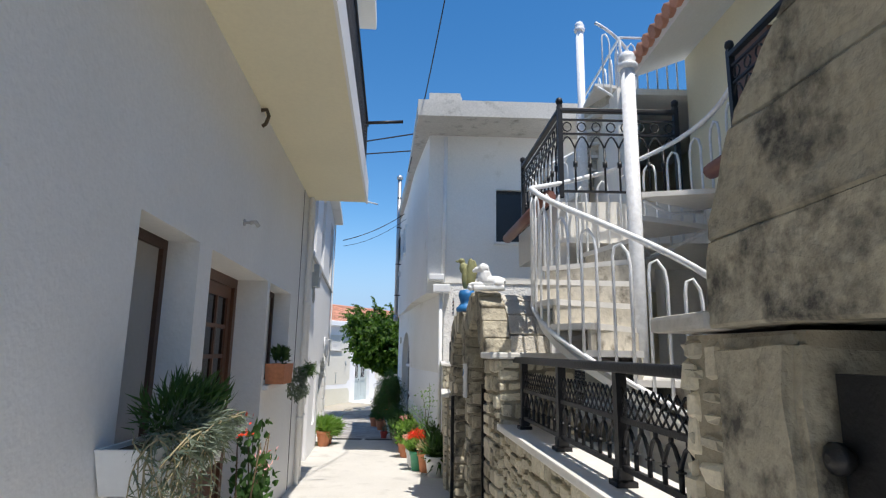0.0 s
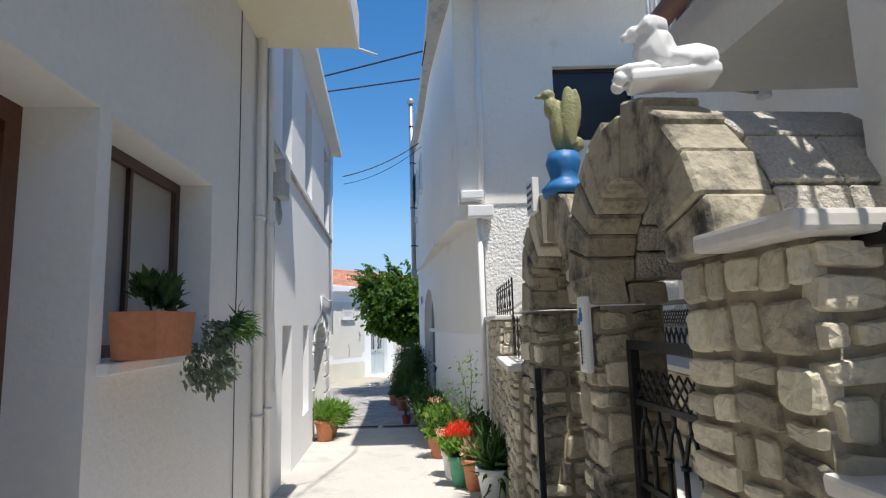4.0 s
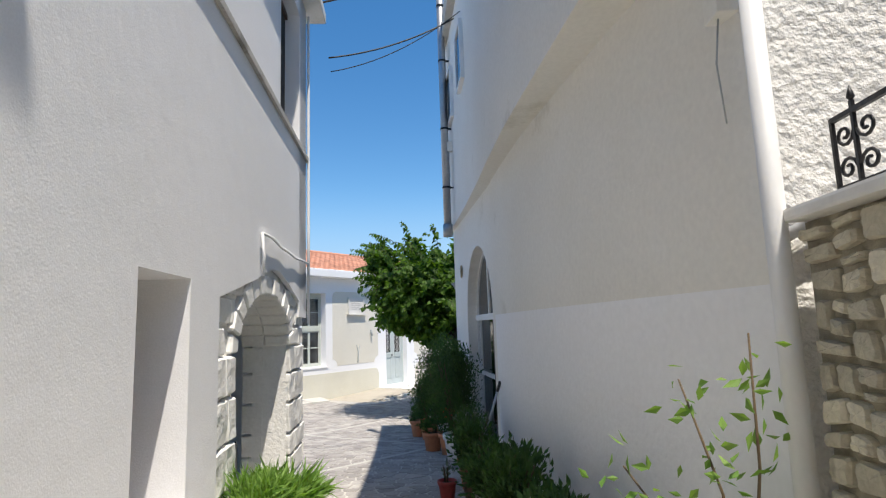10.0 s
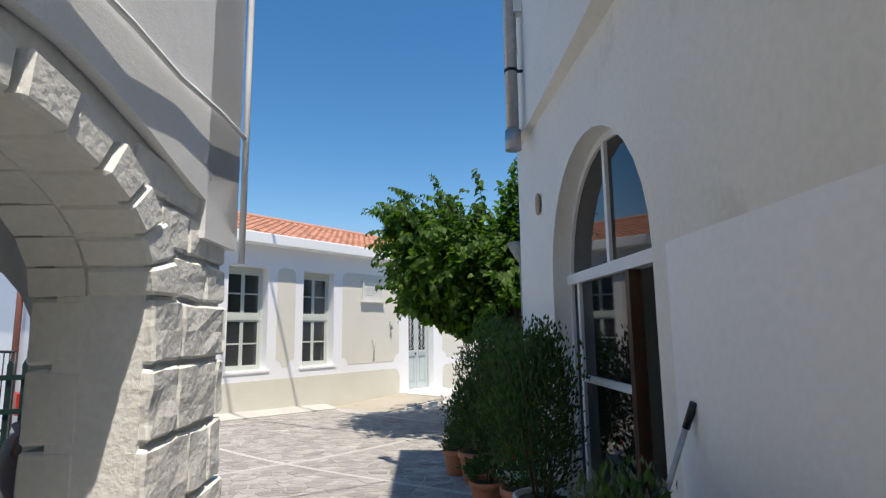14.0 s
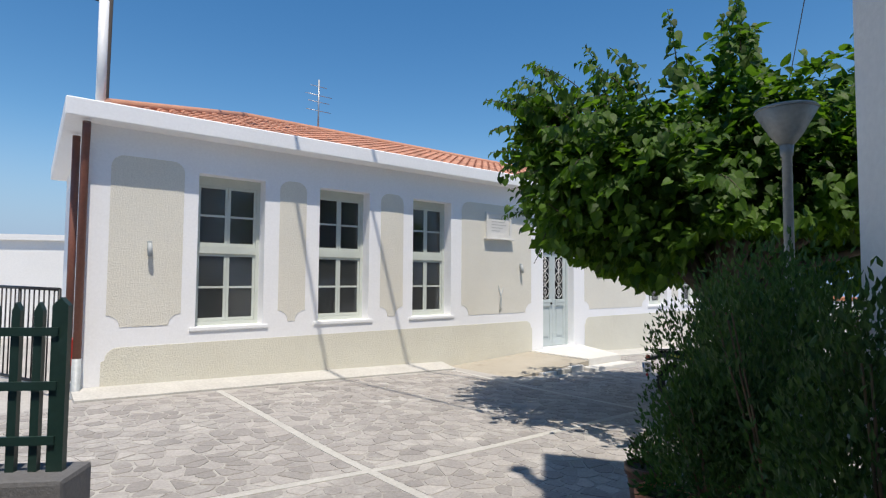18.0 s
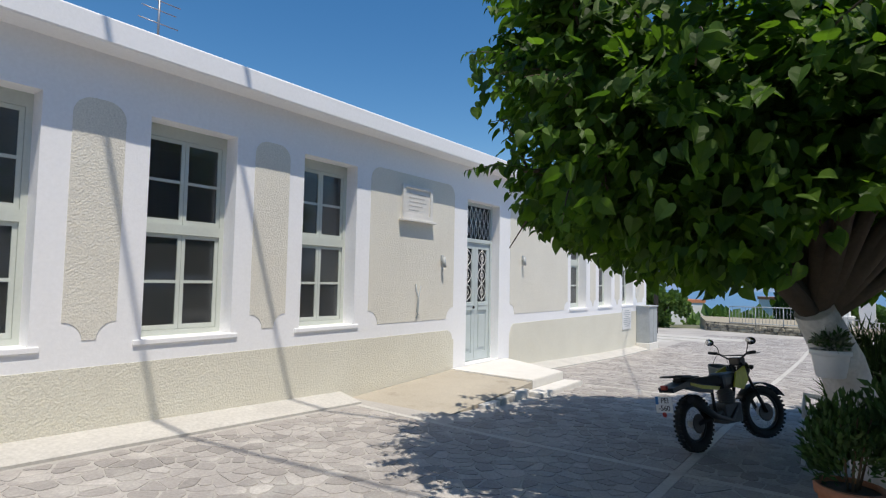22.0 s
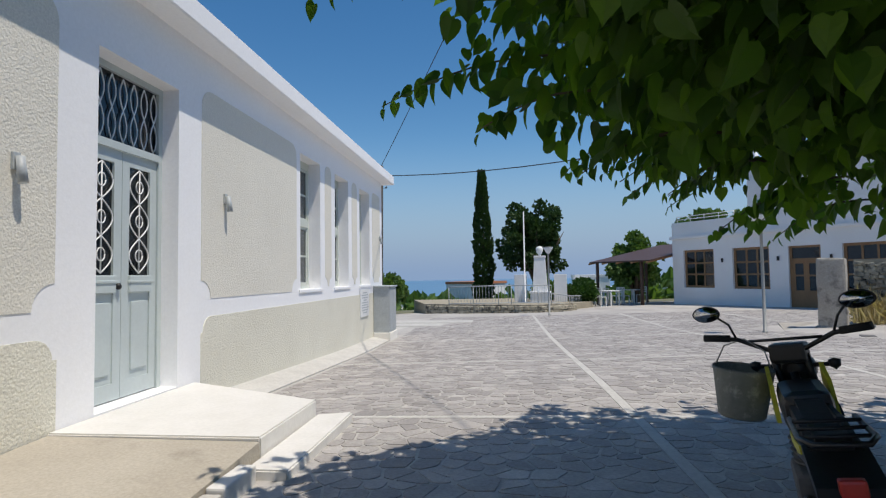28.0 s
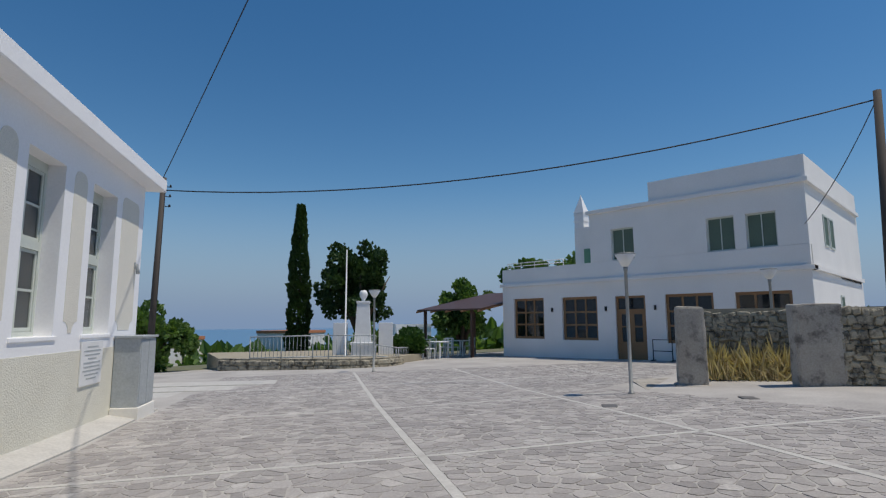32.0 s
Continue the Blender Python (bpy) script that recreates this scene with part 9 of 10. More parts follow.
def alley_plants():
    # grey trailing plant under the first window, against the wall
    t = potted(-1.41, 3.3, 0.2, 0.2, "white", "whitewashed wall trough with a straggling grey-green trailing plant", [
        (SHRUB, STRAP, 1000, 0.12, (0.02, 0.12, 0.30), (0.19, 0.5, 0.17), 0.1), (GREYLEAF, STRAP, 1500, 0.10, (0.08, 0.08, 0.20), (0.17, 0.56, 0.19), 0.7),
        (PETAL, OVAL, 12, 0.034, (0.24, 0.36, 0.12), (0.05, 0.14, 0.12), 0)], z=1.0, stems=0, seed=2, square=(0.24, 0.9))
    rng = np.random.default_rng(23)
    P, X = [], []
    for k in range(54):
        y = -0.5 + 0.85 * rng.uniform() ** 1.3
        fall = rng.uniform(0.22, 0.72) * (1.0 if y < 0.1 else 0.5)
        x0 = 0.13 + 0.09 * rng.uniform()
        wob = rng.uniform(0, 6.28)
        pts = [(x0 + 0.05 * math.sin(wob + 4 * f) - 0.05 * f, y + 0.07 * math.sin(wob * 2 + 5 * f) - 0.05 * f, 0.26 + 0.06 * math.sin(3 * f) - fall * f ** 1.3) for f in (0, 0.15, 0.3, 0.45, 0.6, 0.75, 0.9, 1.0)]
        bm = bmesh.new()
        tube(bm, pts, 0.0042, 4, True, 0.002)
        part("trailing_stem", bm, STRAW, t)
        for a, b in zip(pts, pts[1:]):
            for q in range(3):
                f = rng.uniform()
                P.append([a[i] + (b[i] - a[i]) * f for i in range(3)])
                X.append([rng.normal() * 0.6 + 0.3, rng.normal() * 0.7, -0.6 + rng.normal() * 0.4])
    scatter("trailing_foliage", STRAP[0], STRAP[1], np.array(P), np.array(X), rng.uniform(0.05, 0.1, len(P)), GREYLEAF, t)["kind"] = "stuff"
    potted(-1.36, 4.35, 0.13, 0.28, "terracotta", "terracotta pot with a leafy flowering plant by the door", [
        (SHRUB, HEART, 60, 0.055, (0.04, 0.05, 0.82), (0.18, 0.26, 0.36), 0.1), (SHRUB, HEART, 260, 0.06, (0, 0, 0.5), (0.2, 0.26, 0.3), 0.1), (PINKPETAL, OVAL, 14, 0.04, (0.1, 0.1, 0.85), (0.12, 0.2, 0.12), 0)], seed=3)
    potted(-1.42, 4.8, 0.12, 0.26, "terracotta", "terracotta pot with a spindly red-flowered plant", [
        (SHRUB, HEART, 50, 0.055, (0, 0, 0.82), (0.16, 0.2, 0.4), 0.1), (SHRUB, HEART, 100, 0.06, (0, 0, 0.55), (0.18, 0.2, 0.3), 0.1), (PETAL, OVAL, 5, 0.05, (0.1, 0.15, 1.1), (0.08, 0.1, 0.08), 0)], seed=4)
    potted(-1.33, 4.1, 0.13, 0.25, "brown", "brown pot with a dark leafy plant", [(SHRUB, HEART, 300, 0.07, (0, 0, 0.4), (0.24, 0.24, 0.26), 0.1)], seed=5)
    # box on the ledge of the second window
    potted(-1.69, 6.28, 0.1, 0.2, "terracotta", "terracotta window pot with dark succulents and a trailing grey plant", [
        (DARKSHRUB, OVAL, 300, 0.07, (0.0, 0.02, 0.27), (0.1, 0.17, 0.1), 0), (GREYLEAF, OVAL, 900, 0.045, (0.13, 0.30, -0.02), (0.12, 0.22, 0.22), 1.0), (SHRUB, STRAP, 420, 0.09, (0.18, 0.44, 0.13), (0.12, 0.24, 0.10), 1.0)], z=1.285, stems=0, seed=6, square=(0.2, 0.36))
    # row along the east side
    potted(-0.01, 9.02, 0.18, 0.30, "white", "white plastic pot with a spiky dark aloe", [(SHRUB, STRAP, 190, 0.34, (0, 0, 0.34), (0.12, 0.12, 0.1), 0)], stems=0, seed=7)
    potted(-0.16, 9.45, 0.15, 0.30, "terracotta", "terracotta pot with a dry-leaved plant", [(DRYGRASS, OVAL, 160, 0.08, (0, 0, 0.36), (0.16, 0.16, 0.14), 0), (SHRUB, OVAL, 260, 0.07, (0.1, 0, 0.42), (0.2, 0.2, 0.26), 0)], seed=8)
    potted(-0.30, 9.62, 0.14, 0.30, "green", "green plastic pot with red geraniums", [(LIGHTLEAF, HEART, 220, 0.07, (0, 0, 0.4), (0.2, 0.2, 0.16), 0), (PETAL, OVAL, 420, 0.036, (-0.02, 0, 0.54), (0.2, 0.18, 0.1), 0)], seed=9)
    potted(-0.38, 10.05, 0.14, 0.28, "white", "white pot with red and white geraniums", [(LIGHTLEAF, HEART, 200, 0.07, (0, 0, 0.36), (0.2, 0.2, 0.14), 0), (PETAL, OVAL, 300, 0.036, (0, 0, 0.47), (0.2, 0.2, 0.08), 0), (PINKPETAL, OVAL, 90, 0.034, (-0.08, 0.1, 0.47), (0.1, 0.1, 0.07), 0)], seed=10)
    potted(-0.12, 10.3, 0.14, 0.26, "brown", "brown pot with a small reddish shrub", [(SHRUB, OVAL, 420, 0.07, (0, 0, 0.45), (0.22, 0.22, 0.26), 0)], seed=11)
    potted(-0.55, 11.15, 0.16, 0.28, "terracotta", "light green leafy shrub in a terracotta pot", [(LIGHTLEAF, HEART, 300, 0.055, (-0.02, 0, 0.47), (0.28, 0.30, 0.26), 0.2), (SHRUB, OVAL, 420, 0.06, (0, 0, 0.42), (0.28, 0.30, 0.26), 0.1), (PINKPETAL, OVAL, 40, 0.04, (-0.05, 0, 0.7), (0.1, 0.1, 0.06), 0)], seed=12)
    potted(-0.62, 11.85, 0.16, 0.28, "terracotta", "light green shrub with pale flowers", [(LIGHTLEAF, HEART, 220, 0.055, (0, 0, 0.42), (0.28, 0.30, 0.24), 0.2), (SHRUB, OVAL, 520, 0.06, (0.1, 0.1, 0.43), (0.28, 0.30, 0.25), 0)], seed=13)
    for k, (x, y, hh) in enumerate(((-0.55, 12.4, 0.62), (-0.72, 12.95, 0.7), (-0.85, 13.5, 0.66), (-0.75, 13.95, 0.6), (-0.98, 14.6, 0.7))):
        potted(x, y, 0.17, 0.3, ("terracotta", "brown", "grey")[k % 3], "dark green bushy shrub in a pot by the wall", [(SHRUB, OVAL, 620, 0.065, (0, 0, hh * 0.68), (0.30, 0.28, hh * 0.42), 0.1), (DARKSHRUB, OVAL, 420, 0.065, (0, 0, hh * 0.55), (0.28, 0.26, hh * 0.4), 0.2)], seed=20 + k)
    potted(-1.02, 15.05, 0.16, 0.3, "terracotta", "terracotta pot with a mixed grey-leaved shrub", [(SHRUB, OVAL, 700, 0.06, (0, 0, 0.55), (0.3, 0.3, 0.3), 0), (GREYLEAF, OVAL, 350, 0.05, (0.1, 0.15, 0.6), (0.25, 0.25, 0.28), 0)], seed=30)
    potted(-1.27, 14.62, 0.09, 0.17, "red", "small red plastic pot with a bare plant", [(GREYLEAF, OVAL, 30, 0.06, (0, 0, 0.25), (0.08, 0.08, 0.1), 0)], seed=31)
    potted(-1.35, 17.35, 0.16, 0.3, "terracotta", "terracotta pot with red flowers beside the shop", [(SHRUB, OVAL, 420, 0.06, (0, 0, 0.42), (0.24, 0.24, 0.2), 0), (PETAL, OVAL, 60, 0.04, (0, 0, 0.55), (0.2, 0.2, 0.1), 0)], seed=32)
    potted(-1.62, 17.75, 0.15, 0.28, "terracotta", "terracotta pot with a low green plant", [(SHRUB, OVAL, 420, 0.06, (0, 0, 0.36), (0.22, 0.22, 0.18), 0)], seed=33)
    # tall dark bushes in front of the shop
    spots = ((-1.22, 16.9, 1.6, 0.4, "white"), (-1.35, 18.1, 1.55, 0.46, "white"), (-1.5, 18.8, 1.75, 0.52, "terracotta"), (-1.42, 19.5, 1.85, 0.52, "terracotta"), (-1.62, 20.2, 1.7, 0.5, "brown"), (-1.3, 20.9, 1.7, 0.5, "terracotta"), (-1.75, 19.1, 1.15, 0.42, "terracotta"))
    for k, (x, y, hh, w, col) in enumerate(spots):
        potted(x, y, 0.2, 0.34, col, "tall dark evergreen bush in a " + col + " pot", [
            (DARKSHRUB, OVAL, 3800, 0.048, (0, 0, hh * 0.58), (w, w, hh * 0.46), 0), (SHRUB, OVAL, 2000, 0.046, (0, 0, hh * 0.62), (w * 1.05, w * 1.05, hh * 0.46), 0)], seed=40 + k, stems=7)
    potted(-2.0, 19.55, 0.16, 0.3, "terracotta", "terracotta pot with a low dark plant", [(SHRUB, OVAL, 350, 0.06, (0, 0, 0.38), (0.22, 0.22, 0.16), 0)], seed=50)
    potted(-2.05, 20.1, 0.17, 0.32, "brown", "brown pot with a low dark plant", [(DARKSHRUB, OVAL, 400, 0.06, (0, 0, 0.4), (0.24, 0.24, 0.2), 0)], seed=51)
    # west side, by the porch
    potted(-2.40, 12.75, 0.15, 0.32, "terracotta", "terracotta pot with a light green grassy plant", [(LIGHTLEAF, STRAP, 1100, 0.15, (0.05, 0, 0.42), (0.25, 0.28, 0.2), 0.3)], stems=0, seed=60)
    potted(-2.42, 13.2, 0.15, 0.25, "terracotta", "terracotta pot with a bright green plant", [(LIGHTLEAF, STRAP, 700, 0.22, (0.05, 0, 0.34), (0.26, 0.3, 0.18), 0.35)], stems=0, seed=61)
    # round the foot of the mulberry
    potted(-1.25, 22.55, 0.2, 0.34, "terracotta", "dark shrub in a pot at the foot of the tree", [(DARKSHRUB, OVAL, 1500, 0.07, (0, 0, 0.62), (0.32, 0.32, 0.4), 0), (SHRUB, OVAL, 500, 0.07, (0, 0, 0.7), (0.32, 0.32, 0.36), 0)], seed=70)
    potted(-0.95, 22.3, 0.2, 0.34, "terracotta", "leafy shrub in a pot at the foot of the tree", [(DARKSHRUB, OVAL, 1300, 0.08, (0, 0, 0.75), (0.36, 0.36, 0.5), 0), (SHRUB, OVAL, 500, 0.08, (0, 0, 0.8), (0.36, 0.36, 0.4), 0)], seed=71)
    potted(-0.4, 23.5, 0.18, 0.3, "brown", "dark feathery shrub behind the tree trunk", [(DARKSHRUB, NEEDLE, 1600, 0.22, (0, 0, 0.85), (0.4, 0.4, 0.55), 0.6), (SHRUB, NEEDLE, 500, 0.2, (0, 0, 0.9), (0.4, 0.4, 0.5), 0.4)], seed=72)
    potted(-1.14, 22.92, 0.13, 0.2, "white", "white hanging pot hooked on the tree trunk", [(GREYLEAF, OVAL, 260, 0.06, (0, 0, 0.24), (0.14, 0.14, 0.1), 0.3), (SHRUB, OVAL, 120, 0.06, (0, 0, 0.25), (0.14, 0.14, 0.1), 0)], z=0.02, stems=0, seed=73)


alley_plants()


def rose():
    x, y = -0.2, 10.98
    t = thing("rose_bush", pose(x, y, ground_z(x, y)), "spindly climbing rose with few light leaves", "plant")
    rng = np.random.default_rng(77)
    pts = []
    for k, (dx, dy, h) in enumerate(((-0.1, 0.1, 1.2), (-0.28, 0.2, 0.9), (0.05, -0.1, 1.35), (-0.32, 0.1, 0.8), (0.02, 0.2, 0.7), (-0.2, -0.15, 0.65))):
        bm = bmesh.new()
        line = [(0, 0, 0), (dx * 0.2, dy * 0.2, h * 0.35), (dx * 0.5 + 0.04, dy * 0.5, h * 0.7), (dx, dy, h)]
        tube(bm, line, 0.008, 6, True, 0.003)
        part("stem", bm, STEM, t)
        for a, b in zip(line[1:], line[2:]):
            for j in range(3):
                pts.append(np.array(a) + (np.array(b) - np.array(a)) * (j + rng.uniform()) / 3)
    P = np.repeat(np.array(pts), 9, 0) + rng.normal(size=(len(pts) * 9, 3)) * 0.06
    scatter("foliage", OVAL[0], OVAL[1], P, rng.normal(size=P.shape) + np.array([0, 0, 0.2]), rng.uniform(0.04, 0.075, len(P)), LIGHTLEAF, t)


rose()


# ---- stone dressing of the porch arch ----
def porch_stones():
    t = thing("porch_arch", H2, "limewashed block surround of the porch arch", "arch")
    rng = random.Random(31)

    def block(u0, u1, y0, y1, z0, z1, rough=0.012):
        bm = bmesh.new()
        box(bm, u0, u1, y0, y1, z0, z1)
        bmesh.ops.bevel(bm, geom=list(bm.edges), offset=0.012, segments=1, affect="EDGES")
        bmesh.ops.subdivide_edges(bm, edges=[e for e in bm.edges if e.calc_length() > 0.1], cuts=3, use_grid_fill=True)
        sh = Vector((rng.uniform(0, 50), 0, 0))
        for v in bm.verts:
            v.co += rough * noise.noise_vector(v.co * 9 + sh)
        part("block", bm, WHITESTONE, t)

    bm = bmesh.new()
    wallplan(bm, u2(12.5), H2L - 0.07, -0.9, 1.72, 0.34, [(u2(12.97), u2(14.83), -0.9, 1.45, 0.48)], 0.06)
    part("core", bm, WHITESTONE, t)
    zs = [-0.62, -0.34, -0.12, 0.10, 0.40, 0.70, 0.97]
    for a, b in zip(zs, zs[1:]):
        # far jamb wraps the corner of the house
        cuts = [u2(14.83), u2(14.83) + rng.uniform(0.25, 0.4), u2(14.83) + rng.uniform(0.62, 0.85), H2L - 0.045]
        for p, q in zip(cuts, cuts[1:]):
            block(p + 0.004, q - 0.004, 0.022, 0.28, a + 0.012, b - 0.012, 0.014)
        block(u2(14.83) - 0.004, u2(14.83) + 0.26, 0.286, 0.50, a + 0.01, b - 0.01, 0.004)
        block(H2L - 0.35, H2L - 0.045, 0.286, 0.50, a + 0.01, b - 0.01, 0.01)
        cuts = [u2(12.5), u2(12.5) + rng.uniform(0.15, 0.3), u2(12.97)]
        for p, q in zip(cuts, cuts[1:]):
            block(p + 0.004, q - 0.004, 0.022, 0.28, a + 0.012, b - 0.012, 0.014)
        block(u2(12.97) - 0.26, u2(12.97) + 0.004, 0.286, 0.50, a + 0.01, b - 0.01, 0.004)
    # arch ring
    c, w, rise, spring = (u2(12.97) + u2(14.83)) / 2, 0.937, 0.49, 0.97
    n = 13
    pt = lambda f, o: (c + (w + o) * math.cos(f), spring + (rise + o * 1.02) * math.sin(f))  # noqa: E731
    for k in range(n):
        a, b = math.pi * k / n + 0.012, math.pi * (k + 1) / n - 0.012
        o = 0.17 + rng.uniform(-0.04, 0.03)
        bm = bmesh.new()
        prism(bm, [pt(a, -0.02), pt(a, o), pt(b, o), pt(b, -0.02)], 0.025 - rng.uniform(0, 0.02), 0.28)
        bmesh.ops.bevel(bm, geom=list(bm.edges), offset=0.014, segments=1, affect="EDGES")
        part("voussoir", bm, WHITESTONE, t)
        bm = bmesh.new()
        prism(bm, [pt(a - 0.004, -0.015), pt(a - 0.004, 0.1), pt(b + 0.004, 0.1), pt(b + 0.004, -0.015)], 0.284, 0.50)
        part("soffit_stone", bm, WHITESTONE, t)
    # fill stones beside the ring
    for a, b, lo in ((0.97, 1.16, 0), (1.17, 1.36, 0.16), (1.37, 1.55, 0.36)):
        for s0, s1 in ((u2(12.5), c - w - 0.19 + lo), (c + w + 0.19 - lo, H2L - 0.045)):
            u = s0
            while u < s1 - 0.08:
                q = min(s1, u + rng.uniform(0.2, 0.38))
                block(u + 0.004, q - 0.004, 0.03, 0.26, a + 0.008, b - 0.008, 0.012)
                u = q
    # limewashed cable run above
    bm = bmesh.new()
    run = [(4.64, 1.56), (4.63, 1.72), (4.60, 1.90), (4.92, 1.91), (5.3, 1.885), (5.6, 1.88), (6.0, 1.875), (6.4, 1.895), (6.84, 1.91)]
    tube(bm, [(u, -0.03 - 0.01 * (i % 2), z) for i, (u, z) in enumerate(run)], 0.013, 7)
    part("limewashed_cable", bm, GRAINWASH, t)
    bm = bmesh.new()
    tube(bm, [(H2L + 0.0, -0.03, z) for z in (1.2, 2.3, 3.1, 4.2, 5.1)], 0.018, 7)
    part("limewashed_cable", bm, GRAINWASH, t)
    # urn and low gate inside the porch
    m = H2 @ pose(8.78, 2.2, -0.66)
    g = thing("urn", m, "large dark terracotta urn in the porch", "urn")
    bm = bmesh.new()
    lathe(bm, [(0.14, 0), (0.16, 0.03), (0.26, 0.3), (0.29, 0.5), (0.25, 0.64), (0.19, 0.70), (0.22, 0.76), (0.20, 0.77), (0.17, 0.7), (0.0, 0.66)], 26)
    part("body", bm, POTS["brown"], g)
    for s in (-1, 1):
        bm = bmesh.new()
        tube(bm, [(s * 0.2, 0, 0.70), (s * 0.31, 0, 0.68), (s * 0.33, 0, 0.58), (s * 0.27, 0, 0.5)], 0.018, 7)
        part("handle", bm, POTS["brown"], g)
    for k in range(3):
        d = thing("iron_spike_fence", H2 @ pose(u2(13.05 + 0.4 * k), 0.35, -0.6), "short black iron pickets across the porch opening", "fence", "porch pickets")
        for j in range(3):
            bm = bmesh.new()
            prism(bm, [(j * 0.13 - 0.02, 0), (j * 0.13 + 0.02, 0), (j * 0.13 + 0.02, 0.62 + 0.05 * j), (j * 0.13, 0.68 + 0.05 * j), (j * 0.13 - 0.02, 0.62 + 0.05 * j)], -0.01, 0.01)
            part("picket", bm, IRON, d)
        bm = bmesh.new()
        box(bm, -0.05, 0.31, 0.012, 0.03, 0.30, 0.34)
        part("rail", bm, IRON, d)


porch_stones()

GREENIRON = mat("dark_green_paint", (0.012, 0.035, 0.028), 0.45, bump=0.1)


def green_fence():
    a, b, z0 = (-5.45, 18.25), (-7.4, 17.35), -0.42
    L = math.hypot(b[0] - a[0], b[1] - a[1])
    m = along(a, b)
    s = thing("low_wall", m, "dark grey stone base below the green fence", "wall")
    bm = bmesh.new()
    box(bm, -0.12, L, -0.18, 0.18, -1.2, z0 + 0.02, 0.03)
    part("core", bm, DARKSTONE, s)
    f = thing("picket_fence", m, "dark green picket fence with pointed tops", "fence")
    k = 0
    u = 0.0
    while u < L:
        w = 0.045 if k % 5 == 0 else 0.024
        bm = bmesh.new()
        top = z0 + 1.02 + (0.03 if k % 5 == 0 else 0)
        prism(bm, [(u - w, z0), (u + w, z0), (u + w, top - 0.05), (u, top), (u - w, top - 0.05)], -0.02, 0.02 if k % 5 else 0.03)
        part("post" if k % 5 == 0 else "picket", bm, GREENIRON, f)
        u += 0.125
        k += 1
    for zz in (0.18, 0.5, 0.82):
        bm = bmesh.new()
        box(bm, 0, L, 0.021, 0.045, z0 + zz, z0 + zz + 0.05)
        part("rail", bm, GREENIRON, f)
    # iron gate beside the school corner, white house beyond
    picket_fence([(-9.0, 20.95, -0.72), (-10.9, 21.3, -0.7)], 1.3, "dark iron gate beside the school corner", 0.12, IRON)
    h = thing("house", pose(-19.5, 28.0, -1, 0, 0, 30), "low white house beyond the school yard", "house")
    bm = bmesh.new()
    box(bm, -5, 4, -3, 3, -1, 2.65)
    part("wall", bm, WHITEWASH, h)
    bm = bmesh.new()
    box(bm, -5.1, 4.1, -3.1, 3.1, 2.65, 2.8)
    part("roof", bm, WHITEWASH, h)


green_fence()


# ---- small things of the alley ----
def lump(bm, c, r, k=1.0, seed=0, n=2):
    g = bmesh.ops.create_icosphere(bm, subdivisions=n, radius=1.0)
    for v in g["verts"]:
        d = v.co.copy()
        v.co = Vector((d.x * r[0], d.y * r[1], d.z * r[2])) * (1 + 0.12 * k * noise.noise(d * 2.5 + Vector((seed, 0, 0)))) + Vector(c)
    for f in g["verts"]:
        for q in f.link_faces:
            q.smooth = True


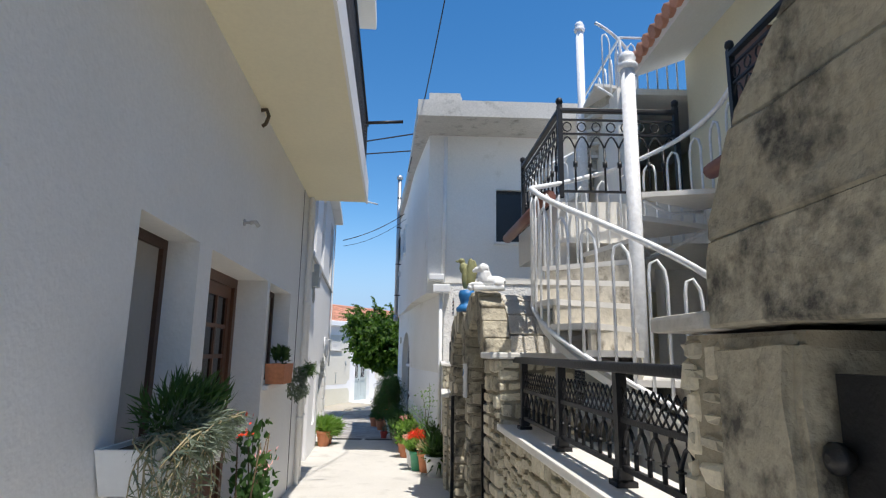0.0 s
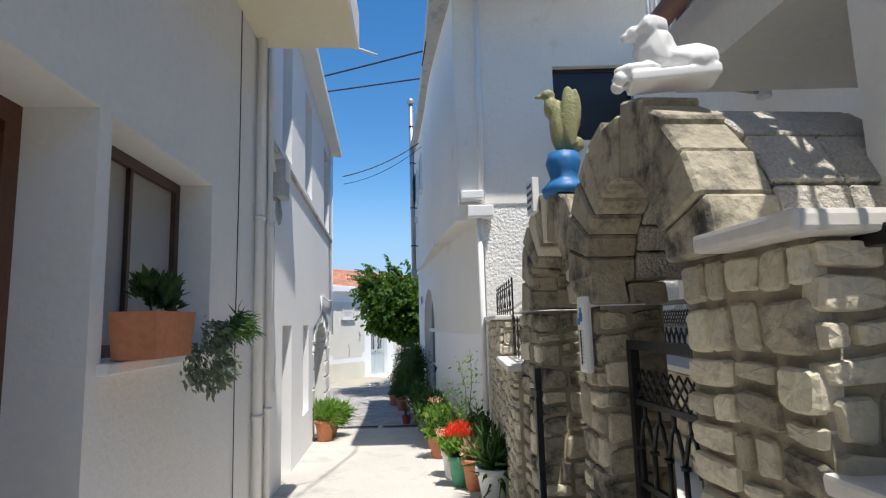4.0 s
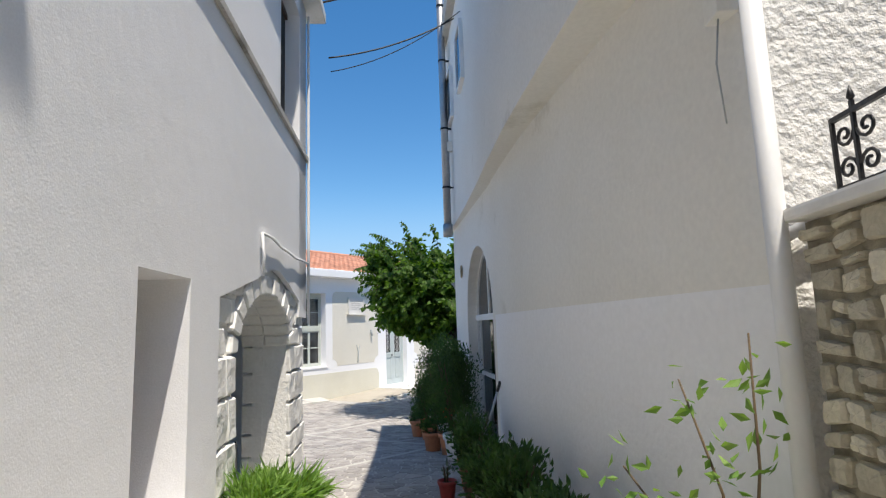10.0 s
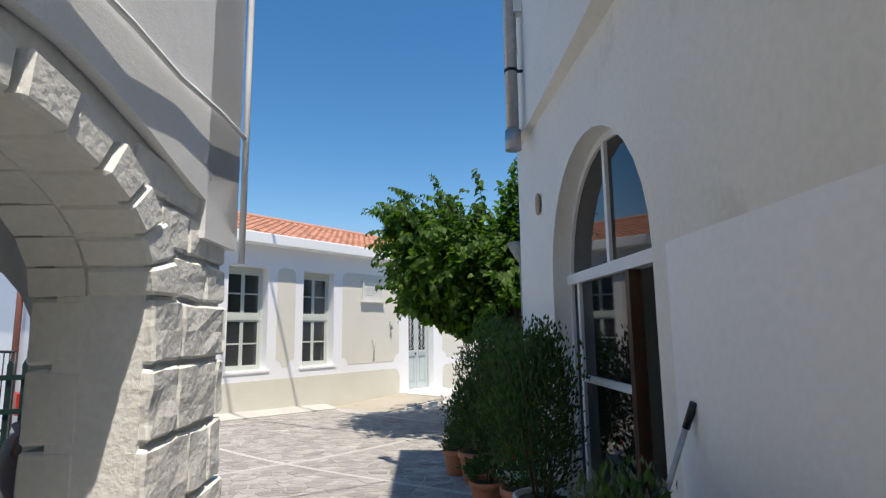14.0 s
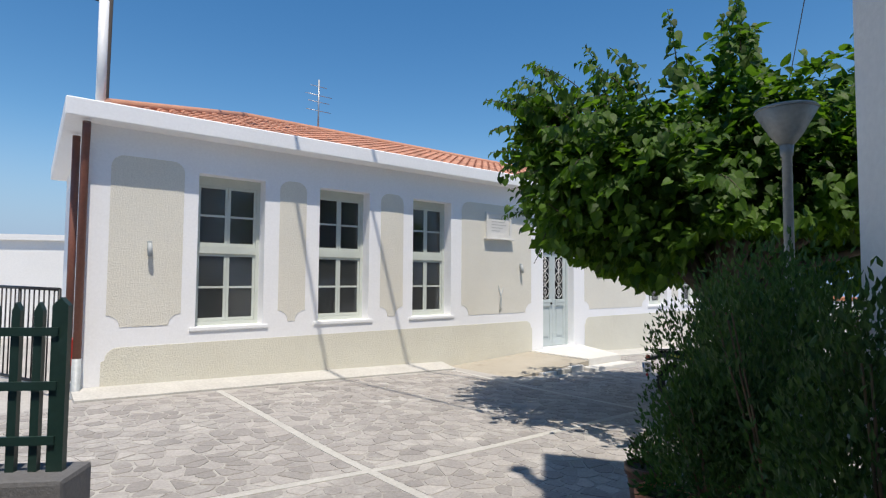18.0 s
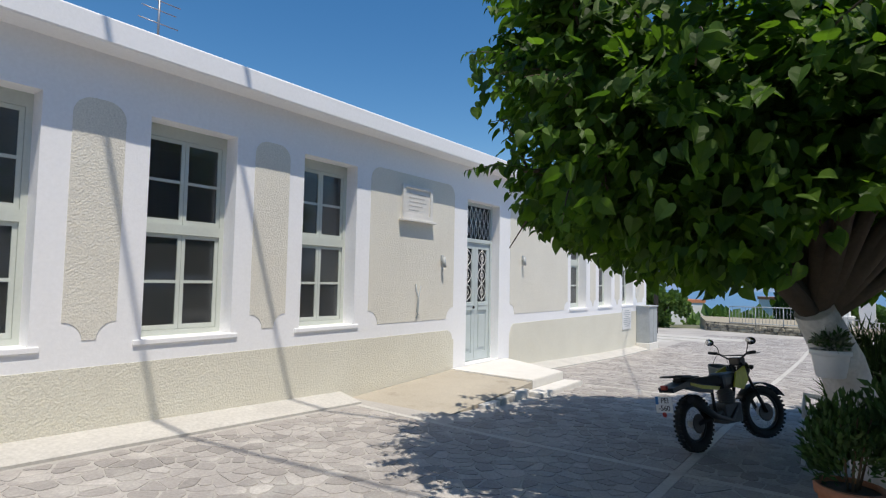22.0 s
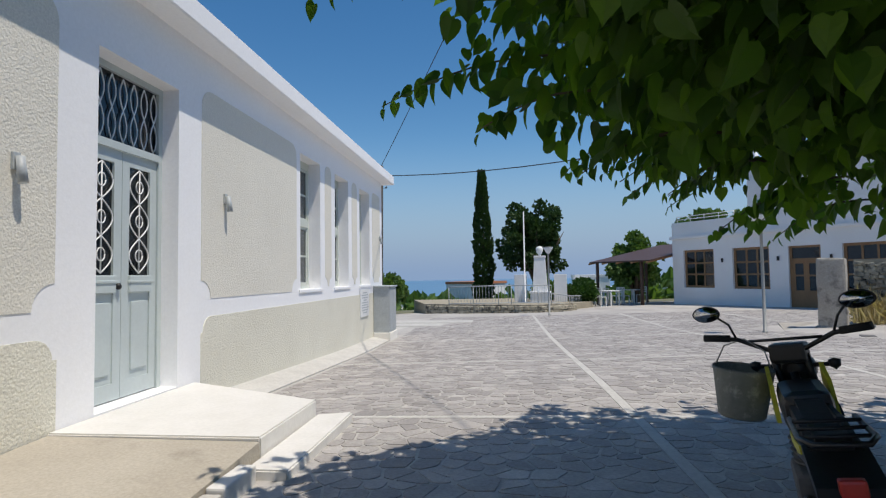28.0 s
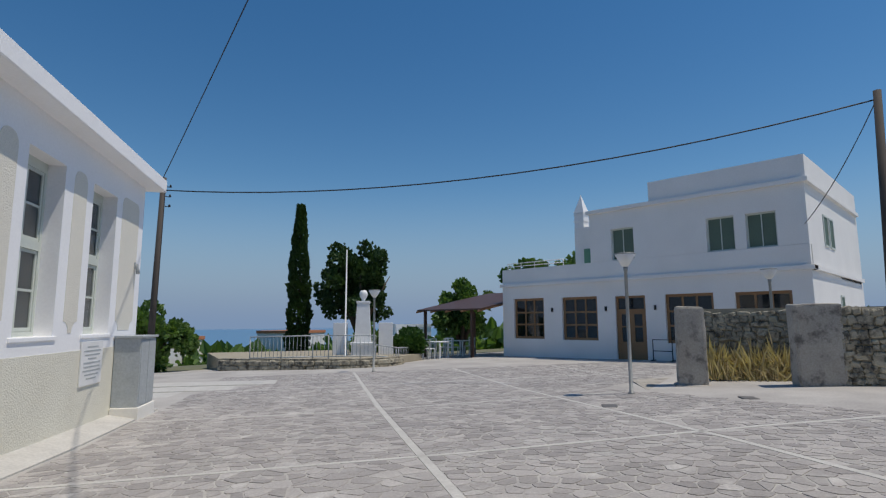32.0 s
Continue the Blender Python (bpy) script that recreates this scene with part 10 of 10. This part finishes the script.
def small_things():
    # white lion on the barrel arch
    bm = bmesh.new()
    box(bm, -0.08, 0.08, -0.19, 0.15, 0.0, 0.045, 0.008)
    lump(bm, (0, -0.08, 0.10), (0.066, 0.13, 0.062), 1, 1)
    lump(bm, (0, 0.04, 0.15), (0.072, 0.085, 0.11), 2, 2)
    lump(bm, (0, 0.045, 0.235), (0.07, 0.066, 0.068), 2.5, 3)
    lump(bm, (0, 0.11, 0.235), (0.036, 0.045, 0.036), 1, 4)
    lump(bm, (0, 0.15, 0.222), (0.021, 0.022, 0.022), 0.5, 5)
    for x in (-0.045, 0.045):
        lump(bm, (x, 0.12, 0.065), (0.025, 0.10, 0.027), 1, 6)
        lump(bm, (x, 0.19, 0.03), (0.026, 0.03, 0.03), 1, 7)
        lump(bm, (x * 1.3, -0.13, 0.07), (0.03, 0.06, 0.045), 1, 8)
    ob = part("lion_statue", bm, WHITEPAINT)
    rm = ob.modifiers.new("one_body", "REMESH")
    rm.mode, rm.voxel_size, rm.use_smooth_shade = "VOXEL", 0.007, True
    ob.matrix_basis = pose(0.43, 5.72, 2.225, 0, 0, 80) @ Matrix.Scale(0.88, 4)
    tagged(ob, "small white painted lion statue on the arch", "statue")
    # olive bird of prey on a blue pedestal
    p = thing("statue_pedestal", pose(0.30, 6.93, 2.10), "bright blue painted statue pedestal", "pedestal")
    bm = bmesh.new()
    lathe(bm, [(0.12, 0), (0.13, 0.04), (0.10, 0.07), (0.075, 0.10), (0.085, 0.14), (0.10, 0.19), (0.085, 0.25), (0.0, 0.27)], 20)
    part("body", bm, BLUE, p)
    bm = bmesh.new()
    lump(bm, (0, 0.01, 0.16), (0.052, 0.06, 0.16), 1, 8)
    lump(bm, (0, 0.05, 0.27), (0.042, 0.045, 0.075), 1, 9)
    lump(bm, (0, 0.065, 0.35), (0.034, 0.042, 0.036), 1, 10)
    lump(bm, (0, 0.115, 0.345), (0.012, 0.03, 0.015), 0.3, 11)
    for x in (-0.04, 0.04):
        lump(bm, (x, -0.05, 0.20), (0.022, 0.05, 0.19), 1, 12)
        lump(bm, (x, -0.085, 0.24), (0.016, 0.035, 0.13), 1, 13)
    lump(bm, (0, -0.07, 0.04), (0.035, 0.06, 0.05), 1, 14)
    ob = part("bird_statue", bm, mat("olive_paint", (0.30, 0.30, 0.14), 0.6, bump=0.4))
    rm = ob.modifiers.new("one_body", "REMESH")
    rm.mode, rm.voxel_size, rm.use_smooth_shade = "VOXEL", 0.007, True
    ob.matrix_basis = pose(0.30, 6.93, 2.36, 0, 0, 80)
    tagged(ob, "olive painted bird of prey statue on the pedestal", "statue")
    # plaque and thermometer on the arch
    for nm, y, z, w, h, lab, m in (("plaque", 7.28, 2.18, 0.15, 0.22, "white plaque with black script on the arch", WHITEPAINT), ("thermometer", 6.47, 1.33, 0.10, 0.36, "white and blue wall thermometer plaque", WHITEPAINT)):
        t = thing(nm, ARM @ pose(ua(y), -0.05, z), lab, nm)
        bm = bmesh.new()
        box(bm, -w / 2, w / 2, -0.012, 0.03, -h / 2, h / 2, 0.004 if nm == "plaque" else 0.02)
        part("board", bm, m, t)
        bm = bmesh.new()
        if nm == "plaque":
            for k, (a, b) in enumerate(((-0.055, 0.05), (-0.06, 0.06), (-0.05, 0.055), (-0.06, 0.03))):
                box(bm, a, b, -0.0145, -0.012, 0.055 - 0.045 * k, 0.075 - 0.045 * k)
            part("lettering", bm, BLACKPLASTIC, t)
        else:
            box(bm, -0.004, 0.004, -0.0155, -0.012, -0.14, 0.02)
            part("tube", bm, BLACKPLASTIC, t)
            bm = bmesh.new()
            for k in range(9):
                for a, b in ((-0.03, -0.012), (0.012, 0.03)):
                    box(bm, a, b, -0.0145, -0.012, -0.13 + 0.018 * k, -0.126 + 0.018 * k)
            part("scale", bm, GREYMETAL, t)
            bm = bmesh.new()
            for a, b, c, d in ((-0.03, 0.028, 0.06, 0.075), (-0.012, 0.03, 0.075, 0.10), (-0.034, -0.006, 0.045, 0.06), (0.0, 0.02, 0.10, 0.125)):
                box(bm, a, b, -0.0145, -0.012, c, d)
            part("blue_picture", bm, BLUE, t)
    # meter box and its cables on the corner
    t = thing("meter_box", H1 @ pose(u1(8.84) - 0.02, 0, 2.73) @ pose(0, 0, 0), "grey electric meter box with looped cables", "meter")
    bm = bmesh.new()
    box(bm, -0.20, 0.02, -0.15, -0.002, -0.17, 0.17, 0.012)
    part("case", bm, GREYMETAL, t)
    bm = bmesh.new()
    box(bm, -0.18, 0.0, -0.165, -0.15, -0.02, 0.15, 0.006)
    part("cover", bm, OFFWHITE, t)
    for dx, r in ((-0.14, 0.05), (-0.08, 0.07), (-0.03, 0.055)):
        bm = bmesh.new()
        tube(bm, [(dx, -0.07, -0.16), (dx - 0.02, -0.07, -0.30), (dx + 0.03, -0.07, -0.33 - r), (dx + 0.08, -0.07, -0.28), (dx + 0.07, -0.05, -0.16)], 0.009, 6)
        part("cable", bm, GREYMETAL, t)
    bm = bmesh.new()
    tube(bm, [(-0.05, -0.03, -0.38), (-0.04, -0.03, -1.2), (0.0, -0.04, -1.6), (0.02, -0.03, -1.9)], 0.006, 5)
    tube(bm, [(-0.25, -0.03, 3.6), (-0.24, -0.03, 0.3), (-0.2, -0.06, 0.05)], 0.02, 7)
    part("conduit", bm, OFFWHITE, t)
    # dark cable down the first house
    c = thing("wall_cable", H1, "thin black cable run down the white wall", "cable")
    bm = bmesh.new()
    tube(bm, [(u1(7.75), -0.012, 3.8), (u1(7.76), -0.012, 2.6), (u1(7.74), -0.012, 1.4), (u1(7.76), -0.012, -0.1)], 0.004, 5)
    part("wire", bm, CABLE, c)
    # small lamp and hook
    l = thing("wall_lamp", H1 @ pose(u1(4.88), 0, 2.67), "small weathered metal lamp fitting", "lamp")
    bm = bmesh.new()
    lathe(bm, [(0.03, 0), (0.03, 0.01), (0.012, 0.015), (0.012, 0.06)], 10)
    bmesh.ops.transform(bm, matrix=pose(0, 0, 0, 90, 0, 0), verts=bm.verts)
    part("base", bm, STEEL, l)
    bm = bmesh.new()
    tube(bm, [(0, -0.05, 0), (0.02, -0.09, 0.01), (0.05, -0.11, -0.02)], 0.018, 7)
    part("holder", bm, CONCRETE, l)
    k = thing("wall_hook", H1 @ pose(u1(5.15), 0, 3.74), "rusty iron hook under the balcony", "hook")
    bm = bmesh.new()
    tube(bm, [(0, 0.0, 0.05), (0, -0.05, 0.06), (0.01, -0.07, 0.0), (0.0, -0.05, -0.08), (0.01, -0.02, -0.10)], 0.018, 7)
    part("iron", bm, BARK, k)
    # rods from the balcony edge
    for a, b, r, m, lab in (((-1.0, 7.05, 4.50), (-0.53, 7.08, 4.54), 0.022, IRON, "dark iron bar standing out from the balcony"), ((-1.3, 8.36, 3.86), (-0.98, 8.6, 3.84), 0.012, WHITEPAINT, "short white rod on the balcony corner")):
        t = thing("rod", pose(0, 0, 0), lab, "rod")
        bm = bmesh.new()
        tube(bm, [a, b], r, 8)
        part("bar", bm, m, t)
    # stove pipe up the corner house
    t = thing("stove_pipe", pose(-1.29, 18.0, 0), "tall steel stove pipe clamped to the house", "pipe")
    bm = bmesh.new()
    tube(bm, [(0, 0, 2.75), (0, 0, 7.2)], 0.062, 14)
    part("flue", bm, STEEL, t)
    bm = bmesh.new()
    tube(bm, [(0, 0, 2.55), (0, 0, 2.75)], 0.078, 14)
    part("lower_sleeve", bm, STEEL, t)
    bm = bmesh.new()
    lathe(bm, [(0.05, 7.2), (0.10, 7.22), (0.10, 7.3), (0.03, 7.36), (0, 7.37)], 14)
    part("cowl", bm, STEEL, t)
    for z in (3.35, 4.35, 5.55, 6.55):
        bm = bmesh.new()
        tube(bm, [(0, 0, z), (0, 0, z + 0.03)], 0.07, 14)
        box(bm, 0.05, 0.24, -0.012, 0.012, z, z + 0.025)
        part("clamp", bm, IRON, t)
    # broom by the shop door
    t = thing("broom", pose(-0.93, 15.45, ground_z(-0.93, 15.45), 0, 0, 0), "broom with a worn handle leaning on the wall", "broom")
    bm = bmesh.new()
    tube(bm, [(-0.06, -0.02, 0.1), (0.20, -0.18, 0.95)], 0.013, 8)
    part("handle", bm, STEEL, t)
    bm = bmesh.new()
    tube(bm, [(0.20, -0.18, 0.95), (0.235, -0.2, 1.06)], 0.017, 8)
    part("grip", bm, BLACKPLASTIC, t)
    bm = bmesh.new()
    box(bm, -0.20, 0.10, -0.04, 0.03, 0.06, 0.11, 0.01)
    for i in range(14):
        box(bm, -0.195 + i * 0.021, -0.18 + i * 0.021, -0.04, 0.03, 0.0, 0.06)
    part("head", bm, BROWNPIPE, t)
    # oval plaque by the arch
    t = thing("oval_plaque", SHOP @ pose((18.65 - 17.75), -0.012, 1.95), "oval ceramic house plaque on the shop wall", "plaque")
    bm = bmesh.new()
    lathe(bm, [(0.065, 0), (0.075, 0.01), (0.065, 0.022), (0.05, 0.018), (0, 0.02)], 24)
    bmesh.ops.transform(bm, matrix=pose(0, 0, 0, 90, 0, 0) @ Matrix.Diagonal((0.8, 1.4, 1, 1)), verts=bm.verts)
    part("plate", bm, mat("ochre_ceramic", (0.36, 0.27, 0.15), 0.6), t)
    # drain grates across the alley
    for x0, x1 in ((-2.62, -1.76), (-1.68, -1.0)):
        z = ground_z(-1.7, 14.2) - 0.006
        t = thing("drain_grate", pose(0, 14.2, z), "rusty slotted drain grate across the alley", "drain")
        # flat black sheet in place of the shade below the slats
        bm = bmesh.new()
        box(bm, x0, x1, -0.11, 0.11, -0.006, -0.002)
        part("trough", bm, SHADEBLACK, t)
        bm = bmesh.new()
        for a, b, c, d in ((x0, x1, -0.12, -0.10), (x0, x1, 0.10, 0.12), (x0, x0 + 0.02, -0.10, 0.10), (x1 - 0.02, x1, -0.10, 0.10)):
            box(bm, a, b, c, d, -0.02, 0.008)
        part("frame", bm, IRON, t)
        n = int((x1 - x0) / 0.06)
        for k in range(1, n):
            bm = bmesh.new()
            box(bm, -0.009, 0.009, -0.10, 0.10, -0.02, 0.006)
            ob = part("slat", bm, IRON, t)
            ob.matrix_basis = pose(x0 + (x1 - x0) * k / n, 0, 0, 0, 0, 25)
    # junction boxes on the corner house
    for y, z in ((11.22, 2.35), (18.0, 4.05)):
        x = 0.05 if y < 12 else -1.2
        t = thing("junction_box", pose(x, y, z), "small grey junction box with a black cable", "box")
        bm = bmesh.new()
        box(bm, -0.05, 0.04, -0.06, 0.06, -0.08, 0.08, 0.01)
        part("case", bm, OFFWHITE, t)
        bm = bmesh.new()
        tube(bm, [(-0.02, 0, -0.08), (-0.03, 0.03, -0.25), (-0.02, 0.02, -0.5)], 0.004, 5)
        part("cable", bm, GREYMETAL, t)
    # aerial on the school roof
    t = thing("roof_aerial", SCH @ pose(4.6, 2.7, SEAVE + 1.3), "thin metal television aerial on the roof", "aerial")
    bm = bmesh.new()
    tube(bm, [(0, 0, -0.2), (0, 0, 1.1)], 0.018, 6)
    part("mast", bm, STEEL, t)
    for z, w in ((0.95, 0.2), (0.75, 0.32), (0.6, 0.26), (0.4, 0.3)):
        bm = bmesh.new()
        tube(bm, [(-w, 0, z), (w, 0, z)], 0.008, 5)
        part("element", bm, STEEL, t)
    # white plastic chair by the tree
    t = thing("chair", pose(-0.35, 24.0, ground_z(-0.35, 24.0), 0, 0, 200), "white plastic garden chair under the tree", "chair")
    bm = bmesh.new()
    box(bm, -0.24, 0.24, -0.23, 0.23, 0.41, 0.44, 0.012)
    part("seat", bm, WHITEPAINT, t)
    bm = bmesh.new()
    for k in range(5):
        box(bm, -0.2 + k * 0.085, -0.15 + k * 0.085, 0.23, 0.25, 0.44, 0.84, 0.005)
    box(bm, -0.22, 0.24, 0.225, 0.255, 0.82, 0.88, 0.01)
    part("backrest", bm, WHITEPAINT, t)
    for sx in (-1, 1):
        bm = bmesh.new()
        tube(bm, [(sx * 0.25, 0.23, 0.66), (sx * 0.27, -0.2, 0.66), (sx * 0.27, -0.22, 0.44)], 0.022, 8)
        part("armrest", bm, WHITEPAINT, t)
        for sy in (-1, 1):
            bm = bmesh.new()
            tube(bm, [(sx * 0.22, sy * 0.21, 0.42), (sx * 0.25, sy * 0.25, 0.0)], 0.024, 8, True, 0.018)
            part("leg", bm, WHITEPAINT, t)


small_things()


# ---- crazy paving of the square ----
def clip(poly, nx, ny, d):
    """The part of a polygon on the side nx * x + ny * y <= d."""
    out = []
    for i, (ax, ay) in enumerate(poly):
        bx, by = poly[(i + 1) % len(poly)]
        da, db = nx * ax + ny * ay - d, nx * bx + ny * by - d
        if da <= 0:
            out.append((ax, ay))
        if da * db < 0:
            k = da / (da - db)
            out.append((ax + (bx - ax) * k, ay + (by - ay) * k))
    return out


US = [-9.0, -6.8, -2.6, 1.6, 5.9, 10.0, 14.2, 18.4, 22.6, 26.8]
VS = [0.44, 4.42, 7.7, 11.0, 14.3, 17.6, 20.5]


def on_square(u, v, x, y):
    if y < 18.75 and x > -0.78 - 0.165 * (y - 15.45):
        return False
    if y < 16.1 and (x < -2.85 + (14.4 - y) * 0.1 or y < 14.42 or x > -0.8):
        return False
    if y < 17.4 and x < -4.9:
        return False
    if x < -5.2 and y < 18.9 and (y - 18.3) < 0.46 * (x + 5.4):
        return False
    if 5.95 < u < 10.5 and v < 1.92 and (u < 9.85 or v < 1.62 - (u - 9.71) * 2.0):
        return False
    if u > 18.5 and v < 0.55:
        return False
    if x > 7.9 and 27.0 < y < 32.5 and (x > 8.0 + (y - 28.1) * 0.3 or y < 28) and y > 31.5 - 0.0 * x - 4.2:
        return False
    if y > 46 or (x > 7 and y > 42.2 and y > 50.5 - 0.9 * x + 4 * 0) or x > 18.4 or x < -11:
        return False
    return True


def paving():
    rng = random.Random(41)
    bed = thing("pavement", pose(0, 0, 0), "grey irregular stone paving with pale mortar joints", "pavement", kind="structure")
    cells = []
    g = 0.17
    for u0, u1 in zip(US, US[1:]):
        for v0, v1 in zip(VS, VS[1:]):
            a0, a1, b0, b1 = u0 + 0.055, u1 - 0.055, v0 + 0.055, v1 - 0.055
            nu, nv = max(2, round((a1 - a0) / g)), max(2, round((b1 - b0) / (g * 0.92)))
            seeds = {}
            for i in range(nu):
                for j in range(nv):
                    if rng.random() < 0.16:
                        continue
                    seeds[i, j] = (a0 + (i + 0.5 + rng.uniform(-0.42, 0.42)) * (a1 - a0) / nu, b0 + (j + 0.5 + rng.uniform(-0.42, 0.42)) * (b1 - b0) / nv)
            for (i, j), (px, py) in seeds.items():
                w = SCH @ Vector((px, -py, 0))
                if not on_square(px, py, w.x, w.y):
                    continue
                poly = [(a0, b0), (a1, b0), (a1, b1), (a0, b1)]
                gap = rng.uniform(0.002, 0.014)
                for di in range(-2, 3):
                    for dj in range(-2, 3):
                        q = seeds.get((i + di, j + dj))
                        if q is None or (di == 0 and dj == 0):
                            continue
                        nx, ny = q[0] - px, q[1] - py
                        L = math.hypot(nx, ny)
                        nx, ny = nx / L, ny / L
                        poly = clip(poly, nx, ny, nx * px + ny * py + L / 2 - gap)
                        if len(poly) < 3:
                            break
                    if len(poly) < 3:
                        break
                if len(poly) < 3:
                    continue
                # knocked-off corners
                out = []
                for k, p in enumerate(poly):
                    a, b = poly[k - 1], poly[(k + 1) % len(poly)]
                    for o in (a, b):
                        L = math.hypot(o[0] - p[0], o[1] - p[1])
                        f = min(0.35, rng.uniform(0.008, 0.035) / max(L, 1e-3))
                        out.append((p[0] + (o[0] - p[0]) * f, p[1] + (o[1] - p[1]) * f))
                pts = [SCH @ Vector((p[0], -p[1], 0)) for p in out]
                cells.append((w, [(p.x, p.y) for p in pts], rng.uniform(-0.002, 0.002)))

    def away(c):
        a, b = Vector((-3.2, 18.5)), Vector((-1.2, 27.5))
        p = Vector((c[0].x, c[0].y))
        k = max(0, min(1, (p - a).dot(b - a) / (b - a).length_squared))
        return (p - a.lerp(b, k)).length

    cells.sort(key=away)
    vs, fs = [], []
    for n, (w, pts, dz) in enumerate(cells):
        m = len(pts)
        cx, cy = sum(p[0] for p in pts) / m, sum(p[1] for p in pts) / m
        top = [(cx + (x - cx) * 0.975, cy + (y - cy) * 0.975, ground_z(x, y) + dz) for x, y in pts]
        low = [(x, y, ground_z(x, y) - 0.012) for x, y in pts]
        faces = [tuple(range(m))[::-1]] + [(k, (k + 1) % m, m + (k + 1) % m, m + k) for k in range(m)]
        if n < 300:
            me = bpy.data.meshes.new("paving_stone")
            me.from_pydata([(x - cx, y - cy, z) for x, y, z in top + low], [], [f[::-1] for f in faces])
            me.materials.append(PAVE)
            ob = new("paving_stone", me)
            ob.parent = bed
            ob.matrix_basis = pose(cx, cy, 0)
        else:
            o = len(vs)
            vs += top + low
            fs += [tuple(o + i for i in f[::-1]) for f in faces]
    me = bpy.data.meshes.new("paving_stones")
    me.from_pydata(vs, [], fs)
    me.materials.append(PAVE)
    ob = new("stone_field", me)
    ob.parent = bed
    ob["kind"] = "stuff"

    def strip(p, q, half=0.045):
        """A pale joint strip that follows the ground."""
        a, b = Vector((p[0], p[1])), Vector((q[0], q[1]))
        n = max(1, int((b - a).length / 0.5))
        d = (b - a).normalized()
        s = Vector((-d.y, d.x)) * half
        bm = bmesh.new()
        rows = []
        for k in range(n + 1):
            c = a.lerp(b, k / n)
            if not on_square(c.x, c.y, *(SCH @ Vector((c.x, -c.y, 0)))[:2]):
                rows.append(None)
                continue
            r = []
            for o in (-s, s):
                w = SCH @ Vector((c.x + o.x, -(c.y + o.y), 0))
                r.append((w.x, w.y, ground_z(w.x, w.y)))
            rows.append([bm.verts.new((x, y, z + h)) for h in (0.001, -0.03) for x, y, z in r])
        any_face = False
        for r0, r1 in zip(rows, rows[1:]):
            if r0 and r1:
                any_face = True
                bm.faces.new((r0[0], r0[1], r1[1], r1[0]))
                bm.faces.new((r0[0], r1[0], r1[2], r0[2]))
                bm.faces.new((r0[1], r0[3], r1[3], r1[1]))
        if any_face:
            part("joint_strip", bm, JOINT, bed, "pale cement joint strip")
        else:
            bm.free()

    for v in VS[1:-1]:
        strip((US[0], v), (US[-1], v))
    for u in US[1:-1]:
        strip((u, VS[0]), (u, VS[-1]))
    # iron covers in the paving
    for x, y in ((6.8, 30.9), (8.6, 29.4)):
        c = thing("manhole_cover", pose(x, y, ground_z(x, y) + 0.004, 0, 0, 33), "dark iron drain cover in the paving", "drain cover")
        bm = bmesh.new()
        box(bm, -0.17, 0.17, -0.12, 0.12, -0.02, 0.004, 0.003)
        part("plate", bm, OLDIRON, c)


paving()
